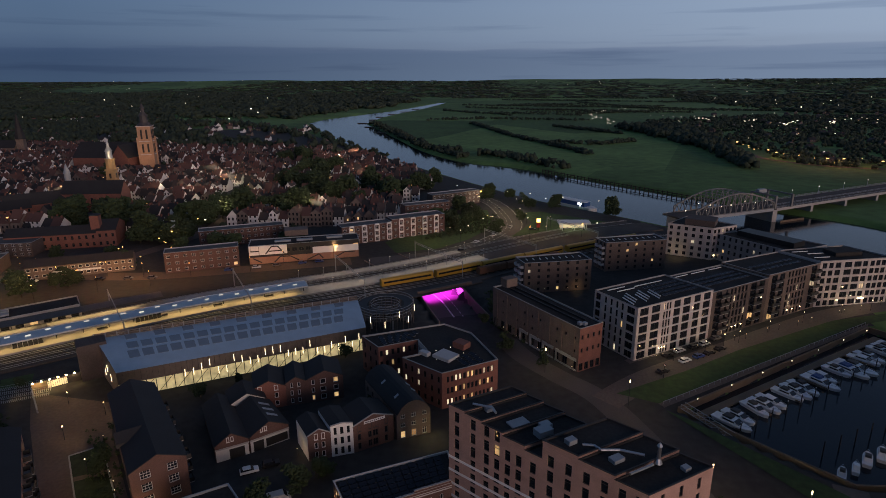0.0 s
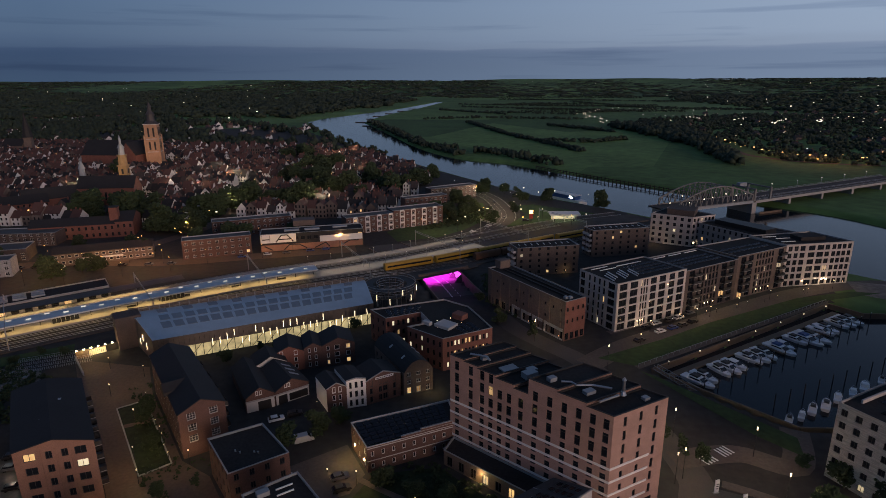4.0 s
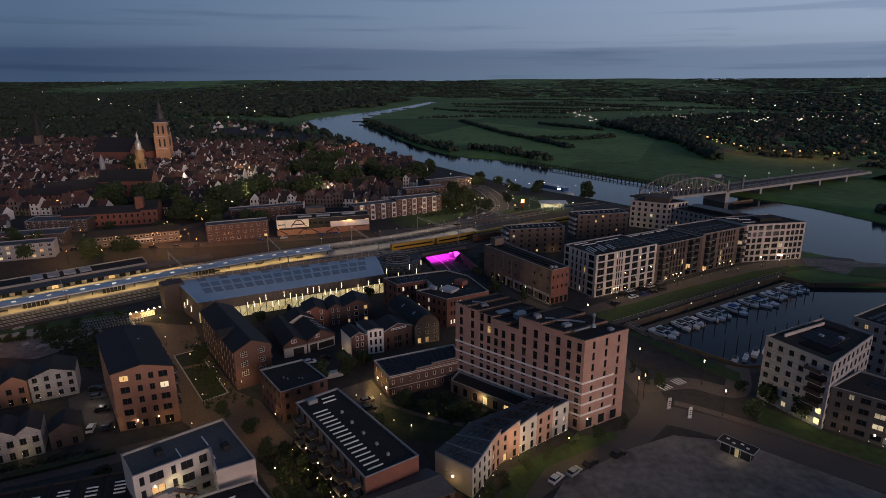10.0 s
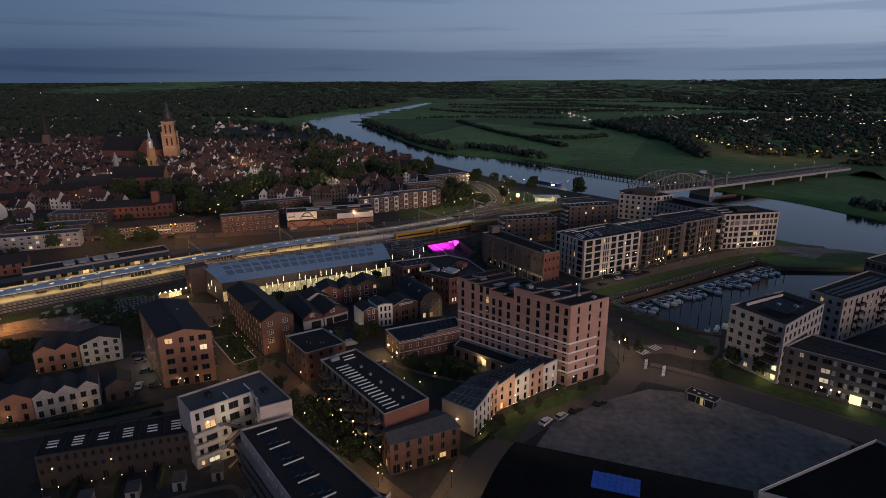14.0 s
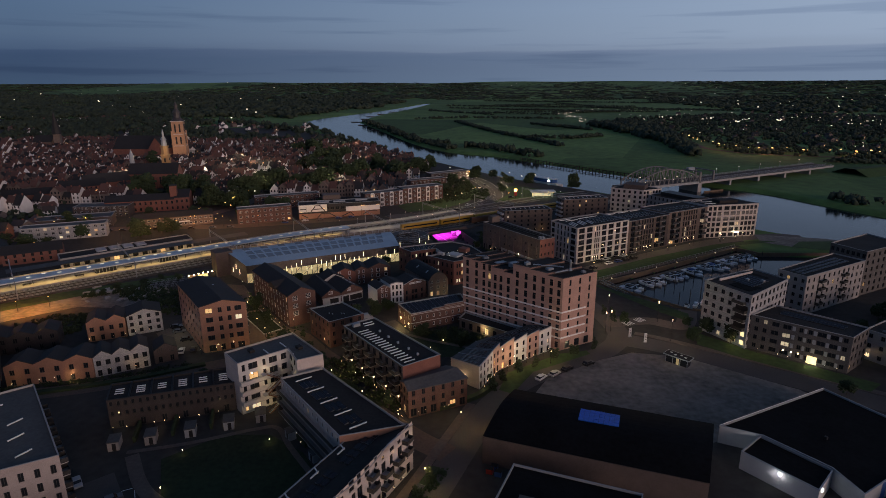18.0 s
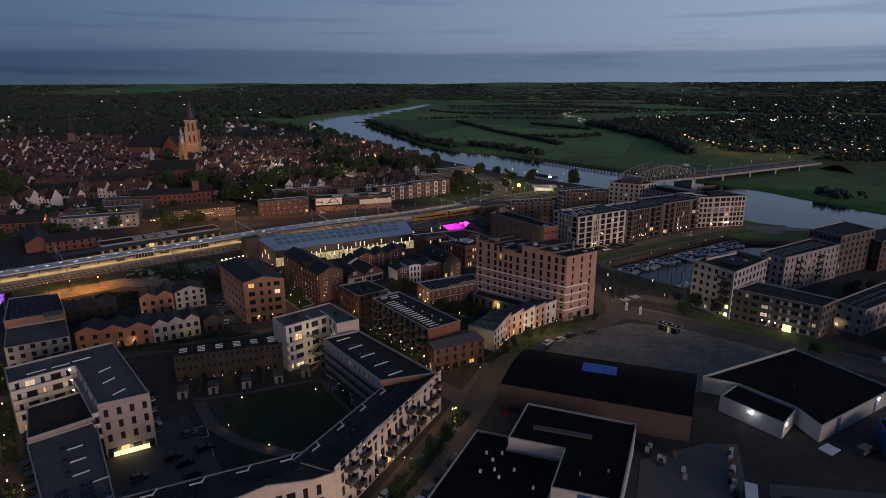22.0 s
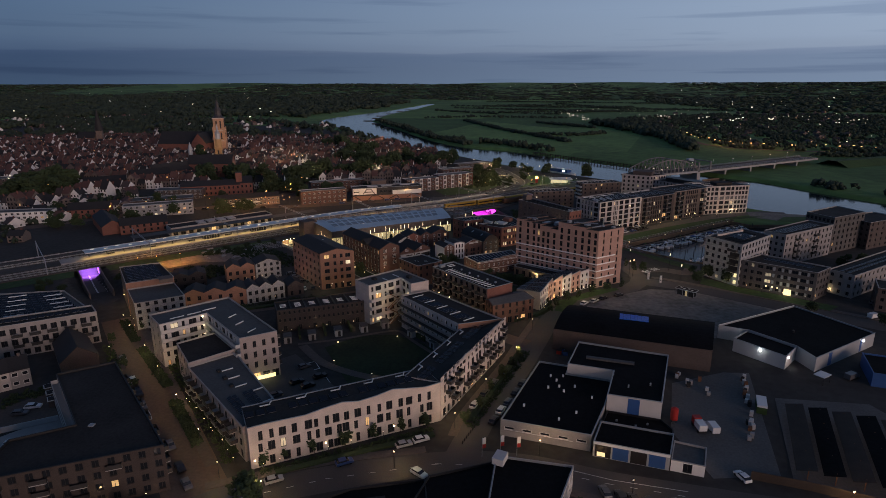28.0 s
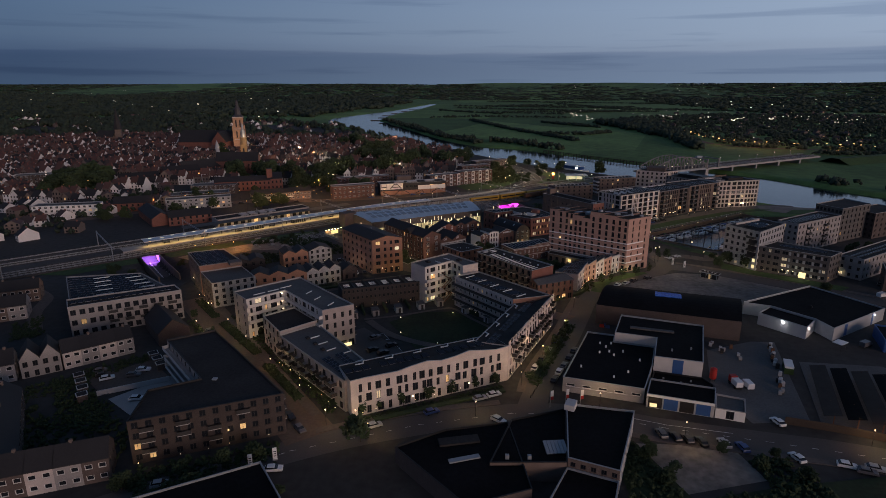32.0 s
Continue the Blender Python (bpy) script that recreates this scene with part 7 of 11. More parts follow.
part("glass_canopy", g, ("zinc",), r, "pale ribbed glass canopy", pose(bil(lq, 0.84, 0.25).x, bil(lq, 0.84, 0.25).y, 5.3, 8, 0, 8))
along_roof(r, lq, 4.8, "roof_box", "zinc", [(0.2, 0.1), (0.5, 0.08)], (0.9, 0.7, 1.1))
q = [(-49.6, -72.6), (-32.0, -92.0), (-18.0, -86.0), (-22.0, -60.4), (-37.8, -64.6)]
r = block("low_hall", "low black-roofed hall with a long pale rooflight", "hall", q, 4.8, "dark_brick", None, roof="black_roof", coping="metal_dark")
lq = local(q)[2]
rbox(r, "rooflight", "zinc", -1.0, -1.0, 4.4, 7.5, 1.4, 0.35, 20, "long pale rooflight")
rbox(r, "roof_frame", "bitumen", -2.5, 6.0, 4.4, 10.0, 3.0, 0.5, 14)
q = [(-104, -95), (-86, -108), (-71.0, -92.0), (-79.7, -80.2)]
r = block("dark_hall", "dark flat-roofed hall with a blue-grey roof edge", "hall", q, 4.8, "dark_brick", None, roof="black_roof", coping="zinc")
q = [(107, -3), (122, -8), (127, 6), (112, 11)]
r = block("blue_shed", "blue metal shed with a dark roof", "shed", q, 4.4, "blue_paint", None, roof="black_roof", coping="blue_paint")

# open storage racks in the yard and low glass sheds
for k in range(6):
    x0, y0 = 76.4 + 5.3 * k, -19.4 - 1.7 * k
    a = Vector((-12.6, -32.6)).normalized()
    n = Vector((0.95, -0.31))
    p0 = Vector((x0, y0))
    r = thing("storage_shed", "long low open storage shed with a dark roof", "shed", p0.x - 6, p0.y - 15.5, 0, math.degrees(math.atan2(a.y, a.x)), group="storage sheds")
    g = Geo()
    g.face([(-16, -2.2, 2.5), (16, -2.2, 2.5), (16, 2.0, 3.5), (-16, 2.0, 3.5)])
    g.face([(-16, 2.0, 3.44), (16, 2.0, 3.44), (16, -2.2, 2.44), (-16, -2.2, 2.44)])
    part("roof", g, ("black_roof" if k % 2 else "bark",), r)
    for x in (-15, -7.5, 0, 7.5, 15):
        rbox(r, "post", "rust", x, 0.4, 0, 0.2, 0.2, 3.2)
ribbon("wooden_fence", [(52.5, -49.5), (63.5, -52.6), (100, -66)], 0.12, "bark", 0, "rusty brown board fence along the road", "fence", "", 2.2)

# ---- the older quarter to the left ----
q = [(-112.6, -76.8), (-79.8, -61.6), (-114.6, -23.6), (-126.4, -31.8), (-104.6, -55.2), (-115.6, -62.0)]
r = block("courtyard_building", "large brown brick apartment block with a dark flat roof", "building", q, 11.8, "coal_brick",
          {0: dict(floors=4, bays=12, win=(1.5, 1.7), sill=0.8, storey=2.9, lit=0.1, style="two"), 1: dict(floors=4, bays=15, win=(1.4, 1.6), storey=2.9, lit=0.05), 2: dict(floors=4, bays=4), 3: dict(floors=4, bays=8, win=(1.4, 1.6), wall="grey_brick")}, roof="bitumen", coping="metal_dark")
lq = local(q)[2]
balconies(r, lq[0], lq[1], [(4, 2.9 * f) for f in (1, 2, 3)] + [(12, 5.8), (12, 8.7), (19, 5.8), (19, 2.9), (26, 8.7)], 3.2, 0.9)
balconies(r, lq[1], lq[2], [(4 + 8 * k, 2.9 * f) for k in range(6) for f in (1, 2, 3)], 3.4, 1.4)
gallery(r, lq[3], lq[4], (3.0, 6.0, 9.0), 1.6, "solid")
rbox(r, "skylight", "zinc", 8.0, -3.0, 11.4, 1.2, 1.2, 0.3)
q = [(-137, -48), (-118.5, -61), (-106, -54), (-125.8, -33)]
sheet("garden_court", [(-151, -37), (-138, -23), (-126, -34), (-140, -46)], "clinker", 0.06, "red brick-paved parking court between gardens", "pavement")
gw = thing("garden_wall", "pale rendered garden wall", "wall", 0, 0, 0)
g = Geo()
g.bar((-141.5, -46.2, 0.8), (-124.8, -36.0, 0.8), 0.3, h=1.6)
part("wall", g, ("plaster",), gw)
for x, y in ((-146.5, -45), (-149.6, -41.2), (-152.6, -37.6), (-131.4, -28.6), (-134.4, -25.2), (-137.6, -21.8), (-144, -49)):
    s_ = thing("garden_shed", "small dark garden shed with a pale-edged flat roof", "shed", x, y, 0, 40, group="garden sheds")
    rbox(s_, "body", "dark_brick", 0, 0, 0, 2.6, 2.6, 2.2)
    rbox(s_, "roof_edge", "plaster", 0, 0, 2.2, 3.0, 3.0, 0.14)
    rbox(s_, "roof", "bitumen", 0, 0, 2.34, 2.5, 2.5, 0.04)
ribbon("garden_path", smooth_line([(-226, 40), (-213, 30), (-206, 14), (-194, -2)]), 5, "paving", 0.08, "pale paved path beside the solar flats", "path")
sheet("parking_deck", q, "concrete", 0.05, "grey paved parking court behind the flats", "pavement")

q = [(-176, -7), (-144.3, 13.0), (-150.0, 19.0), (-181.5, 0.5)]
r = block("solar_flats", "grey brick flats with balconies and solar panels", "building", q, 11.6, "grey_brick",
          {0: dict(floors=3, bays=13, win=(1.8, 2.0), sill=0.4, lit=0.12), 1: dict(floors=3, bays=2), 2: dict(floors=3, bays=10), 3: dict(floors=3, bays=2)})
lq = local(q)[2]
balconies(r, lq[0], lq[1], [(14 + 5 * k, 3.6 * f) for k in range(5) for f in (1, 2)], 3.0, 1.3)
q2 = [(-181, 1), (-150.5, 19.5), (-176, 40), (-205, 33)]
r = block("parking_house", "low block covered with tilted solar panels", "building", q2, 9.0, "grey_brick", {"all": dict(floors=2, bays=10, win=(2.0, 1.2))}, roof="bitumen_light")
lq2 = local(q2)[2]
solars(r, lq2, 8.7, [(0.06 + 0.075 * i, 0.08 + 0.083 * j) for i in range(12) for j in range(11)], 2.3, 1.4, 14)
conduits(r, lq2, 9.6, [(0.35 + 0.02 * j, 0.16 + 0.16 * j) for j in range(5)] + [(0.8, 0.25 + 0.16 * j) for j in range(4)], 6.0)
solars(bpy.data.objects["solar_flats"], lq, 11.3, [(0.05 + 0.066 * i, 0.5) for i in range(14)], 1.9, 1.4, 14)

q = [(-137, 23.5), (-122.8, 33.3), (-134.5, 47.5), (-148.6, 38.4)]
r = block("grey_flats", "grey-white brick flats with dark upper part", "building", q, 10.6, "whitewash", {0: dict(floors=4, bays=6, win=(1.3, 1.5), storey=2.65, lit=0.06), 1: dict(floors=4, bays=6, win=(1.3, 1.5), storey=2.65), 3: dict(floors=4, bays=6, storey=2.65, wall="brown_brick")}, roof="bitumen_light")
balconies(r, *local(q)[2][0:2], [(8.5, 2.65), (8.5, 5.3), (13.5, 5.3)], 3.6, 1.2)
q = [(-148.8, 38.2), (-134.3, 47.7), (-149.8, 65.6), (-163.8, 58.6)]
r = block("grey_flats", "brown brick flats with a solar roof", "building", q, 13.0, "brown_brick", {0: dict(wall="orange_brick"), 3: dict(floors=4, bays=8, win=(1.3, 1.5), lit=0.1), 1: dict(floors=4, bays=8)})
lq = local(q)[2]
solars(r, lq, 12.6, [(0.15 + 0.15 * i, 0.12 + 0.09 * j) for i in range(5) for j in range(10)], 2.2, 1.2)
along_roof(r, lq, 12.6, "roof_house", "brown_brick", [(0.8, -0.12)], (5.0, 5.0, 1.4))

WHITE_ROW = {0: dict(floors=2, bays=2, win=(1.6, 1.3), storey=2.8, style="white", lit=0.06), "all": dict(floors=2, bays=2, win=(1.3, 1.2), storey=2.8)}


def cross_row(p, q, n, depth, eave, ridge, wall, roof, group, label, spec=WHITE_ROW):
    e = (Vector(q) - Vector(p)).normalized()
    nn = Vector((-e.y, e.x)) * depth
    for k in range(n):
        f0, f1 = Vector(p).lerp(Vector(q), k / n), Vector(p).lerp(Vector(q), (k + 1) / n)
        h_ = gabled("terraced_house", label, "house", [tuple(f0), tuple(f1), tuple(f1 + nn), tuple(f0 + nn)], eave, ridge, wall[k % len(wall)], roof, spec, along=False, over=0.08, group=group)
        if k % 2:
            rbox(h_, "chimney", "brown_brick", 0.5, 0.3, ridge - 0.5, 0.6, 0.6, 1.3)


cross_row((-191, -51), (-172, -38.6), 4, 9, 5.6, 9.2, ["grey_brick"], "slate_tile", "white terrace", "white terraced house with a steep dark roof")
house_row((-171, -37.8), (-162.4, -31.4), 2, 9, ["grey_brick"], 6.0, 9.8, "white terrace", label="rendered house with a steep dark gable")
cross_row((-162, -31.0), (-146.5, -17.5), 4, 8, 5.6, 8.8, ["white_brick", "grey_brick"], "slate_tile", "white terrace", "pale terraced house with a steep dark roof")
cross_row((-135, -84), (-159, -52), 6, 9, 5.4, 9.4, ["dark_brick"], "slate_tile", "dark terrace", "dark terraced house with a steep roof and skylights")
cross_row((-140, -93.5), (-114.5, -82.4), 5, 8, 5.8, 9.2, ["grey_brick", "dark_brick", "white_brick"], "slate_tile", "front terrace", "grey-white terraced house with a dark roof and dormer")
gabled("barn", "dark brick barn with steep black roofs", "building", [(-141, -12), (-133.5, -4.5), (-147, 9.5), (-154, 2.5)], 4.2, 8.4, "dark_brick", "slate_tile")
cross_row((-232, -6), (-205, 9), 5, 9, 5.6, 8.8, ["grey_brick", "brown_brick"], "slate_tile", "far terrace", "pale terraced house with a dark roof")
cross_row((-233, 18), (-214, 28), 4, 9, 5.6, 8.8, ["brown_brick"], "slate_tile", "far terrace", "brown terraced house with a dark roof")


# ---- railway ----
RAIL = smooth_line([(-760, -400), (-500, -150), (-330, 4), (-241.8, 84), (-153, 164.8), (-99.9, 210.5), (-49.5, 243.2), (-21, 264.0), (34, 312), (68, 339), (98, 356), (122, 368), (183, 396.5), (260, 432.4), (328, 464), (440, 516)], 8)
_rp = [Vector(p) for p in RAIL]
_acc = [0.0]
for _a, _b in zip(_rp, _rp[1:]):
    _acc.append(_acc[-1] + (_b - _a).length)
_zero = min(range(len(_rp)), key=lambda i: (_rp[i] - Vector((-153, 164.8))).length)
_s0 = _acc[_zero]


def rail(s, off=0.0):
    """A point beside the railway: s metres along it from the platforms, off metres to its far side."""
    s = s + _s0
    k = max(0, min(len(_acc) - 2, next((i for i in range(len(_acc) - 1) if _acc[i + 1] >= s), len(_acc) - 2)))
    d = (_rp[k + 1] - _rp[k]).normalized()
    return _rp[k].lerp(_rp[k + 1], (s - _acc[k]) / (_acc[k + 1] - _acc[k])) + Vector((-d.y, d.x)) * off


def rail_dir(s):
    d = rail(s + 1) - rail(s - 1)
    return math.degrees(math.atan2(d.y, d.x))


def rail_ribbon(name, s0, s1, off, width, material, z, label, category, kind="structure", thick=0.0, step=8):
    n = max(1, int((s1 - s0) / step))
    return ribbon(name, [tuple(rail(s0 + (s1 - s0) * k / n, off)) for k in range(n + 1)], width, material, z, label, category, kind, thick)


rail_ribbon("ballast_bed", -560, 318, 0, 38, "ballast", 0.0, "wide brown ballast bed of the railway", "railway", thick=0.6, step=5)
def bend(off, s):
    """The near tracks swing away from the platform towards the bridge."""
    return off - (0.082 * max(0.0, min(s, 270) - 130) if off < -8 else 0)


rail_ribbon("ballast_bed", 150, 318, -17, 18, "ballast", 0.0, "brown ballast bed of the near tracks", "railway", thick=0.55, step=5)
for off in (-16.5, -12.5, -8.5, 5.6, 9.8, 18.0):
    t_ = thing("railway_track", "railway track with steel rails on dark sleepers", "railway track", 0, 0, 0, kind="structure")
    for g_ in (-0.72, 0.72):
        n = 90
        g = Geo()
        pts = [rail(-300 + 620 * k / n, bend(off, -300 + 620 * k / n) + g_) for k in range(n + 1)]
        for a, b in zip(pts, pts[1:]):
            g.bar((*a, 0.78), (*b, 0.78), 0.09, h=0.16)
        part("rail", g, ("steel",), t_)
    g = Geo()
    for k in range(200):
        s = -160 + 1.9 * k
        a, b = rail(s, bend(off, s) - 1.3), rail(s, bend(off, s) + 1.3)
        g.bar((*a, 0.63), (*b, 0.63), 0.26, h=0.1)
    part("sleepers", g, ("metal_dark",), t_, "dark concrete sleepers")

# island platform with its canopy
rail_ribbon("platform", -95, 200, -1.5, 9.2, "concrete", 0.5, "pale paved island platform", "platform", thick=0.75)
c = thing("platform_canopy", "long platform canopy with a pale roof and roof lights", "canopy", 0, 0, 0)
n = 40
g, g2, g3 = Geo(), Geo(), Geo()
for k in range(n):
    s0, s1 = -84 + 192 * k / n, -84 + 192 * (k + 1) / n
    a, b, m0, m1, d_, e_ = rail(s0, -5.2), rail(s1, -5.2), rail(s0, -1.4), rail(s1, -1.4), rail(s0, 2.4), rail(s1, 2.4)
    for z_, flip in ((0.0, False), (-0.22, True)):
        f1 = [(*a, 4.5 + z_), (*b, 4.5 + z_), (*m1, 5.0 + z_), (*m0, 5.0 + z_)]
        f2 = [(*m0, 5.0 + z_), (*m1, 5.0 + z_), (*e_, 4.5 + z_), (*d_, 4.5 + z_)]
        g.face(f1[::-1] if flip else f1)
        g.face(f2[::-1] if flip else f2)
    g2.bar((*a, 4.4), (*b, 4.4), 0.25, h=0.5)
    g3.bar((*d_, 4.4), (*e_, 4.4), 0.25, h=0.5)
part("roof", g, ("hall_glass_roof",), c)
part("fascia", g2, ("white_paint",), c, "pale canopy edge")
part("fascia", g3, ("white_paint",), c, "pale canopy edge")
lightbox = Geo()
lightbox.box(-0.8, -0.4, 0, 0.8, 0.4, 0.2)
lightbox = lightbox.mesh("roof_light", ("roof_light",))
for k in range(32):
    s = -80 + 5.9 * k
    p = rail(s, -2.6 if k % 2 else -0.4)
    part("roof_light", lightbox, (), c, "glowing roof light", pose(p.x, p.y, 4.95, 0, 0, rail_dir(s)))
for k in range(24):
    s = -82 + 8.2 * k
    p = rail(s, -1.4)
    rbox(c, "post", "metal_dark", p.x, p.y, 1.25, 0.25, 0.25, 3.6, rail_dir(s))
for k in range(9):
    s = -72 + 20.5 * k
    p = rail(s, -2.6)
    b_ = thing("platform_bench", "dark platform bench under the canopy", "bench", p.x, p.y, 1.25, rail_dir(s), group="platform benches")
    rbox(b_, "seat", "metal_dark", 0, 0, 0.4, 3.4, 0.5, 0.08)
    rbox(b_, "backrest", "metal_dark", 0, 0.22, 0.48, 3.4, 0.06, 0.5)
    for x in (-1.4, 1.4):
        rbox(b_, "leg", "metal_dark", x, 0, 0, 0.08, 0.45, 0.4)
for s in (-20, 8, 46):
    p = rail(s, -1.4)
    w_ = thing("waiting_room", "glazed platform waiting room with a dark flat roof", "shelter", p.x, p.y, 1.25, rail_dir(s))
    rbox(w_, "glass_box", "glass", 0, 0, 0, 9, 2.6, 2.5)
    for k_ in range(7):
        rbox(w_, "mullion", "zinc", -4.4 + 8.8 * k_ / 6, -1.34, 0, 0.12, 0.06, 2.5)
    rbox(w_, "roof", "metal_dark", 0, 0, 2.5, 9.4, 3.0, 0.15)
for k in range(7):
    s0 = -72 + 27 * k
    p = rail(s0, -3.2)
    L_ = new("canopy_lamp", bpy.data.lights.new("canopy_lamp", "AREA"))
    L_.data.shape, L_.data.size, L_.data.size_y = "RECTANGLE", 25, 3.4
    L_.data.energy, L_.data.color = 950, (1.0, 0.62, 0.20)
    L_.matrix_basis = pose(p.x, p.y, 4.2, 0, 0, rail_dir(s0))
# side platform and the low station building
rail_ribbon("platform", -60, 196, 14.2, 5.0, "concrete", 0.5, "pale side platform at the station building", "platform", thick=0.75)
q = [tuple(rail(-36, 19.5)), tuple(rail(26, 19.5)), tuple(rail(26, 31)), tuple(rail(-36, 31))]
r = block("station_building", "low station building with a dark roof and roof boxes", "building", q, 5.4, "grey_brick", {0: dict(floors=1, bays=14, win=(2.6, 2.6), sill=0.6, lit=0.9, cool=0.1)}, coping="concrete")
lq = local(q)[2]
along_roof(r, lq, 5.0, "roof_box", "zinc", [(0.3 + 0.1 * i, 0.35 + 0.22 * j) for i in range(4) for j in range(3)], (4.6, 1.8, 0.7))
g = Geo()
for k in range(16):
    s0, s1 = -58 + 112 * k / 16, -58 + 112 * (k + 1) / 16
    a, b, d_, e_ = rail(s0, 12.6), rail(s1, 12.6), rail(s0, 19.0), rail(s1, 19.0)
    g.face([(*a, 4.4), (*b, 4.4), (*e_, 4.6), (*d_, 4.6)])
    g.face([(*d_, 4.4), (*e_, 4.4), (*b, 4.2), (*a, 4.2)])
c = thing("platform_canopy", "grey canopy over the side platform", "canopy", 0, 0, 0)
part("roof", g, ("bitumen_light",), c)
for k in range(10):
    p = rail(-54 + 11.5 * k, 18.4)
    rbox(c, "post", "metal_dark", p.x, p.y, 1.25, 0.2, 0.2, 3.2)
for s0 in (-40, -5, 30):
    p = rail(s0, 15.0)
    L_ = new("canopy_lamp", bpy.data.lights.new("canopy_lamp", "AREA"))
    L_.data.shape, L_.data.size, L_.data.size_y = "RECTANGLE", 30, 2.5
    L_.data.energy, L_.data.color = 900, (1.0, 0.66, 0.26)
    L_.matrix_basis = pose(p.x, p.y, 4.0, 0, 0, rail_dir(s0))
for k in range(9):
    s = 108 + 11.5 * k
    for off_ in (-1.5, 14.2):
        p = rail(s, off_)
        l_ = thing("platform_lamp", "slim platform lamp with a warm head", "lamp", p.x, p.y, 1.25, rail_dir(s), group="platform lamps")
        rbox(l_, "pole", "zinc", 0, 0, 0, 0.12, 0.12, 4.2)
        rbox(l_, "lamp_head", "far_lamp", 0, 0, 4.2, 0.4, 0.2, 0.1)
for s0 in (125, 158, 188):
    for off_, e_ in ((-1.5, 420), (14.2, 260)):
        p = rail(s0, off_)
        L_ = new("platform_lamp_light", bpy.data.lights.new("platform_lamp_light", "AREA"))
        L_.data.shape, L_.data.size, L_.data.size_y = "RECTANGLE", 30, 1.0
        L_.data.energy, L_.data.color = e_, (1.0, 0.72, 0.42)
        L_.matrix_basis = pose(p.x, p.y, 5.3, 0, 0, rail_dir(s0))
# overhead line gantries
for k in range(12):
    s = -240 + 46 * k
    a, b = rail(s, -18.6), rail(s, 22)
    gt = thing("catenary_gantry", "grey steel overhead line gantry across the tracks", "gantry", 0, 0, 0, group="catenary gantries")
    for p in (a, b):
        g = Geo()
        g.bar((*p, 0.3), (*p, 8.6), 0.32)
        part("mast", g, ("zinc",), gt)
    g = Geo()
    g.bar((*a, 8.2), (*b, 8.2), 0.16)
    g.bar((*a, 7.4), (*b, 7.4), 0.16)
    for j in range(14):
        p, q_ = a.lerp(b, j / 14), a.lerp(b, (j + 1) / 14)
        g.bar((*p, 7.4 if j % 2 else 8.2), (*q_, 8.2 if j % 2 else 7.4), 0.09)
    part("beam", g, ("zinc",), gt)


# a yellow train and red goods wagons
def coach(s, off, length, body, stripe, label, name="train_coach", cat_="train"):
    p = rail(s, bend(off, s))
    t_ = thing(name, label, cat_, p.x, p.y, 0.86, rail_dir(s) - 3, group="train")
    g = Geo()
    w, h = 1.4, 3.7
    prof = [(-w, 0.5), (w, 0.5), (w, 2.9), (w * 0.8, 3.5), (w * 0.35, h), (-w * 0.35, h), (-w * 0.8, 3.5), (-w, 2.9)]
    L2 = length / 2
    for i in range(8):
        a, b = prof[i], prof[(i + 1) % 8]
        g.face([(-L2, a[0], a[1]), (L2, a[0], a[1]), (L2, b[0], b[1]), (-L2, b[0], b[1])][::-1])
    g.face([(-L2, y, z) for y, z in prof][::-1])
    g.face([(L2, y, z) for y, z in prof])
    part("body", g, (body,), t_)
    for sd in (-1, 1):
        g = Geo()
        g.box(-L2 + 1, min(sd * 1.42, sd * 1.38), 1.7, L2 - 1, max(sd * 1.42, sd * 1.38), 2.5, 0, True)
        part("window_band", g, (stripe,), t_, "dark window band")
    for x in (-L2 + 3, L2 - 3):
        rbox(t_, "bogie", "metal_dark", x, 0, 0, 3.0, 2.2, 0.6)


for k in range(4):
    coach(150 + 25.4 * k, -9.8, 25, "yellow_train", "glass", "yellow and blue passenger train coach on the track")
for k in range(3):
    coach(189 + 16.2 * k, -16.4, 15.6, "rust", "rust", "rust-red goods wagon on the track", "goods_wagon", "wagon")
for k in range(2):
    coach(254 + 25.4 * k, -9.8, 25, "yellow_train", "glass", "yellow and blue passenger train coach on the track")


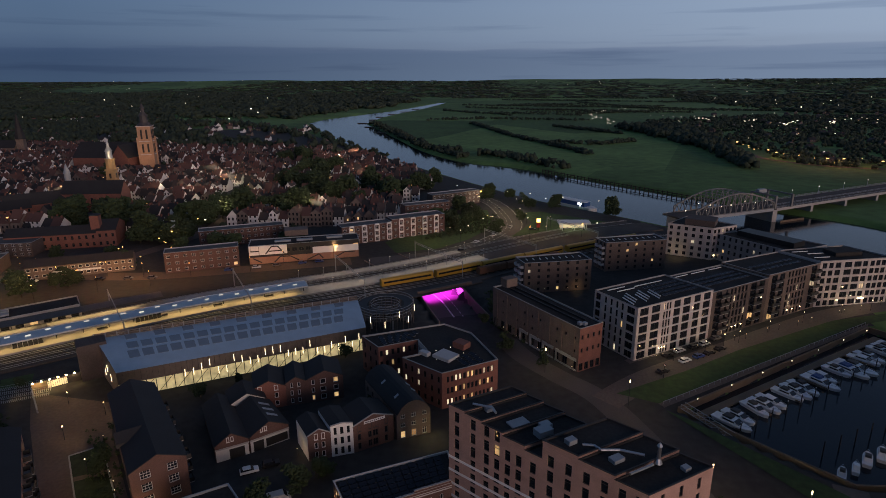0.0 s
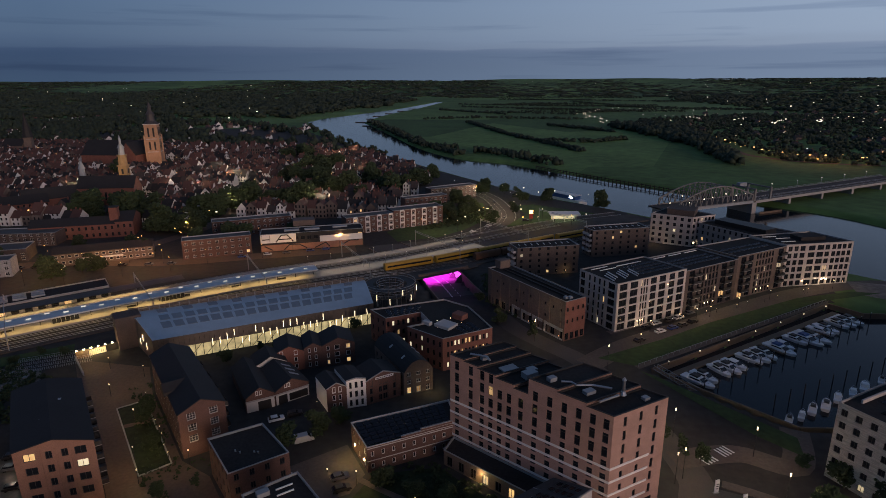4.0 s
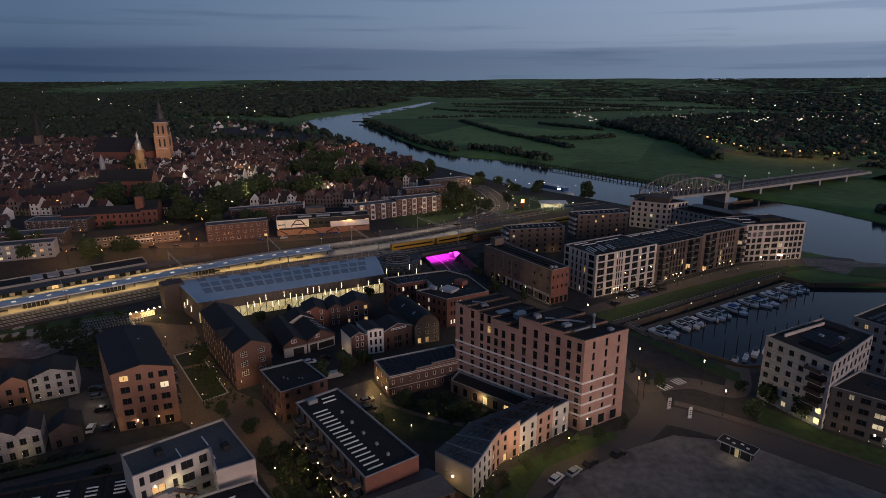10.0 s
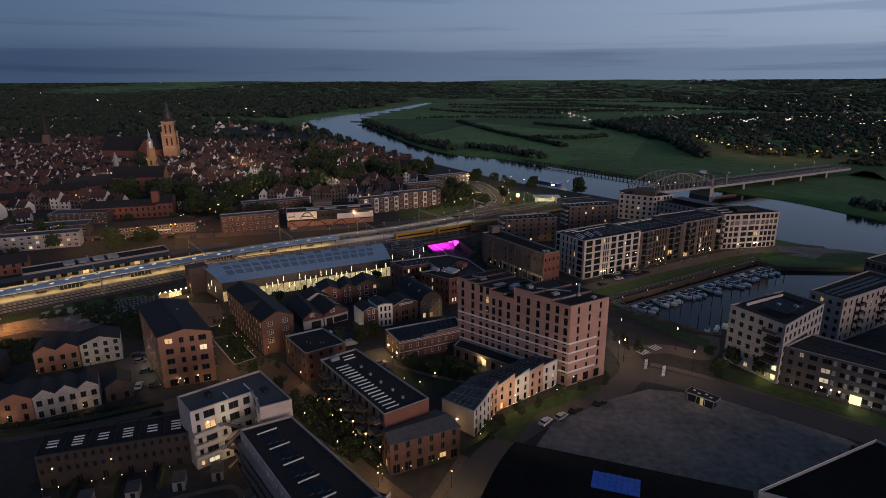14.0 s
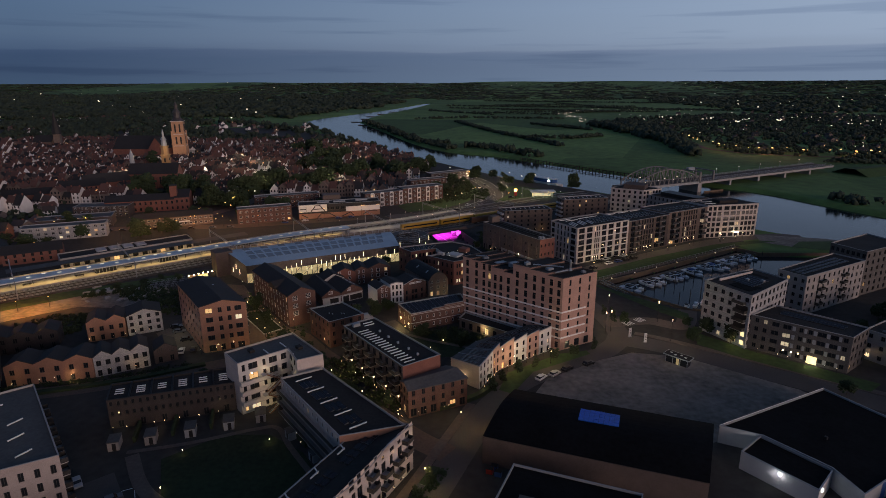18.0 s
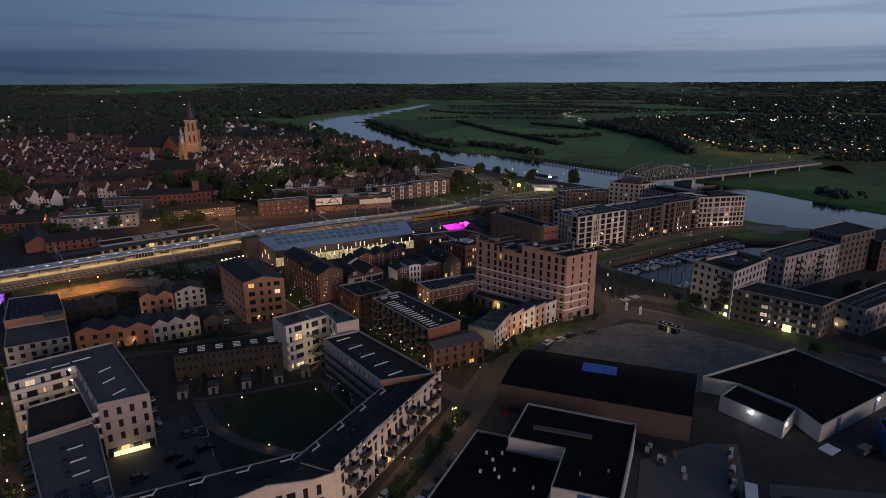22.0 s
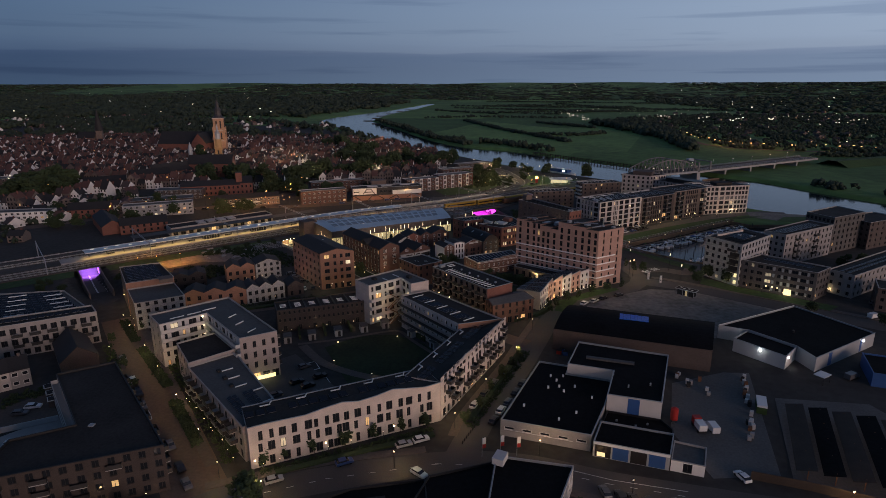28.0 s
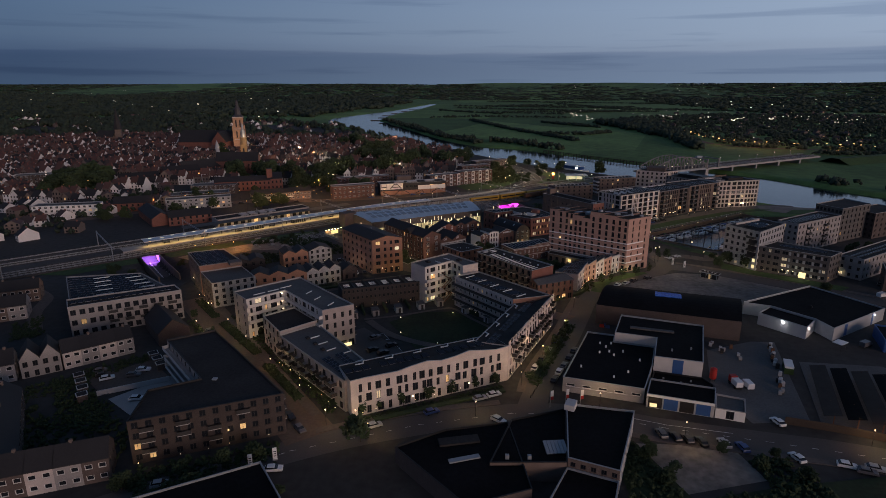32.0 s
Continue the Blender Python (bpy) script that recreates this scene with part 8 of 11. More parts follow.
# underpasses below the tracks
def underpass(pts, half, colour, label, deck_s, energy, glow, inner):
    t_ = thing("underpass", label, "underpass", 0, 0, 0, kind="structure")
    left, right = ribbon_points(pts, 2 * half)
    for side in (left, right):
        g = Geo()
        for a, b in zip(side, side[1:]):
            g.bar((*a, -2.0), (*b, -2.0), 0.5, h=4.9)
        part("side_wall", g, ("brown_brick",), t_, "brown brick retaining wall")
    g = Geo()
    for i in range(len(pts) - 1):
        a, b, c_, d_ = right[i], right[i + 1], left[i + 1], left[i]
        g.face([(*a, -4.05), (*b, -4.05), (*c_, -4.05), (*d_, -4.05)])
    part("road_deck", g, ("asphalt",), t_)
    for off in (-0.35, 0.0, 3.6):
        g = Geo()
        mid = [((l_[0] + r_[0]) / 2, (l_[1] + r_[1]) / 2) for l_, r_ in zip(left, right)]
        for i in range(len(mid) - 1):
            a, b = Vector(mid[i]), Vector(mid[i + 1])
            n_ = Vector((-(b - a).y, (b - a).x)).normalized() * -off
            for j in range(4):
                p_, q_ = a.lerp(b, j / 4) + n_, a.lerp(b, (j + (0.5 if off == 3.6 else 1.0)) / 4) + n_
                g.bar((*p_, -4.0), (*q_, -4.0), 0.18, h=0.03)
        part("road_line", g, ("white_paint",), t_, "painted white road line")
    for side, sg in ((left, -1), (right, 1)):
        for a, b in zip(side[inner:], side[inner + 1:]):
            n_ = Vector((-(b - a).y, (b - a).x)).normalized() * 0.4 * sg
            g = Geo()
            g.bar((*(a + n_), -1.9), (*(b + n_), -1.9), 0.12, h=3.6)
            part("light_panel", g, (glow,), t_, "glowing wall panel")
    for (x, y), ang, ln in deck_s:
        L_ = new("underpass_lamp", bpy.data.lights.new("underpass_lamp", "AREA"))
        L_.data.shape, L_.data.size, L_.data.size_y = "RECTANGLE", ln, 2 * half - 2
        L_.data.energy, L_.data.color = energy, colour
        L_.data.spread = radians(125)
        L_.matrix_basis = pose(x, y, 0.30, 0, 0, ang)


underpass([(2, 208), (-4, 222), (-9.5, 236), (-19, 252), (-32, 268), (-46, 284)], 10.0, (0.86, 0.03, 0.80), "railway underpass lit in bright magenta", (((-14.6, 245.6), -53, 17), ((-25.0, 259.5), -53, 17)), 15000, "magenta", 2)
underpass([(-176, 62), (-190, 78), (-202.5, 92.8), (-212, 104)], 4.6, (0.42, 0.14, 1.0), "small underpass lit in violet", (((-205.4, 96.2), -50, 9),), 4200, "violet", 2)
g = Geo()
for a, b in (((-19.8, 231.3), (2.2, 246.8)),):
    g.bar((*a, 1.0), (*b, 1.0), 1.0, h=1.6)
solo("bridge_beam", g, ("brown_brick",), "concrete edge beam over the underpass", "beam", kind="structure")
rail_ribbon("rail_deck", 138, 178, -22, 14, "ballast", 0.35, "concrete deck carrying the tracks over the road", "deck", thick=0.3)

# ---- glazed bicycle hall with a curved roof ----
A, B, C, D = (-93.2, 140.2), (-29.2, 178.4), (-37.0, 198.0), (-111.5, 157.0)
cx, cy, lq = local([A, B, C, D])
h = thing("bicycle_hall", "long glazed hall with a curved grey roof and lit interior", "hall", cx, cy)
d = Vector(lq[1]) - Vector(lq[0])
ln = d.length
mw = Matrix.Translation((*lq[0], 0)) @ Matrix.Rotation(math.atan2(d.y, d.x), 4, "Z")
g = Geo()
g.face([(0, 0.3, 0.2), (ln, 0.3, 0.2), (ln, 0.3, 4.6), (0, 0.3, 4.6)])
part("glass_front", g, ("hall_inside",), h, "warmly lit glass front", mw)
for k in range(31):
    g = Geo()
    x = ln * k / 30
    g.box(x - 0.09, -0.1, 0, x + 0.09, 0.28, 4.7)
    part("mullion", g, ("metal_dark",), h, "", mw)
for k in range(15):
    g = Geo()
    x = ln * (k + 0.5) / 15
    g.bar((x - 2, -0.02, 0.2), (x + 2, -0.02, 4.5), 0.12)
    part("brace", g, ("metal_dark",), h, "", mw)
for k in range(48):
    g = Geo()
    x0, x1 = ln * k / 48, ln * (k + 1) / 48
    g.box(x0 + 0.03, -0.12, 4.6, x1 - 0.03, 0.1, 8.4, 0, True)
    part("cladding_panel", g, ("mesh_cladding",), h, "", mw)
rr = random.Random(3)
strip = Geo()
strip.box(-0.09, -0.26, 0, 0.09, -0.14, 2.3, 0, True)
strip = strip.mesh("light_strip", ("strip_light",))
for k in range(24):
    part("light_strip", strip, (), h, "glowing upright light strip", mw @ Matrix.Translation((ln * (0.24 + 0.0315 * k), 0, rr.choice((2.2, 3.4, 4.4, 5.4)))))
# the curved roof
g = Geo()
N = 10
def hall_roof(t):
    return 8.4 + 2.2 * math.sin(t * math.pi * 0.62)
for k in range(N):
    t0, t1 = k / N, (k + 1) / N
    p0, p1, r0, r1 = bil(lq, 0, t0), bil(lq, 1, t0), bil(lq, 0, t1), bil(lq, 1, t1)
    g.face([(*p0, hall_roof(t0)), (*p1, hall_roof(t0)), (*r1, hall_roof(t1)), (*r0, hall_roof(t1))])
part("roof", g, ("hall_glass_roof",), h, "curved pale grey roof")
for k in range(17):
    for row, t in enumerate((0.36, 0.60, 0.88)):
        s = 0.09 + 0.05 * k + row * 0.012
        if row == 2 and k % 2:
            continue
        pts = [bil(lq, s + ds, t + dt) for ds, dt in ((-0.020, -0.09), (0.018, -0.09), (0.022, 0.09), (-0.016, 0.09))]
        g = Geo()
        top = [(*p, hall_roof(t + dt) + 0.10) for p, dt in zip(pts, (-0.09, -0.09, 0.09, 0.09))]
        g.face(top)
        for i in range(4):
            a, b = top[i], top[(i + 1) % 4]
            g.face([(a[0], a[1], a[2] - 0.12), (b[0], b[1], b[2] - 0.12), b, a])
        part("roof_pane", g, ("roof_pane",), h, "grey glass roof pane")
for i, (p, q_) in enumerate(((lq[1], lq[2]), (lq[2], lq[3]), (lq[3], lq[0]))):
    n_ = math.dist(p, q_)
    prof = [(n_ * k / 10, hall_roof(k / 10 if i == 0 else 1 - k / 10)) for k in range(11)] if i != 1 else ()
    facade(h, p, q_, 0, 8.3, "mesh_cladding" if i == 2 else "grey_brick", profile=prof)
p = bil(lq, -0.02, 0.86)
rbox(h, "stair_tower", "dark_brick", p.x, p.y, 0, 8, 7, 11.5, 42, "dark stair tower")
wl3 = [(2.0, 3.0), (6.0, 2.6), (11.0, 2.4), (14.5, 4.8), (18.0, 3.0)]
d3 = Vector(lq[0]) - Vector(lq[3])
m3 = Matrix.Translation((*lq[3], 0)) @ Matrix.Rotation(math.atan2(d3.y, d3.x), 4, "Z")
for x, z_ in wl3:
    part("light_strip", strip, (), h, "glowing upright light strip", m3 @ Matrix.Translation((x, 0, z_)))
# slatted screen along the track side of the roof
e0, e1 = Vector(lq[3]), Vector(lq[2])
for k in range(26):
    p, q_ = e0.lerp(e1, k / 26), e0.lerp(e1, (k + 1) / 26)
    g = Geo()
    g.bar((*p, 9.6), (*p, 12.0), 0.28)
    part("screen_post", g, ("zinc",), h)
    g = Geo()
    for z_ in (10.5, 11.15, 11.8):
        g.bar((*p, z_), (*q_, z_), 0.08, h=0.45)
    part("screen_slats", g, ("mesh_cladding",), h, "brown slatted roof screen")
# round bicycle ramp at the hall's end
rp = thing("spiral_ramp", "round bicycle ramp with steel railings", "ramp", -27.5, 203, 0)
g, g2 = Geo(), Geo()
for k in range(28):
    a0, a1 = k / 28 * 6.2832, (k + 1) / 28 * 6.2832
    z0_, z1_ = 1.0 + 4.2 * k / 28, 1.0 + 4.2 * (k + 1) / 28
    i0, i1, o0, o1 = [(r_ * math.cos(a), r_ * math.sin(a)) for r_ in (6.2, 9.6) for a in (a0, a1)]
    g.face([(*i0, z0_), (*o0, z0_), (*o1, z1_), (*i1, z1_)])
    g.face([(*i1, z1_ - 0.4), (*o1, z1_ - 0.4), (*o0, z0_ - 0.4), (*i0, z0_ - 0.4)])
    g.face([(*o0, z0_ - 0.4), (*o1, z1_ - 0.4), (*o1, z1_), (*o0, z0_)])
    g2.bar((*o0, z0_ + 1.1), (*o1, z1_ + 1.1), 0.1)
    g2.bar((*o0, z0_), (*o0, z0_ + 1.1), 0.08)
    g2.bar((*i0, z0_ + 1.1), (*i1, z1_ + 1.1), 0.1)
part("ramp_deck", g, ("bitumen_light",), rp)
part("railing", g2, ("zinc",), rp)
for r_, n_, zt in ((10.6, 26, 8.6), (5.6, 14, 8.2)):
    for k in range(n_):
        a0, a1 = 6.2832 * k / n_, 6.2832 * (k + 1) / n_
        p, q_ = (r_ * math.cos(a0), r_ * math.sin(a0)), (r_ * math.cos(a1), r_ * math.sin(a1))
        g = Geo()
        g.bar((*p, 0), (*p, zt), 0.16)
        part("screen_post", g, ("mesh_cladding",), rp)
        g = Geo()
        for z_ in (zt, zt - 1.1, zt - 2.2):
            g.bar((*p, z_), (*q_, z_), 0.12)
        part("ring_beam", g, ("zinc",), rp)
g = Geo()
for k in range(26):
    a0, a1 = 6.2832 * k / 26, 6.2832 * (k + 1) / 26
    g.face([(7.0 * math.cos(a0), 7.0 * math.sin(a0), 7.3), (10.4 * math.cos(a0), 10.4 * math.sin(a0), 7.3), (10.4 * math.cos(a1), 10.4 * math.sin(a1), 7.3), (7.0 * math.cos(a1), 7.0 * math.sin(a1), 7.3)])
part("upper_deck", g, ("metal_dark",), rp, "dark upper ring of the ramp")
for a0 in (-0.5, -0.9, -1.4, -1.9, 0.1):
    rbox(rp, "light_strip", "strip_light", 10.8 * math.cos(a0), 10.8 * math.sin(a0), 3.5 + 2 * math.sin(a0 * 5), 0.18, 0.18, 2.4)
for k in range(6):
    a0 = k * 1.047
    rbox(rp, "column", "concrete", 8 * math.cos(a0), 8 * math.sin(a0), 0, 0.5, 0.5, 1.0 + 4.2 * k / 6 - 0.3)
# lit gateway on the square
gt = thing("bicycle_gate", "low lit gateway wall with a row of warm lamps", "gateway", -116.4, 145.7, 0, 44.7)
rbox(gt, "wall", "wood", -4.85, 0.6, 0, 3.9, 0.4, 2.6)
rbox(gt, "wall", "metal_dark", 4.5, 0.6, 0, 4.6, 0.4, 2.6)
rbox(gt, "wall", "wood", -0.35, 0.6, 2.2, 5.1, 0.4, 0.25)
rbox(gt, "lit_opening", "hall_inside", -0.35, 0.62, 0.05, 5.0, 0.1, 2.1, 0, "warmly lit opening")
for k in range(9):
    rbox(gt, "gate_bar", "metal_dark", -2.6 + 0.56 * k, 0.45, 0.0, 0.07, 0.07, 2.2)
for k in range(7):
    rbox(gt, "lamp_head", "lamp_warm", -6.4 + 2.13 * k, 0.2, 2.75, 0.55, 0.5, 0.3, 0, "glowing lamp")
rbox(gt, "side_wall", "concrete", -6.9, -6.6, 0, 0.4, 15, 1.2)
for x_, y_ in ((-119.2, 141.6), (-116.2, 144.4), (-112.6, 147.6)):
    L_ = new("gate_light", bpy.data.lights.new("gate_light", "POINT"))
    L_.data.energy, L_.data.color, L_.data.shadow_soft_size = 260, (1.0, 0.62, 0.26), 0.3
    L_.location = (x_, y_, 2.5)


# ---- the steel river bridge ----
br = thing("river_bridge", "grey steel arch truss railway bridge with lamps over the river", "bridge", 126.4, 368.1, 0, 29.0)
DECK, span, n = 6.0, 66.0, 14
g = Geo()
g.box(-8, -9.6, DECK - 0.9, span + 3, 9.6, DECK, 0, True)
part("deck", g, ("ballast",), br, "brown railway and road deck")
turn = Matrix.Translation((span + 2, 0, 0)) @ Matrix.Rotation(radians(3.5), 4, "Z")
g = Geo()
g.box(0, -9.4, DECK - 1.0, 186, 9.4, DECK - 0.05, 0, True)
part("approach_deck", g, ("ballast",), br, "brown deck of the approach viaduct", turn)
for y in (-9.7, 9.5):
    g = Geo()
    g.box(0, y, DECK - 1.7, 188, y + 0.2, DECK + 0.1, 0, True)
    part("edge_girder", g, ("concrete",), br, "pale edge girder", turn)
    g = Geo()
    g.box(-8, y, DECK - 1.4, span, y + 0.2, DECK + 0.2, 0, True)
    part("edge_girder", g, ("zinc",), br)


def arch(k):
    return DECK + 4.2 + 8.2 * math.sin(math.pi * k / n)


for y in (-9, 9):
    for k in range(n):
        x0, x1 = span * k / n, span * (k + 1) / n
        g = Geo()
        g.bar((x0, y, arch(k)), (x1, y, arch(k + 1)), 0.75)
        part("top_chord", g, ("bridge_steel",), br)
        g = Geo()
        lo, hi = ((x0, y, DECK), ((x0 + x1) / 2, y, (arch(k) + arch(k + 1)) / 2))
        g.bar(lo, hi, 0.42)
        g.bar(hi, (x1, y, DECK), 0.42)
        part("diagonal", g, ("bridge_steel",), br)
    for x, k in ((0, 0), (span, n)):
        g = Geo()
        g.bar((x, y, DECK), (x, y, arch(k)), 0.6)
        part("end_post", g, ("bridge_steel",), br)
    g = Geo()
    g.bar((0, y, DECK + 0.3), (span, y, DECK + 0.3), 0.7)
    part("bottom_chord", g, ("bridge_steel",), br)
for k in range(3, 12):
    g = Geo()
    x = span * k / n
    g.bar((x, -9, arch(k)), (x, 9, arch(k)), 0.35)
    part("cross_beam", g, ("bridge_steel",), br)
for x in (-2, span + 1):
    rbox(br, "pier", "concrete", x, 0, -6, 4.0, 20, DECK + 5.0)
for x in (38, 76, 114, 152):
    g = Geo()
    g.box(x - 1.2, -9, -6, x + 1.2, 9, DECK - 1.0)
    part("pier", g, ("concrete",), br, "", turn)
for y in (-9.4, -3.5, 9.4):
    g = Geo()
    g.bar((0, y, DECK + 1.2), (186, y, DECK + 1.2), 0.14)
    g.bar((0, y, DECK + 0.6), (186, y, DECK + 0.6), 0.1)
    for k in range(62):
        g.bar((3 * k, y, DECK), (3 * k, y, DECK + 1.2), 0.1)
    part("railing", g, ("zinc",), br, "", turn)
lb_ = Geo()
lb_.box(-0.2, -0.2, 0, 0.2, 0.2, 0.5, 0, True)
lb_ = lb_.mesh("bridge_lamp", ("far_lamp",))
for k in range(13):
    part("bridge_lamp", lb_, (), br, "glowing lamp", pose(4 + 5 * k, -8.4 if k % 2 else 3.0, DECK + 1.6 + 1.9 * (k % 3)))
for k in range(6):
    part("bridge_lamp", lb_, (), br, "glowing lamp", turn @ Matrix.Translation((12 + 30 * k, 9.0, DECK + 5.0)))
    g = Geo()
    g.tube((12 + 30 * k, 9.0, DECK), (12 + 30 * k, 9.0, DECK + 5), 0.12, 0.1, 6)
    part("lamp_post", g, ("zinc",), br, "", turn)
for x in (span + 1, span + 16):
    for y in (-9.2, 9.2):
        rbox(br, "gate_post", "bridge_steel", x, y, DECK, 1.4, 1.2, 8.5)
    rbox(br, "gate_beam", "bridge_steel", x, 0, DECK + 7.6, 1.0, 18, 0.9)
rbox(br, "lift_house", "zinc", span + 8, 8.0, DECK + 7, 7, 3, 2.4)
rbox(br, "fender", "wood", span + 14, -13, -5, 22, 0.5, 3.6, 0, "timber fender in the water")
rail_ribbon("embankment", 268, 326, 0, 18, "ballast", 0.0, "low railway embankment before the bridge", "embankment", thick=0.9)
# dyke beyond the bridge
g = Geo()
for a, b in (((355, 476), (460, 526)), ((460, 526), (640, 560)), ((640, 560), (900, 560))):
    a, b = Vector(a), Vector(b)
    d = (b - a).normalized()
    n = Vector((-d.y, d.x))
    g.face([(*(a - n * 18), 0), (*(b - n * 18), 0), (*(b - n * 5), 5.6), (*(a - n * 5), 5.6)])
    g.face([(*(a - n * 5), 5.6), (*(b - n * 5), 5.6), (*(b + n * 5), 5.6), (*(a + n * 5), 5.6)])
    g.face([(*(a + n * 5), 5.6), (*(b + n * 5), 5.6), (*(b + n * 18), 0), (*(a + n * 18), 0)])
solo("dyke", g, ("grass",), "long grassy dyke carrying the line away", "dyke", kind="structure")
# timber guide wall in the river
gw = thing("guide_wall", "long timber guide wall with posts in the river", "guide wall", 0, 0, 0)
gp = smooth_line([(52, 582), (104, 519), (160, 455), (178, 436)], 6)
g = Geo()
for a, b in zip(gp, gp[1:]):
    g.bar((*a, 0.6), (*b, 0.6), 0.9, h=0.5)
    g.bar((*a, -0.9), (*b, -0.9), 0.4, h=0.4)
part("walkway", g, ("bark",), gw)
post_g = Geo()
post_g.tube((0, 0, -4.5), (0, 0, 1.4), 0.42, 0.38, 7)
post_g = post_g.mesh("post", ("bark",))
for p in resample([Vector(p) for p in gp], 46):
    part("post", post_g, (), gw, "", pose(p.x, p.y, 0))
# restaurant ship, filling station and lit pylon near the bridge
sh = thing("restaurant_ship", "moored flat restaurant ship with blue lights", "ship", 66, 427, -2.4, -47)
g = Geo()
g.prism([(-20, -4), (17, -4), (21, 0), (17, 4), (-20, 4)], 0, 2.2, 0)
part("hull", g, ("white_paint",), sh)
rbox(sh, "cabin", "blue_paint", -3, 0, 2.2, 30, 6.4, 3.0)
rbox(sh, "roof", "white_paint", -3, 0, 5.2, 31, 7.4, 0.3)
rbox(sh, "lit_panel", "lamp_white", 8, -3.3, 3.2, 3.0, 0.1, 1.2)
fs = thing("filling_station", "small filling station with a flat white canopy and green-lit forecourt", "filling station", 57.4, 348, 0, 4)
rbox(fs, "canopy", "white_paint", 0, 0, 4.8, 19, 9, 0.9)
for x in (-7, 0, 7):
    for y in (-2.5, 2.5):
        rbox(fs, "column", "white_paint", x, y, 0, 0.4, 0.4, 4.8)
rbox(fs, "shop", "lit_cool", 0, 6.5, 0, 14, 3.5, 3.4)
for x in (-6, 0, 6):
    rbox(fs, "pump", "metal_dark", x, 0, 0, 0.7, 1.2, 1.7)
L_ = new("canopy_lamp", bpy.data.lights.new("canopy_lamp", "AREA"))
L_.data.shape, L_.data.size, L_.data.size_y = "RECTANGLE", 17, 8
L_.data.energy, L_.data.color = 420, (0.62, 1.0, 0.45)
L_.matrix_basis = pose(57.4, 348, 4.7)
py = thing("price_pylon", "lit orange and red pylon sign beside the road", "sign", 36.5, 346, 0, 10)
rbox(py, "pole", "metal_dark", 0, 0, 0, 0.5, 0.4, 2.0)
rbox(py, "upper_panel", "lamp_orange", 0, 0, 5.2, 2.2, 0.4, 2.2)
rbox(py, "lower_panel", "red_paint", 0, 0, 2.0, 2.2, 0.4, 3.2)

# ---- buildings behind the station ----
FL = dict(floors=3, bays=12, win=(1.5, 1.5), storey=2.9, style="white", lit=0.12)
q = [(-109, 266.5), (-58, 285.5), (-62, 297), (-113, 279)]
r = block("sign_building", "modern dark office with white panels and a black zigzag pattern", "building", q, 9.4, "metal_dark", {0: dict(floors=2, bays=16, win=(2.4, 2.0), storey=4.4, lit=0.2, rows=True)}, coping="zinc")
lq = local(q)[2]
wall_strip(r, lq[0], lq[1], 0.2, 18.5, 4.6, 9.2, "white_paint", "white_panel", "large white panel", 0.35)
wall_strip(r, lq[0], lq[1], 31.0, 54.0, 3.6, 6.8, "white_paint", "white_panel", "long white panel", 0.5)
wall_strip(r, lq[0], lq[1], 0.2, 54.0, 0.0, 3.4, "orange_brick", "timber_base", "orange timber base", 0.2)
d = Vector(lq[1]) - Vector(lq[0])
mw = Matrix.Translation((*lq[0], 0)) @ Matrix.Rotation(math.atan2(d.y, d.x), 4, "Z")
for pts, yy in ((((1, 8.9), (1, 6.6), (5, 6.6), (5, 8.9)), -0.40), (((5, 6.6), (5, 4.9)), -0.40), (((8, 4.9), (11, 8.6), (14, 8.6), (17, 4.9)), -0.40), (((9.6, 6.3), (15.6, 6.3)), -0.40), (((12, 0.4), (15, 3.2), (20, 3.0), (24, 0.6)), -0.25), (((28, 0.4), (34, 3.0), (36, 0.6)), -0.25), (((42, 0.6), (47, 3.2), (52, 3.0)), -0.25), (((2, 3.0), (6, 0.6)), -0.25)):
    g = Geo()
    for a, b in zip(pts, pts[1:]):
        g.bar((a[0], yy, a[1]), (b[0], yy, b[1]), 0.12, h=0.55)
    part("black_stroke", g, ("metal_dark",), r, "black zigzag stroke", mw)
along_roof(r, lq, 9.0, "roof_house", "brown_brick", [(0.42, 1.6)], (12, 8, 3.0))
along_roof(r, lq, 9.0, "roof_box", "zinc", [(0.3, 0.5), (0.5, 0.5), (0.78, 0.6)], (8, 2.0, 0.8))
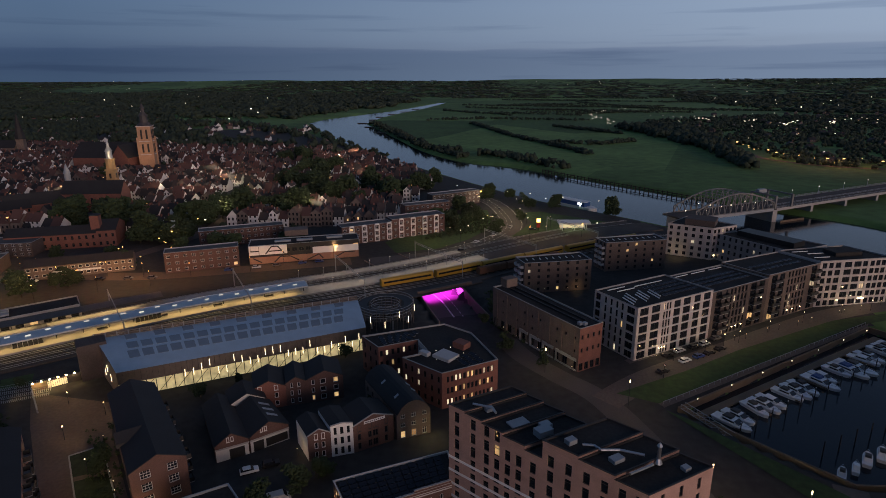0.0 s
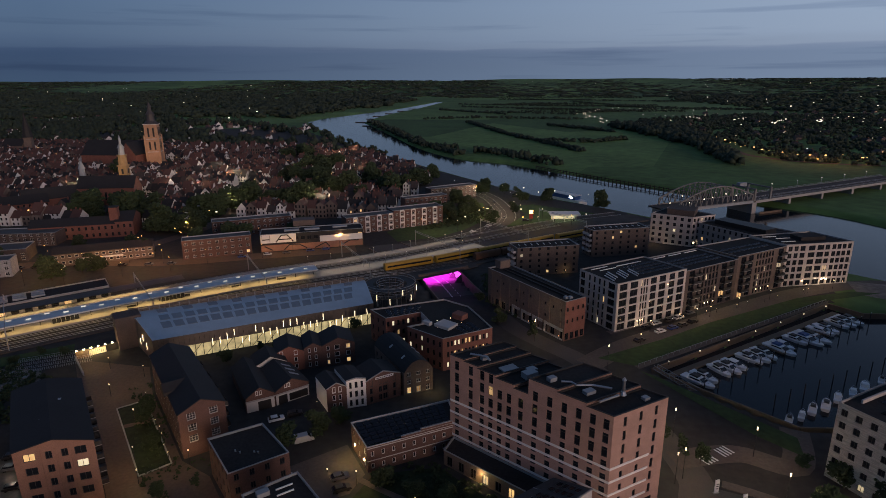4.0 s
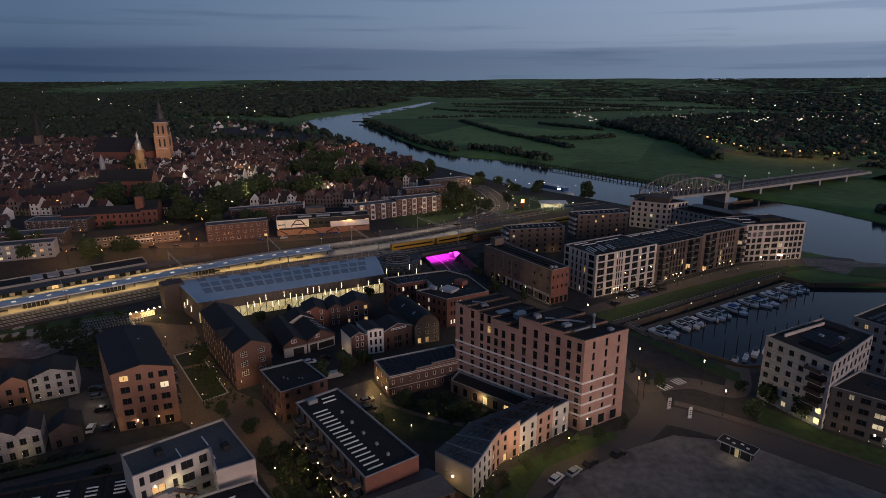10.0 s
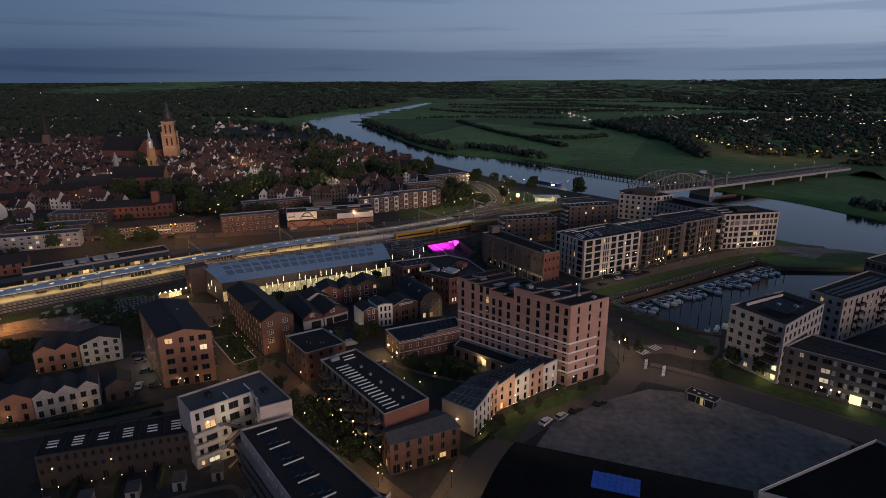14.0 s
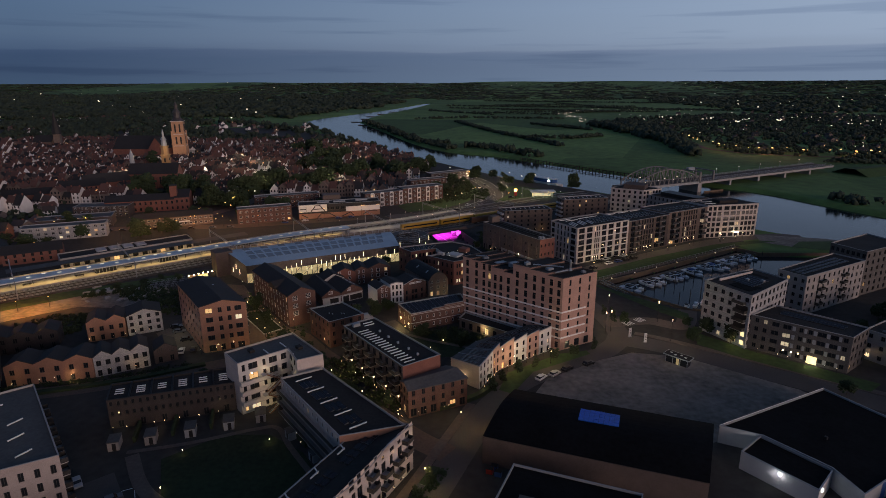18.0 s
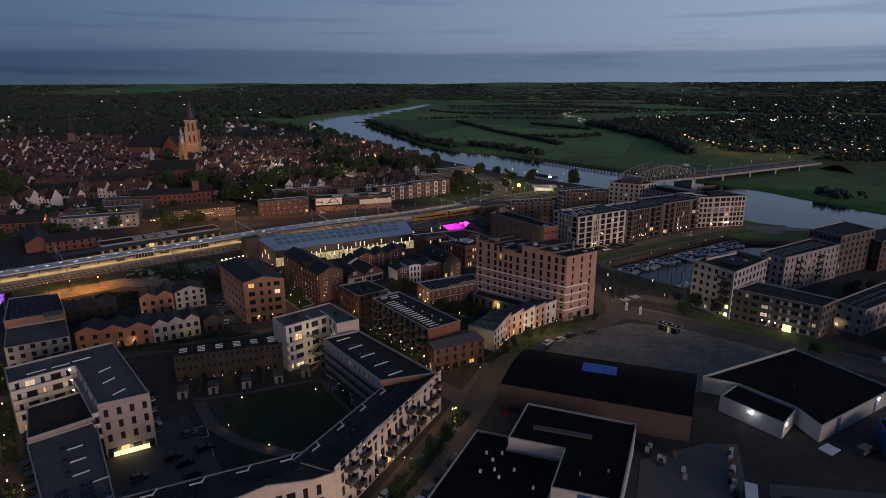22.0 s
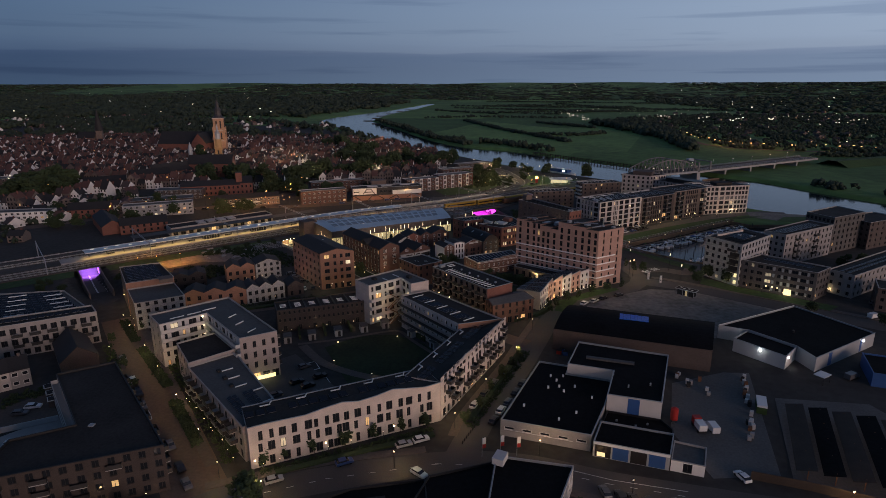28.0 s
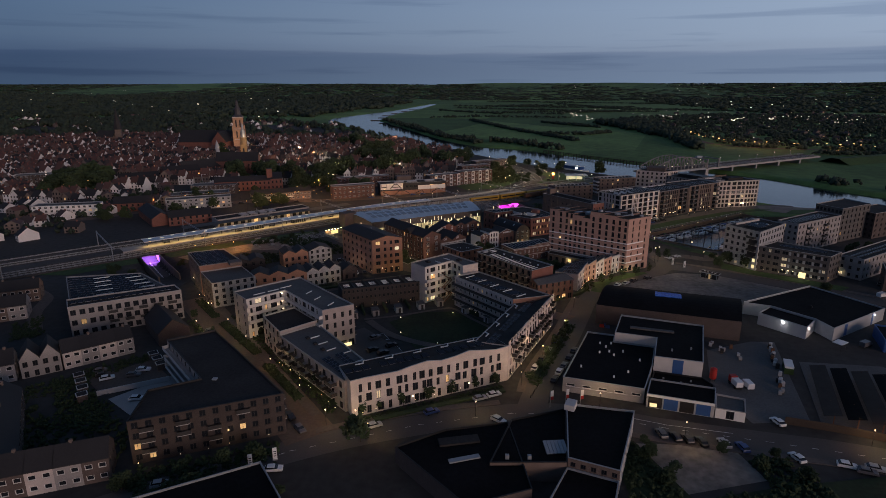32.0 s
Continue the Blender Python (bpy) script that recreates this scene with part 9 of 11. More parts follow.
for lab, p0, p1, dep, hh, wall_, lit_ in (("brown brick flats with white window bays", (-143, 249.5), (-113, 264.5), 9, 10.0, "umber_brick", 0.1), ("brown brick flats behind the station", (-148, 292), (-108, 312), 9, 9.4, "umber_brick", 0.1), ("brick flats with white bays facing the line", (-72, 304), (-47, 319.5), 10, 10.2, "umber_brick", 0.15), ("brick flats with white bays facing the line", (-47, 320), (-19, 337.5), 11, 11.4, "umber_brick", 0.15), ("long red-roofed brick flats", (-47, 364), (-20, 380), 9, 10, "umber_brick", 0.1), ("pale flats near the river bank", (-34, 402), (-2, 424), 9, 9.6, "dark_brick", 0.1), ("white flat-roofed flats with shops beside the square", (-250, 200), (-210.5, 218.5), 10, 8.2, "whitewash", 0.5), ("low dark-roofed shop building behind the square", (-262, 224), (-222, 242), 15, 6.6, "dark_brick", 0.3), ("long low office with lit ground floor", (-262, 262), (-228, 270), 14, 7.5, "dark_brick", 0.2), ("white flat-roofed flats beside the line", (-330, 176), (-290, 186), 10, 8.0, "town_white", 0.15), ("pale flat-roofed school building beside gardens", (-440, 300), (-390, 330), 14, 8, "dark_brick", 0.15)):
    e = (Vector(p1) - Vector(p0)).normalized()
    nn = Vector((-e.y, e.x)) * dep
    q = [p0, p1, tuple(Vector(p1) + nn), tuple(Vector(p0) + nn)]
    n_ = max(4, int(math.dist(p0, p1) / 3.4))
    r = block("town_flats", lab, "building", q, hh, wall_, {0: dict(floors=3, bays=n_, win=(1.7, 1.5), sill=0.8, storey=(hh - 0.3) / 3, style="cross", lit=lit_, rows=True)}, coping="zinc", roof="bitumen_light")
    if "white bays facing" in lab:
        lq = local(q)[2]
        for k_ in range(1, n_, 2):
            x_ = math.dist(p0, p1) * (k_ + 0.5) / n_
            front_box(r, lq[0], lq[1], x_ - 1.5, x_ - 1.1, 0.4, hh - 0.4, "town_white", "bay_pier", "white bay pier", 0.45)
            front_box(r, lq[0], lq[1], x_ + 1.1, x_ + 1.5, 0.4, hh - 0.4, "town_white", "bay_pier", "white bay pier", 0.45)
            for f_ in range(4):
                front_box(r, lq[0], lq[1], x_ - 1.1, x_ + 1.1, f_ * (hh - 0.3) / 3 - (0.5 if f_ else -0.1), f_ * (hh - 0.3) / 3 + 0.5, "town_white", "bay_panel", "white bay panel", 0.4)
for p0, p1, dep, e_, rdg, lab in (((-248, 275), (-206, 290), 12, 8.0, 11.5, "long red brick convent building with a dark roof"), ((-206, 290), (-197, 293.5), 22, 9.0, 13.0, "red brick convent wing with a gable"), ((-262, 186), (-236, 156), 12, 5.0, 8.5, "red brick hall with an orange gable beside the tracks"), ((-320, 330), (-296, 352), 12, 7, 12, "old brick chapel with a steep roof"), ((-345, 300), (-318, 318), 11, 6, 10, "long red-roofed brick house")):
    e = (Vector(p1) - Vector(p0)).normalized()
    nn = Vector((-e.y, e.x)) * dep
    gabled("brick_hall", lab, "building", [p0, p1, tuple(Vector(p1) + nn), tuple(Vector(p0) + nn)], e_, rdg, "red_brick", "slate_tile", {0: dict(floors=2, bays=max(3, int(math.dist(p0, p1) / 3.2)), win=(1.2, 2.0), storey=e_ / 2, lit=0.06, rows=True)}, along=False)
k = thing("convent_tower", "square red brick stair tower", "tower", -208, 294, 0, 18)
rbox(k, "shaft", "red_brick", 0, 0, 0, 4.5, 4.5, 17)
rbox(k, "cap", "slate_tile", 0, 0, 17, 5, 5, 0.4)

# low buildings round the station square
for p0, p1, dp, e_, rdg in (((-226, 158), (-204, 172), 10, 5.5, 9.0), ((-286, 196), (-262, 204), 11, 6.0, 10.0)):
    nn = Vector((-(p1[1] - p0[1]), p1[0] - p0[0])).normalized() * dp
    gabled("brick_hall", "low dark red brick building with a dark tiled roof", "building", [p0, p1, tuple(Vector(p1) + nn), tuple(Vector(p0) + nn)], e_, rdg, "red_brick", "slate_tile", {0: dict(floors=2, bays=7, win=(1.2, 1.7), storey=2.7, lit=0.1, rows=True)}, along=False)
r = gabled("town_terrace", "long grey brick terrace with white windows and shops below", "house", [(-201.4, 233.4), (-161.3, 253.5), (-165.3, 261.5), (-205.4, 241.5)], 6.2, 8.8, "brown_brick", "slate_tile", {0: dict(floors=2, bays=15, win=(1.7, 1.4), sill=1.0, storey=3.0, style="white", lit=0.2, rows=True)}, along=False)
q = local([(-201.4, 233.4), (-161.3, 253.5), (-165.3, 261.5), (-205.4, 241.5)])[2]
wall_strip(r, q[0], q[1], 11.0, 31.0, 2.7, 3.3, "white_paint", "shop_canopy", "white shop canopy", 0.9)

# ---- churches and town towers ----
def pyramid(g, w0, w1, z0, z1, n=4, turn=math.pi / 4, mi=0):
    a = [(w0 * math.cos(turn + 6.2832 * i / n), w0 * math.sin(turn + 6.2832 * i / n), z0) for i in range(n)]
    b = [(w1 * math.cos(turn + 6.2832 * i / n), w1 * math.sin(turn + 6.2832 * i / n), z1) for i in range(n)]
    for i in range(n):
        j = (i + 1) % n
        g.face([a[i], a[j], b[j], b[i]], mi)
    g.face(b, mi)


t_ = thing("church_tower", "massive floodlit brick church tower with a dark lantern spire", "church tower", -338.5, 557, 0, 18)
g = Geo()
pyramid(g, 9.2, 8.6, 0, 44)
part("shaft", g, ("tuff_brick",), t_, "floodlit pale brick shaft")
for z_ in (16, 29, 43.4):
    g = Geo()
    pyramid(g, 9.7, 9.7, z_, z_ + 0.7)
    part("cornice", g, ("white_brick",), t_)
for side in range(4):
    a = radians(90 * side)
    for z_, hh in ((18.5, 8), (31.5, 9)):
        for o in (-2.4, 2.4):
            g = Geo()
            g.box(o - 0.8, -6.65, z_, o + 0.8, -5.6, z_ + hh, 0, True)
            part("belfry_opening", g, ("metal_dark",), t_, "tall dark belfry opening", pose(0, 0, 0, 0, 0, 90 * side))
    g = Geo()
    g.box(5.2, -7.4, 0, 7.0, -5.4, 33, 0, True)
    part("buttress", g, ("tuff_brick",), t_, "", pose(0, 0, 0, 0, 0, 90 * side))
g = Geo()
pyramid(g, 7.6, 4.4, 44, 47, 8)
pyramid(g, 3.9, 3.7, 47, 53, 8)
pyramid(g, 4.7, 4.4, 53, 53.8, 8)
pyramid(g, 4.1, 2.0, 53.8, 57, 8)
pyramid(g, 1.9, 1.8, 57, 61, 8)
pyramid(g, 2.5, 1.5, 61, 62.5, 8)
pyramid(g, 1.5, 0.5, 62.5, 65, 8)
pyramid(g, 0.22, 0.1, 65, 70, 6)
part("spire", g, ("lead",), t_, "grey lead lantern spire")
gabled("church_nave", "large dark-roofed brick church nave", "church", [(-372, 572), (-372, 548), (-350, 541), (-350, 565)], 14, 26, "red_brick", "slate_tile", along=False)
gabled("church_nave", "long dark church roof beside the tower", "church", [(-420, 556), (-352, 556), (-352, 586), (-420, 586)], 12, 26, "red_brick", "slate_tile", along=False)
t_ = thing("town_tower", "slender yellow floodlit town tower with galleries", "tower", -272.5, 404.7, 0, 12)
g = Geo()
pyramid(g, 4.6, 4.2, 0, 24)
part("shaft", g, ("tower_stone",), t_, "floodlit stone shaft")
for z0_, z1_, w_ in ((8, 8.6, 5.0), (16, 16.6, 4.8), (24, 25, 5.0)):
    g = Geo()
    pyramid(g, w_, w_, z0_, z1_)
    part("gallery", g, ("tower_stone",), t_)
g = Geo()
pyramid(g, 3.4, 3.2, 25, 32, 8)
pyramid(g, 3.9, 3.9, 32, 32.8, 8)
part("upper_stage", g, ("tower_stone",), t_, "eight-sided pale upper stage")
g = Geo()
pyramid(g, 2.4, 2.2, 32.8, 38, 8)
pyramid(g, 2.8, 1.0, 38, 41, 8)
pyramid(g, 0.9, 0.9, 41, 43.5, 8)
pyramid(g, 1.1, 0.1, 43.5, 47.5, 8)
part("lantern", g, ("zinc",), t_, "small metal lantern cap")
for side in range(4):
    for z_ in (10.5, 18.5):
        g = Geo()
        g.box(-0.7, -3.35, z_, 0.7, -2.6, z_ + 3.6, 0, True)
        part("window", g, ("metal_dark",), t_, "", pose(0, 0, 0, 0, 0, 90 * side))
for x, y, z_, e_, c_ in ((-272.5 + 7, 404.7 - 9, 7, 800, (1.0, 0.50, 0.14)), (-272.5 - 6, 404.7 - 9, 22, 800, (1.0, 0.52, 0.15)), (-272.5 + 7, 404.7 - 9, 36, 1700, (1.0, 0.66, 0.30)), (-338.5 + 14, 557 - 18, 14, 1900, (1.0, 0.55, 0.28)), (-338.5 - 8, 557 - 22, 16, 1700, (1.0, 0.55, 0.28))):
    L_ = new("floodlight", bpy.data.lights.new("floodlight", "POINT"))
    L_.data.energy, L_.data.color, L_.data.shadow_soft_size = e_, c_, 0.6
    L_.location = (x, y, z_)
t_ = thing("church_tower", "brick church tower with a tall needle spire", "church tower", -560, 655, 0, 20)
g = Geo()
pyramid(g, 6.0, 5.6, 0, 20)
part("shaft", g, ("brown_brick",), t_)
g = Geo()
pyramid(g, 6.2, 0.2, 20, 50, 8)
part("spire", g, ("slate_tile",), t_, "tall dark needle spire")
gabled("church_nave", "brick church with a steep dark roof", "church", [(-592, 650), (-566, 650), (-566, 664), (-592, 664)], 10, 18, "brown_brick", "slate_tile", along=False)
gabled("friary_church", "long brick friary church with buttresses and a dark roof", "church", [(-289, 371), (-249, 377.5), (-251, 391), (-291, 385)], 12.5, 20.5, "red_brick", "slate_tile", {0: dict(floors=1, bays=7, win=(1.6, 6.0), sill=3.5)}, along=False)
for k in range(8):
    p = Vector((-287, 371.0)).lerp(Vector((-251, 376.9)), k / 7)
    b_ = thing("buttress", "sloping brick buttress of the church", "buttress", p.x, p.y - 1.0, 0, 9, group="church buttresses")
    g = Geo()
    g.box(-0.6, -1.4, 0, 0.6, 1.0, 6)
    g.face([(-0.6, -1.4, 6), (0.6, -1.4, 6), (0.6, 1.0, 9.5), (-0.6, 1.0, 9.5)])
    part("pier", g, ("red_brick",), b_)
gabled("friary_wing", "brick friary wing with a dark roof", "church", [(-318, 352), (-309, 345), (-284, 372), (-292, 379)], 8, 15, "red_brick", "slate_tile")
t_ = thing("bell_turret", "small lead-covered bell turret on a church roof", "tower", -291, 383, 0)
g = Geo()
pyramid(g, 2.0, 2.0, 16, 25, 8)
pyramid(g, 2.4, 0.1, 25, 32, 8)
part("turret", g, ("zinc",), t_)

# ---- the old town's houses ----
TOWN = np.array([(-150, 322), (-70, 345), (-24, 420), (-70, 545), (-150, 665), (-215, 690), (-300, 690), (-600, 740), (-790, 600), (-700, 340), (-470, 215), (-330, 215), (-300, 300), (-250, 312), (-190, 318)])
KEEP = ((-338, 557, 34), (-388, 570, 44), (-272, 405, 11), (-270, 381, 30), (-225, 287, 34), (-300, 365, 22), (-560, 655, 22), (-580, 657, 20), (-415, 315, 34), (-308, 341, 20), (-332, 309, 22), (-33, 410, 26), (-33, 374, 22), (-245, 268, 26), (-310, 181, 26))
GREEN = ((-153, 540, 20), (-119, 418, 20), (-126, 373, 16), (-158, 370, 15), (-170, 309, 14), (-181, 301, 12), (-257, 340, 20), (-240, 330, 14), (-51, 463, 14), (-68, 421, 12), (-90, 460, 14), (-178, 349, 16), (-149, 470, 22), (-210, 330, 16), (-350, 264, 20), (-376, 276, 24), (-364, 250, 18), (-361, 308, 16), (-320, 480, 12), (-205, 600, 18))


def house_geo(w, d, e, rdg, across, seed):
    """Walls with windows, and the saddle roof, of one plain town house."""
    rng = random.Random(seed)
    g, r_ = Geo(), Geo()
    x, y = w / 2, d / 2
    g.prism([(-x, -y), (x, -y), (x, y), (-x, y)], 0, e, 0, top=False)
    o = 0.25
    if across:
        for sy in (-y, y):
            pts = [(-x, sy, e), (x, sy, e), (0, sy, rdg)]
            g.face(pts if sy < 0 else pts[::-1])
        r_.face([(-x - o, y + o, e - 0.2), (-x - o, -y - o, e - 0.2), (0, -y - o, rdg + 0.1), (0, y + o, rdg + 0.1)])
        r_.face([(x + o, -y - o, e - 0.2), (x + o, y + o, e - 0.2), (0, y + o, rdg + 0.1), (0, -y - o, rdg + 0.1)])
    else:
        for sx in (-x, x):
            pts = [(sx, y, e), (sx, -y, e), (sx, 0, rdg)]
            g.face(pts if sx < 0 else pts[::-1])
        r_.face([(-x - o, -y - o, e - 0.2), (x + o, -y - o, e - 0.2), (x + o, 0, rdg + 0.1), (-x - o, 0, rdg + 0.1)])
        r_.face([(x + o, y + o, e - 0.2), (-x - o, y + o, e - 0.2), (-x - o, 0, rdg + 0.1), (x + o, 0, rdg + 0.1)])
    r_.box(-0.4 + x * 0.5, -0.35, rdg - 0.8, 0.4 + x * 0.5, 0.35, rdg + 1.0, 1)
    for f in range(2 if e < 7 else 3):
        for k in range(max(2, int(w / 2.4))):
            cx_ = -x + w * (k + 0.5) / max(2, int(w / 2.4))
            z_ = 0.8 + f * 2.8
            mi = 2 if rng.random() < 0.05 else 1
            g.box(cx_ - 0.5, -y - 0.05, z_, cx_ + 0.5, -y + 0.02, z_ + 1.5, mi, True)
    return g, r_


variants = []
rng = random.Random(21)
for k in range(14):
    w, d_, e_ = rng.uniform(4.8, 8.2), rng.uniform(8, 11), rng.choice((4.6, 5.4, 6.6, 7.8))
    across = rng.random() < 0.25
    rdg = e_ + (w if across else d_) * rng.uniform(0.36, 0.5)
    wall_ = ("town_wall", "town_white", "town_white", "town_white", "town_wall")[k % 5]
    roof_ = ("red_tile", "slate_tile", "brown_tile", "slate_tile", "red_tile", "slate_tile", "brown_tile")[k % 7]
    gw_, gr_ = house_geo(w, d_, e_, rdg, across, k)
    variants.append((w, d_, gw_, gr_, wall_, roof_, gw_.mesh("house", (wall_, "glass", "lit")), gr_.mesh("roof", (roof_, "red_brick"))))
spots = []
y = 226.0
while y < 900:
    x = -30 - rng.uniform(0, 10)
    lane = rng.uniform(-0.18, 0.18)
    while x > -830:
        w = 6.3 + rng.uniform(-0.4, 0.8)
        x -= w
        if rng.random() < 0.035:
            x -= rng.uniform(6, 16)
        spots.append((x, y + (x + 400) * lane * 0.25 + 5 * math.sin(x / 37.0 + y), lane * 14 + rng.uniform(-6, 6)))
    y += rng.uniform(12.5, 16.5)
sx, sy = np.array([s[0] for s in spots]), np.array([s[1] for s in spots])
ok = depth_in(TOWN, sx, sy) > 0
for cx_, cy_, rad in KEEP + GREEN:
    ok &= np.hypot(sx - cx_, sy - cy_) > rad
for line in ([(-176, 275), (-164, 320), (-170, 380), (-200, 450)],):
    for (x1, y1), (x2, y2) in zip(line, line[1:]):
        t = np.clip(((sx - x1) * (x2 - x1) + (sy - y1) * (y2 - y1)) / ((x2 - x1) ** 2 + (y2 - y1) ** 2), 0, 1)
        ok &= np.hypot(sx - x1 - t * (x2 - x1), sy - y1 - t * (y2 - y1)) > 11
chosen = sorted((s for s, o in zip(spots, ok) if o), key=lambda s: math.hypot(s[0] + 10, s[1] + 100))
far_w = {}
for i, (x, y, rz) in enumerate(chosen):
    v = variants[rng.randrange(14)]
    z_s = rng.uniform(0.9, 1.2)
    if i < 160:
        word = {"town_wall": "brick", "town_white": "white"}[v[4]] + " old town house with a " + {"red_tile": "red tiled", "brown_tile": "brown tiled", "slate_tile": "dark tiled"}[v[5]] + " roof"
        hs = new("house", v[6])
        hs.matrix_basis = pose(x, y, 0, 0, 0, rz)
        tagged(hs, word, "house", "old town houses")
        part("roof", v[7], (), hs)
        hs.scale = (1, 1, z_s)
    else:
        m_ = pose(x, y, 0, 0, 0, rz) @ Matrix.Diagonal((1, 1, z_s, 1))
        for src, mats in ((v[2], (v[4], "glass", "lit")), (v[3], (v[5], "red_brick", "red_brick"))):
            dst = far_w.setdefault(mats, Geo())
            off = len(dst.v)
            dst.v.extend(tuple(m_ @ Vector(p)) for p in src.v)
            dst.f.extend(tuple(j + off for j in f) for f in src.f)
            dst.m.extend(src.m)
for mats, gg in far_w.items():
    solo("far_houses", gg, mats, "crowded old town houses further off", "houses", kind="stuff")

# scattered houses among the woods and the village across the river
far_w = {}
sr = np.random.RandomState(77)
dark_ones = [v for v in variants if v[4] != "town_white" and v[5] != "red_tile"]
for poly, n, red in ((np.array([(-150, 600), (-230, 800), (-330, 1050), (-900, 1300), (-1500, 1000), (-1200, 500), (-820, 620), (-600, 760), (-300, 700)]), 330, True), (np.array([(330, 640), (520, 560), (900, 640), (1150, 1000), (900, 1500), (500, 1450), (320, 1200), (320, 900)]), 130, False), (np.array([(-900, -60), (-520, -40), (-420, 60), (-470, 205), (-700, 330), (-1200, 420)]), 160, True), (np.array([(-345, 70), (-268, 142), (-300, 170), (-270, 196), (-262, 200), (-240, 228), (-262, 258), (-305, 290), (-330, 212), (-470, 212), (-540, 140), (-470, 30), (-400, 40)]), 95, True)):
    p = sr.uniform(poly.min(0), poly.max(0), (n * 3, 2))
    for x, y in p[depth_in(poly, p[:, 0], p[:, 1]) > 0][:n]:
        v = variants[sr.randint(14)] if red else dark_ones[sr.randint(len(dark_ones))]
        m_ = pose(float(x), float(y), 0, 0, 0, float(sr.uniform(-40, 40))) @ Matrix.Diagonal((1.1, 1.0, 0.72, 1))
        for src, mats in ((v[2], (v[4], "glass", "lit")), (v[3], (v[5], "red_brick", "red_brick"))):
            dst = far_w.setdefault(mats, Geo())
            off = len(dst.v)
            dst.v.extend(tuple(m_ @ Vector(q_)) for q_ in src.v)
            dst.f.extend(tuple(j + off for j in f) for f in src.f)
            dst.m.extend(src.m)
for mats, gg in far_w.items():
    solo("village_houses", gg, mats, "scattered houses among gardens and woods", "houses", kind="stuff")


# ---- trees ----
def clump_arrays(centres, sizes, seed):
    """Small uneven leaf clumps: eight-sided lumps of random shape, as vertices and faces."""
    rs = np.random.RandomState(seed)
    n = len(centres)
    base = np.array([(1, 0, 0), (-1, 0, 0), (0, 1, 0), (0, -1, 0), (0, 0, 1), (0, 0, -1)], float)
    tri = np.array([(0, 2, 4), (2, 1, 4), (1, 3, 4), (3, 0, 4), (2, 0, 5), (1, 2, 5), (3, 1, 5), (0, 3, 5)])
    ang = rs.uniform(0, 6.2832, (n, 3))
    v = np.repeat(base[None], n, 0) * rs.uniform(0.6, 1.35, (n, 6, 1))
    for ax in range(3):
        c, s = np.cos(ang[:, ax])[:, None], np.sin(ang[:, ax])[:, None]
        i, j = (ax + 1) % 3, (ax + 2) % 3
        a, b = v[..., i].copy(), v[..., j].copy()
        v[..., i], v[..., j] = a * c - b * s, a * s + b * c
    v = v * np.asarray(sizes)[:, None, :] + np.asarray(centres)[:, None, :]
    f = tri[None] + (np.arange(n) * 6)[:, None, None]
    return v.reshape(-1, 3), f.reshape(-1, 3)


def mesh_from(name, v, f, material):
    me = bpy.data.meshes.new(name)
    me.from_pydata(v.tolist(), [], f.tolist())
    me.materials.append(M[material])
    return me


def crown_mesh(seed, rx, rz, n, size):
    """An uneven crown of many small leaf clumps with gaps."""
    rs = np.random.RandomState(seed)
    lobes = rs.normal(0, 0.42, (7, 3)) * (rx, rx, rz)
    pick = rs.randint(0, 7, n)
    d = rs.normal(0, 1, (n, 3))
    d /= np.linalg.norm(d, axis=1)[:, None]
    rad = rs.uniform(0.55, 1.0, n)[:, None] * rs.uniform(0.45, 0.7, (7, 1))[pick]
    c = lobes[pick] + d * rad * (rx, rx, rz)
    c[:, 2] = np.maximum(c[:, 2], -rz * 0.95)
    s = rs.uniform(0.6, 1.3, (n, 1)) * size * np.array([1, 1, 0.75])
    return mesh_from("crown", *clump_arrays(c, np.broadcast_to(s, (n, 3)), seed + 1), "leaf")


def trunk_mesh(h, r):
    g = Geo()
    g.tube((0, 0, 0), (0.1, 0, h * 0.55), r, r * 0.7, 7)
    for k in range(4):
        a = k * 1.7
        g.tube((0.1, 0, h * 0.5), (math.cos(a) * h * 0.22, math.sin(a) * h * 0.22, h * 0.95), r * 0.5, r * 0.2, 5)
    return g.mesh("trunk", ("bark",))


TREES = [(crown_mesh(40 + k, rx, rz, n, sz), trunk_mesh(ht, 0.09 * ht / 2.4), ht, rz) for k, (rx, rz, n, sz, ht) in enumerate(((3.6, 3.6, 420, 0.55, 3.6), (4.4, 4.0, 520, 0.6, 4.2), (3.0, 4.2, 420, 0.5, 3.8), (1.2, 1.8, 170, 0.32, 1.8), (0.9, 2.0, 130, 0.28, 1.5), (4.2, 5.0, 380, 0.85, 4.5)))]


def tree(x, y, kind=0, scale=1.0, label="leafy green tree with an uneven dark crown", group="trees"):
    crown, trunk, ht, rz = TREES[kind]
    t_ = thing("tree", label, "tree", x, y, 0, RND.uniform(0, 360), group=group)
    t_.scale = (scale, scale, scale * RND.uniform(0.9, 1.15))
    part("trunk", trunk, (), t_)
    part("crown", crown, (), t_, "", pose(0, 0, ht * 0.6 + rz * 0.75))


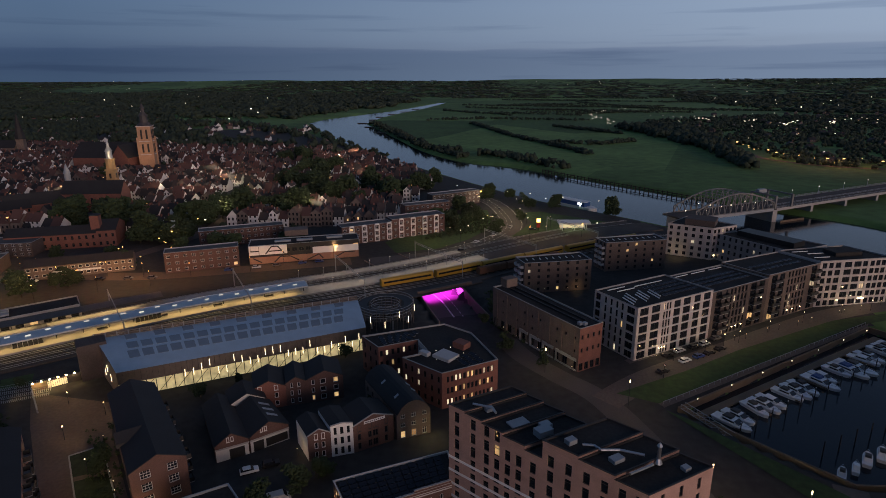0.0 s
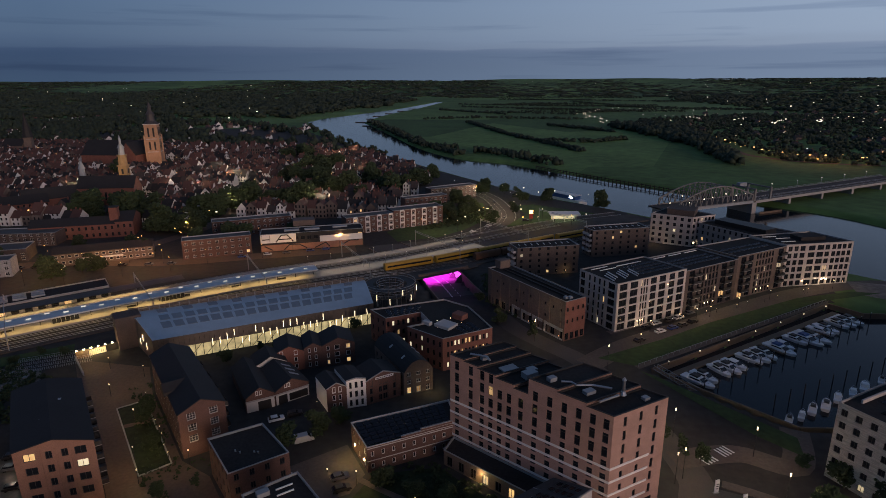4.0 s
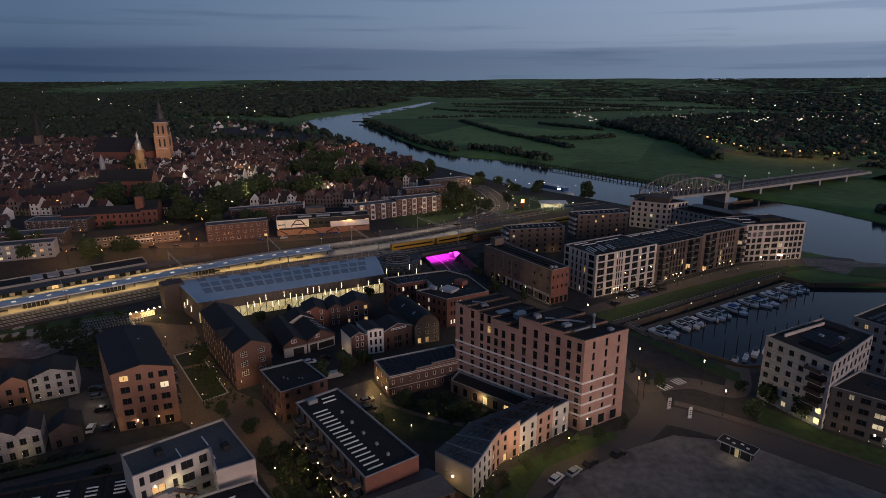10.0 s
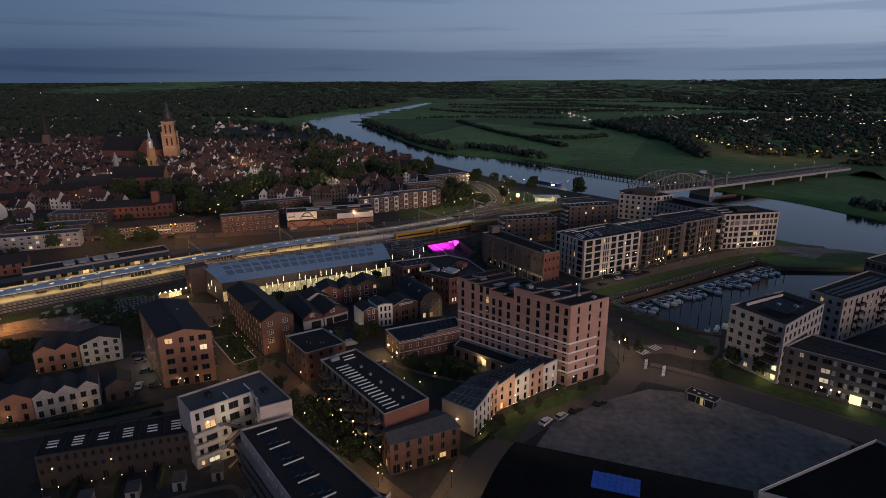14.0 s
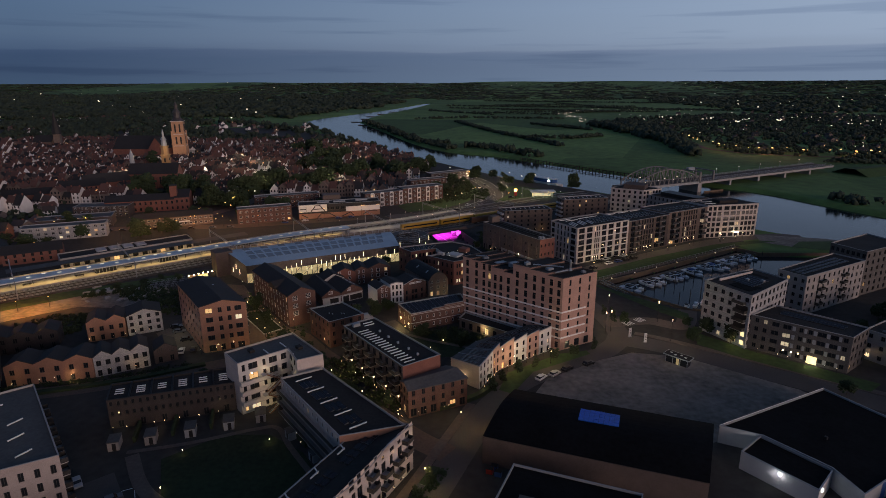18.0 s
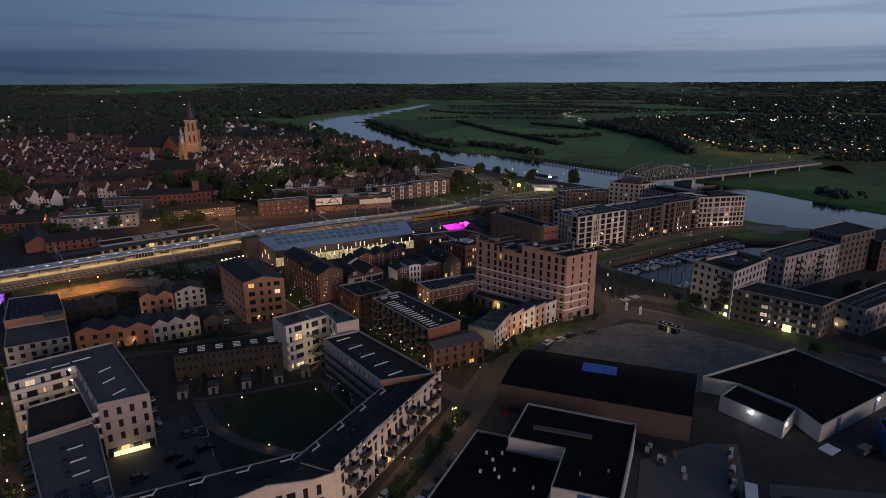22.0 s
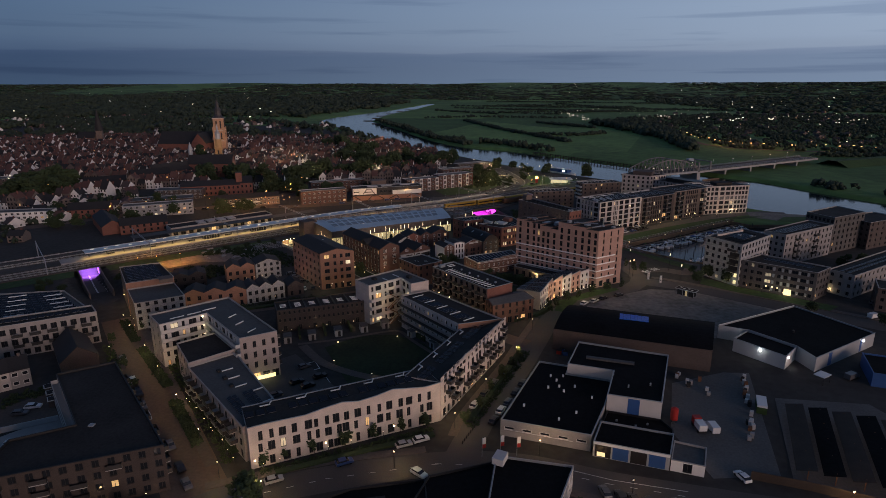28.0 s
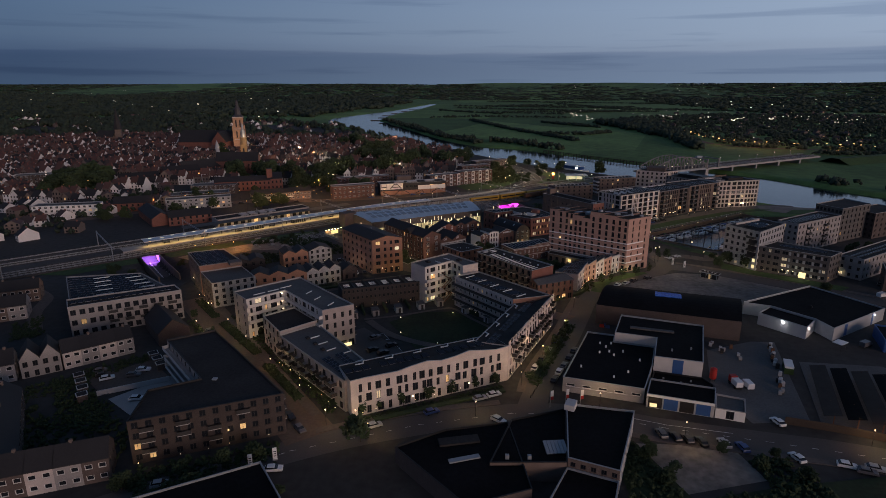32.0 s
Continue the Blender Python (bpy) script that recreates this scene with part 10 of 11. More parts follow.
for x, y, k, s in ((-59.7, -64.3, 0, 0.95), (-70, 50, 0, .6), (-36, 100, 0, 0.8), (-29, 108, 1, 0.7), (-24, 112, 0, 0.6), (-75, 107, 2, 0.75), (-80, 112, 0, 0.6), (12, 336, 1, 1.0), (-2, 366, 1, 1.2), (34, 404, 0, 1.1), (26, 372, 1, 0.9), (-14, 396, 5, 1.2), (-26, 352, 5, 1.2), (-40, 350, 5, 1.1), (2, 432, 1, 1.3), (-44, 500, 5, 1.3), (-60, 440, 5, 1.4), (-86, 396, 5, 1.5), (-68, 98, 0, 0.6), (-56, 78, 2, 0.6), (-47, 60, 0, 0.7), (-38, 62, 0, 0.6), (-28, 46, 2, 0.5), (-46, 72, 0, 0.55),
                   (-8, 88, 1, 0.6), (0, 85, 0, 0.6), (-12, 78, 0, 0.5), (8, 84, 0, 0.6), (95.4, 97.0, 0, 0.8), (100.2, 90.0, 0, 0.8), (86.2, 89.6, 0, 0.7), (89, 104, 0, 0.5),
                   (22, 196, 0, 0.6), (18, 184, 1, 0.6), (10, 204, 0, 0.5), (30, 172, 2, 0.6), (-35, 172, 0, 0.6), (-55, 150, 0, 0.6), (-62, 150, 2, 0.5), (-70, 143, 0, 0.6), (-20, 142, 0, 0.5), (-26, 112, 2, 0.6),
                   (150, 100, 0, 0.7), (158, 104, 0, 0.6), (165, 116, 1, 0.7), (140, 98, 0, 0.6), (124, 88, 0, 0.5), (176, 122, 0, 0.7), (120, 56, 0, 0.6), (140, 44, 0, 0.6), (160, 78, 0, 0.7),
                   (-95, -85, 0, 0.6), (-110, -86, 1, 0.6), (-90, -78, 2, 0.6), (-84, -72, 0, 0.6), (-100, -80, 0, 0.5), (-120, -80, 0, 0.5), (-112, -100, 0, 0.6), (-74, -86, 0, 0.4),
                   (12, -66, 1, 0.5), (14, -76, 1, 0.6), (38, -70, 0, 0.5), (42, -66, 2, 0.4), (30, -64, 0, 0.4), (46, -74, 0, 0.5), (72, -72, 0, 0.5), (84, -76, 0, 0.5)):
    tree(x, y, k, s)
# young street trees and cypress-like shrubs
for x, y, k in ((-61.7, -51.8, 4), (-57.5, -49.2, 3), (-51, -46.2, 3), (-44, -42.5, 3), (-37.6, -39.0, 4), (-31, -35.5, 3), (-25, -32.8, 3), (-14, -31, 3), (-10.5, -22, 3), (-7, -13, 4), (-3.4, -5, 3), (0, 3, 3), (2.6, 9, 4), (17, 52, 4), (20, 57, 4), (25, 63, 3), (31, 68, 4), (37, 72, 3), (44, 76, 3), (52, 82, 4), (61, 114, 4), (63, 107, 4), (66, 103, 3),
                   (-72, -45, 3), (-78, -38, 3), (-84, -31, 3), (-92, -22, 3), (-100, -12, 3), (-108, -2, 3), (-115, 7, 3), (-122, 15, 3), (-136, 25, 3), (-142, 34, 3), (-140, 12, 3), (-124, -6, 3), (-114, -18, 3), (-27, 58, 3), (-20, 50, 3), (-12, 40, 3), (-35, 46, 3), (-28, 36, 4), (-50, 84, 3), (8, 58, 4)):
    tree(x, y, k, RND.uniform(0.9, 1.3), "young street tree with a small crown", "street trees")
# bushes on the railway land
for k in range(34):
    s = RND.uniform(-110, 20)
    p = rail(s, RND.uniform(-46, -26))
    if (p - Vector((-196, 84))).length > 16 and (p - Vector((-172, 101))).length > 19 and not (-125 < p.x < -60 and p.y > 120):
        b_ = new("bush", TREES[RND.choice((0, 2, 1))][0])
        sc_ = RND.uniform(0.3, 0.55)
        b_.matrix_basis = pose(p.x, p.y, 1.2) @ Matrix.Diagonal((sc_, sc_, sc_, 1))
        tagged(b_, "dark bush on the rough railway land", "bush", "railway bushes")
# larger trees in and before the town
rng = random.Random(5)
for cx_, cy_, rad in GREEN:
    for k in range(max(2, int(rad * rad / 60))):
        a, r_ = rng.uniform(0, 6.28), rad * math.sqrt(rng.random()) * 0.95
        tree(cx_ + r_ * math.cos(a), cy_ + r_ * math.sin(a), rng.choice((5, 5, 1, 0)), rng.uniform(1.35, 2.1), "large dark town tree with a full crown", "town trees")
for x, y in ((-105, 300), (-98, 306), (-150, 276), (-132, 280), (-125, 283), (-20, 350), (-14, 345), (-6, 352), (-16, 362), (-10, 380), (4, 450), (48, 407), (52, 412), (85, 390), (88, 386), (30, 420), (20, 436), (-90, 296), (-210, 262), (-178, 262), (-168, 258), (-252, 189), (-243, 232), (-222, 211), (-236, 238), (-180, 225), (-176, 230), (-187, 214), (-268, 240), (-300, 226), (-292, 232), (-306, 216), (-226, 188), (-234, 186), (-282, 176), (-274, 170), (-266, 176)):
    tree(x, y, rng.choice((5, 1, 0)), rng.uniform(0.8, 1.3), "dark tree beside the road", "roadside trees")

# ---- woods, hedgerows and far country ----
rs = np.random.RandomState(9)


def wood(name, pts, size, flat, label, seed, clear=0.0):
    pts = np.asarray(pts, float)
    if clear:
        x_, y_ = pts[:, 0], pts[:, 1]
        open_ = np.sin(x_ / 83 + 1.3 * np.sin(y_ / 140)) + np.sin(y_ / 61 + 1.7 * np.sin(x_ / 210 + 1)) + 0.7 * np.sin((x_ + y_) / 37)
        pts = pts[open_ < 2.7 - 2.7 * clear]
    n = len(pts)
    s = rs.uniform(0.65, 1.35, (n, 1)) * np.array([[size, size, flat]])
    z = np.clip((np.hypot(pts[:, 0], pts[:, 1] + 60) - 2300) / 2350, 0, 1) ** 1.5 * 55
    k = 6 if size < 20 else 5
    d = rs.normal(0, 1, (n, k, 3))
    d /= np.linalg.norm(d, axis=2)[..., None]
    d[..., 2] = np.abs(d[..., 2]) * 0.9 - 0.25
    c = np.column_stack([pts, z + flat * 0.45])[:, None, :] + d * s[:, None, :] * 0.72
    sub = np.repeat(s[:, None, :], k, 1) * rs.uniform(0.38, 0.62, (n, k, 1)) 
    v, f = clump_arrays(c.reshape(-1, 3), sub.reshape(-1, 3), seed)
    ob = new(name, mesh_from(name, v, f, "leaf_far_haze"))
    ob.data.polygons.foreach_set("use_smooth", [True] * len(ob.data.polygons))
    return tagged(ob, label, "woods", kind="stuff")


def scatter(poly, n):
    poly = np.array(poly, float)
    lo, hi = poly.min(0), poly.max(0)
    kept, have = [], 0
    for _ in range(40):
        p = rs.uniform(lo, hi, (n * 3, 2))
        p = p[depth_in(poly, p[:, 0], p[:, 1]) > 0]
        kept.append(p)
        have += len(p)
        if have >= n:
            break
    return np.vstack(kept)[:n]


wood("far_woods", scatter([(-150, 585), (-215, 660), (-300, 700), (-600, 750), (-800, 620), (-720, 340), (-900, 200), (-2200, 700), (-2400, 1500), (-900, 1500), (-640, 1150), (-480, 1120), (-330, 960), (-200, 740)], 5200), 7.5, 8.5, "dense dark woods and gardens behind the old town", 1, 0.5)
wood("far_woods", scatter([(-900, 1300), (-430, 1280), (-420, 1500), (-330, 1800), (-300, 2300), (-700, 2700), (-2600, 2600), (-2400, 1300)], 3600), 13, 9.5, "dark woods on the left river side", 2, 0.4)
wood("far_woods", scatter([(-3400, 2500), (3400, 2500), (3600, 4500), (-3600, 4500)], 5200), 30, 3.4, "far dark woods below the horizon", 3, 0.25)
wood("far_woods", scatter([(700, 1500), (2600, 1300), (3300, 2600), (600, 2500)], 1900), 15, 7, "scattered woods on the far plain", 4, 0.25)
wood("far_woods", scatter([(205, 1085), (300, 1100), (312, 1000), (296, 800), (262, 606), (246, 606), (262, 760), (240, 900)], 420), 7.5, 8, "dark wood on the meadow's edge", 5)
wood("village_trees", scatter([(316, 650), (372, 612), (520, 560), (900, 640), (1150, 1000), (900, 1400), (560, 1400), (300, 1250), (262, 1100), (316, 880)], 3000), 4.6, 4.4, "village gardens and trees across the river", 6)
wood("town_gardens", scatter([(-345, 70), (-268, 142), (-300, 170), (-262, 200), (-240, 228), (-262, 258), (-305, 290), (-330, 212), (-470, 212), (-540, 140), (-470, 30), (-400, 40)], 420), 2.6, 3.2, "dark garden trees beside the line", 11)
wood("town_gardens", scatter(TOWN, 900), 2.2, 3.0, "small dark trees between the old houses", 12)
hedges = [[(-50, 1160), (23, 925), (117, 706)], [(80, 830), (140, 812), (196, 860)], [(-20, 1500), (190, 1406)], [(330, 1750), (900, 1500)], [(-120, 1900), (500, 1700)], [(0, 2300), (900, 2000)], [(900, 2300), (2000, 1700)], [(-150, 1250), (-40, 1300), (190, 1250)], [(-150, 1600), (30, 1400)], [(250, 2100), (420, 1640)], [(-600, 1500), (-420, 1450)], [(380, 560), (640, 520), (900, 500)], [(100, 1100), (196, 962)], [(-200, 2450), (1600, 2450)], [(-100, 1750), (300, 1550)]]
for x0, y0 in rs.uniform((-150, 1350), (2200, 2500), (34, 2)):
    a = rs.uniform(-0.5, 0.6)
    ln_ = rs.uniform(120, 420)
    hedges.append([(x0, y0), (x0 + ln_ * math.cos(a), y0 + ln_ * math.sin(a))])
hp = []
for line in hedges:
    for (x1, y1), (x2, y2) in zip(line, line[1:]):
        n = int(math.hypot(x2 - x1, y2 - y1) / (4.2 if y1 < 1200 else 9))
        for k in range(n):
            hp.append((x1 + (x2 - x1) * k / n + rs.normal(0, 1.2), y1 + (y2 - y1) * k / n + rs.normal(0, 1.2)))
wood("hedgerows", hp, 5.0, 4.2, "dark hedgerows between the meadows", 7)
bank = []
for (x1, y1), (x2, y2), n in (((-250, 1165), (-150, 905), 70), ((-150, 905), (-92, 762), 60), ((-92, 762), (-36, 668), 40), ((-20, 705), (20, 676), 20), ((20, 674), (56, 600), 14), ((-2, 690), (30, 655), 10), ((270, 352), (330, 262), 26), ((300, 300), (420, 175), 20)):
    for k in range(n):
        t = rs.rand()
        bank.append((x1 + (x2 - x1) * t + rs.normal(6, 4), y1 + (y2 - y1) * t + rs.normal(3, 4)))
wood("bank_bushes", bank, 4.2, 4.6, "dark willow bushes on the river bank", 8)
big = [(-96, 790), (-60, 735), (-48, 722), (-10, 690), (10, 668), (24, 655), (34, 640), (52, 612), (66, 596), (-130, 880), (-142, 905), (-160, 940), (-176, 975), (-196, 1020), (-226, 1090), (-238, 1130), (-104, 815), (330, 262), (352, 240)]
wood("bank_trees", [(x + rs.normal(0, 3) + dx, y + rs.normal(0, 3)) for x, y in big for dx in (0, 6)], 6.0, 6.8, "round dark trees on the far river bank", 18)
bank = []
for x, y in resample([Vector((-330, 1060)), Vector((-210, 826)), Vector((-140, 700)), Vector((-110, 660))], 60):
    bank.append((x + rs.normal(-10, 5), y + rs.normal(-4, 5)))
wood("bank_bushes", bank, 4.0, 4.5, "dark trees on the town river bank", 10)

# stone groynes reaching into the river
gr = thing("groyne", "row of low dark stone groynes in the river bend", "groyne", 0, 0, 0, kind="structure")
for x, y, a in ((-262, 1190, 2.6), (-258, 1290, 2.9), (-262, 1380, 3.0), (-252, 1480, 3.1), (-240, 1590, 3.1), (-228, 1700, 3.1), (-180, 985, 2.5), (-228, 1100, 2.5)):
    g = Geo()
    g.bar((x + 14, y, -2.0), (x + 26 * math.cos(a), y + 10 * math.sin(a), -2.0), 4, h=1.2)
    part("stone_dam", g, ("ballast",), gr)

# far lamps and lit windows, too small to tell apart
def far_lights(name, pts, size, z, material, label):
    g = Geo()
    for x, y in pts:
        hgt = z + rs.uniform(0, 3) + float(np.clip((math.hypot(x, y + 60) - 2300) / 2350, 0, 1) ** 1.5 * 55)
        s = size * rs.uniform(0.6, 1.4)
        g.box(x - s, y - s, hgt, x + s, y + s, hgt + s, 0, True)
    return solo(name, g, (material,), label, "lights", kind="stuff")


def along(pts, n, jit=3.0):
    return [(p.x + rs.normal(0, jit), p.y + rs.normal(0, jit)) for p in resample([Vector(q_) for q_ in pts], n)]


far_lights("village_lamps", scatter([(330, 640), (520, 570), (900, 660), (1150, 1000), (900, 1400), (560, 1400), (300, 1250), (330, 900)], 70), 0.4, 7, "far_lamp", "white street lamps of the village across the river")
for pts_, n_ in (([(472, 1050), (534, 1138)], 9), ([(560, 1075), (580, 1110)], 6), ([(386, 1163), (372, 1190)], 6), ([(440, 1130), (470, 1160)], 6), ([(640, 990), (720, 1060)], 6), ([(620, 1180), (690, 1210)], 5), ([(310, 1265), (420, 1240)], 7)):
    far_lights("village_lamps", along(pts_, n_, 2.0), 0.75, 7, "far_lamp", "row of white street lamps in the village")
far_lights("village_lamps", along([(308, 824), (296, 699), (309, 669), (331, 637), (377, 618), (470, 596)], 26), 0.6, 6, "far_orange", "orange street lamps along the village road")
far_lights("village_lamps", along([(189, 1340), (194, 1190), (200, 1079)], 16, 5.0), 0.8, 7, "far_lamp", "lamps along the far road bend")
far_lights("village_lamps", along([(200, 1360), (294, 1534), (389, 1464), (520, 1450)], 16, 6.0), 0.6, 7, "far_lamp", "lamps along the far road")
for x_, y_ in ((312, 690), (322, 655), (345, 628), (372, 614), (430, 600)):
    L_ = new("village_street_light", bpy.data.lights.new("village_street_light", "POINT"))
    L_.data.energy, L_.data.color, L_.data.shadow_soft_size = 5200, (1.0, 0.45, 0.14), 0.5
    L_.location = (x_, y_, 8)
ribbon("road", smooth_line([(320, 880), (308, 824), (296, 699), (309, 660), (331, 632), (377, 612), (470, 590), (600, 560)]), 9, "clinker", 0.3, "village road lit orange by its lamps", "road")
far_lights("far_lamps", np.vstack([scatter([(-2600, 1500), (-500, 1000), (-700, 2600), (-2600, 2600)], 34), scatter([(-2500, 2600), (3000, 2600), (3200, 4300), (-2700, 4300)], 55), scatter([(400, 1500), (2400, 1300), (2600, 2500), (300, 2400)], 26)]), 0.95, 9, "far_lamp", "tiny far lamps among the dark woods")
far_lights("town_lamps", scatter(TOWN, 230), 0.32, 6.0, "far_lamp", "small warm lamps in the old town streets")
far_lights("town_lamps", scatter([(-250, 200), (-150, 240), (-60, 285), (-60, 300), (-160, 290), (-260, 250)], 26), 0.24, 5.0, "far_orange", "orange street lamps behind the station")
far_lights("town_lamps", [(-4, 322), (4, 335), (-14, 318), (9, 352), (30, 345), (26, 372), (6, 392), (24, 398), (-2, 412), (18, 428), (34, 420), (44, 402), (56, 408), (66, 398), (78, 392), (-20, 440), (2, 452), (40, 330), (70, 340)], 0.26, 6.5, "far_lamp", "small white lamps round the road bend")
far_lights("town_lamps", scatter(TOWN, 120), 0.30, 8.0, "far_orange", "orange street lamps among the old town roofs")
for x_, y_ in scatter([(-150, 330), (-70, 350), (-30, 420), (-80, 545), (-150, 660), (-300, 640), (-340, 400), (-250, 330)], 26):
    L_ = new("town_street_light", bpy.data.lights.new("town_street_light", "POINT"))
    L_.data.energy, L_.data.color, L_.data.shadow_soft_size = 3600, (1.0, 0.72, 0.46), 0.3
    L_.location = (x_, y_, 12)


# thickets and garden shrubs, too many to count
def thicket(poly, n, size, label, seed):
    pts = scatter(poly, n)
    s_ = np.random.RandomState(seed).uniform(0.5, 1.3, (len(pts), 1)) * np.array([[size, size, size * 0.9]])
    rt = np.random.RandomState(seed + 500)
    d = rt.normal(0, 0.45, (len(pts), 5, 3))
    c = np.column_stack([pts, s_[:, 2] * 0.55])[:, None, :] + d * s_[:, None, :]
    c[..., 2] = np.maximum(c[..., 2], 0.1)
    sub = np.repeat(s_[:, None, :], 5, 1) * rt.uniform(0.35, 0.6, (len(pts), 5, 1))
    v, f = clump_arrays(c.reshape(-1, 3), sub.reshape(-1, 3), seed)
    tagged(new("thicket", mesh_from("thicket", v, f, "leaf")), label, "shrubs", kind="stuff")


for i_, (poly, n, size, lab) in enumerate((
        ([(-160, -55), (-140, -86), (-118, -78), (-118, -64), (-138, -48)], 260, 1.0, "dark garden shrubs behind the terraces"),
        ([(3, -60), (10, -62), (17, -82), (36, -78), (36, -100), (5, -100)], 420, 0.9, "dark weeds on the vacant plot"),
        ([(36, -66), (44, -66), (52, -84), (38, -84)], 200, 1.0, "dark shrubs between the sandy plots"),
        ([(62, -76), (110, -92), (100, -110), (56, -90)], 260, 1.0, "dark shrubs along the road"),
        ([(-112, -80), (-80, -66), (-78, -76), (-104, -92)], 260, 1.0, "dark front garden shrubs by the flats"),
        ([(-150, 126), (-128, 112), (-108, 100), (-100, 108), (-118, 128), (-140, 136)], 300, 1.2, "dark scrub on the building plot"),
        ([(-164, 82), (-154, 98), (-140, 100), (-128, 92), (-136, 82), (-158, 72)], 260, 1.1, "dark scrub behind the row houses"),
        ([(-13, 92), (2, 98), (22, 84), (10, 76), (-2, 90)], 160, 0.8, "garden shrubs behind the tower"),
        ([(-40, 62), (-26, 50), (-10, 38), (-6, 42), (-24, 60), (-34, 70)], 240, 0.8, "garden shrubs below the balconies"),
        ([(-62, 82), (-50, 92), (-86, 132), (-92, 124)], 160, 0.7, "planted beds along the brick flats"),
        ([(13, 200), (24, 188), (26, 206), (14, 240), (9, 236)], 160, 1.1, "dark green slope beside the underpass"),
        ([(-30, 318), (6, 340), (18, 352), (10, 380), (-12, 360)], 200, 1.4, "dark shrubs beside the bridge road"),
        ([(-69, -50), (-97, -16), (-124, 17), (-126.5, 15), (-99.5, -18), (-71.5, -52)], 420, 0.55, "low planting along the brick street"),
        ([(-84, -57), (-112, -23), (-139, 11), (-141.5, 9), (-114.5, -25), (-86.5, -59)], 380, 0.55, "low planting along the brick street"),
        ([(-62, -56), (-22, -35), (-23, -33.4), (-62.6, -54)], 260, 0.5, "low hedge before the pale flats"),
        ([(-14, -32), (4, 14), (6.5, 13), (-11.5, -33)], 300, 0.55, "low planting along the narrow street"),
        ([(-127.4, 7.2), (-125.8, 8.8), (-103.4, -15.8), (-105.0, -17.4)], 300, 0.7, "low shrubs in the planted median"),
        ([(-99.2, -25.2), (-97.6, -23.6), (-80.8, -43.6), (-82.4, -45.2)], 260, 0.7, "low shrubs in the planted median"),
        ([(-147.8, 30.2), (-146.2, 31.8), (-131.2, 14.4), (-132.8, 12.8)], 220, 0.7, "low shrubs in the planted median"),
        ([(-166, -44), (-152, -28), (-140, -18), (-137, -22), (-150, -38), (-160, -52)], 240, 0.8, "dark garden shrubs behind the white terrace"),
        ([(-152, -36), (-140, -48), (-128, -60), (-134, -66), (-150, -52), (-158, -42)], 240, 0.8, "dark garden shrubs between the terraces"),
        ([(-206, 2), (-196, -12), (-188, -6), (-200, 10)], 140, 0.8, "dark shrubs beside the path"),
        ([(-34, 62), (-28, 55), (-14, 41), (-16, 39), (-31, 53), (-37, 60)], 260, 0.6, "garden hedges below the balconies"),
        ([(-140, 38), (-104, 49), (-80, 61), (-81, 63), (-105, 51.5), (-141, 40.5)], 300, 0.55, "low hedge along the paved lane"))):
    thicket(poly, n, size, lab, 60 + i_)


# ---- street lamps ----
def lamp_meshes(h, bulb):
    g = Geo()
    g.tube((0, 0, h), (0, 0, h + (0.9 if h > 7 else 0.42)), 0.12, 0.14, 10)
    head = g.mesh("lamp_head", (bulb,))
    g = Geo()
    g.tube((0, 0, 0), (0, 0, h), 0.09, 0.06, 8)
    g.tube((0, 0, h + (0.9 if h > 7 else 0.42)), (0, 0, h + (1.05 if h > 7 else 0.56)), 0.2, 0.05, 10)
    return g.mesh("pole", ("metal_dark",)), head


LAMPS = {}


def street_lamp(x, y, h=5.0, bulb="lamp", power=0.0, colour=(1.0, 0.66, 0.34), label="slim street lamp with a glowing head"):
    key = (h, bulb)
    if key not in LAMPS:
        LAMPS[key] = lamp_meshes(h, bulb)
    t_ = thing("street_lamp", label, "street lamp", x, y, 0, group="street lamps")
    for name, me in zip(("pole", "lamp_head"), LAMPS[key]):
        part(name, me, (), t_)
    if power:
        L_ = new("street_lamp_light", bpy.data.lights.new("street_lamp_light", "POINT"))
        L_.data.energy, L_.data.color, L_.data.shadow_soft_size = power, colour, 0.25
        L_.location = (x + 0.5, y - 0.5, h + 0.3)


for x, y in ((58.1, 95.3), (60.3, 97.2), (79.7, 107.1), (79.7, 89.9), (62.6, 114), (52, 150), (30, 168)):
    street_lamp(x, y, 7.6, "lamp", 760, (1.0, 0.66, 0.36))
for x, y in ((-30.4, -50.6), (-16.8, -33), (4.5, -44.0), (23.7, -57.5), (69.5, -58.6), (-70.5, -57.0), (-58, -63), (-8.5, -14), (1.5, 8), (8.6, 32), (24, 66), (36, 70), (50, 88)):
    street_lamp(x, y, 4.4, "lamp", 680, (1.0, 0.62, 0.30))
for x, y in ((-81.7, -43.1), (-96.0, -26.9), (-110.5, -10.3), (-122.8, 3.9), (-137.5, 19.6), (-145.5, 29.0), (-134, 2), (-120, -16), (-106, -33), (-158, 50), (-92, -52)):
    street_lamp(x, y, 3.6, "lamp", 400, (1.0, 0.60, 0.26))
for x, y in ((-64, 84), (-56, 92), (-70, 92), (-80, 108), (-95, 120), (-78, 78), (-60, 70), (-47, 66), (-32, 54), (-20, 42), (-8, 31), (-40, 76), (-36, 84), (-14, 88), (-92, 132), (-106, 136)):
    street_lamp(x, y, 3.8, "lamp", 330, (1.0, 0.60, 0.26))
for x, y in ((72, 180), (84, 187), (98, 196), (112, 206), (128, 216), (146, 225), (160, 231), (66, 168), (92, 193)):
    street_lamp(x, y, 4.2, "lamp", 320, (1.0, 0.66, 0.36))
for k in range(7):
    p = Vector((72, 154.5)).lerp(Vector((146, 208)), k / 6)
    street_lamp(p.x, p.y, 1.0, "lamp", 12, label="low warm harbour light on the quay")
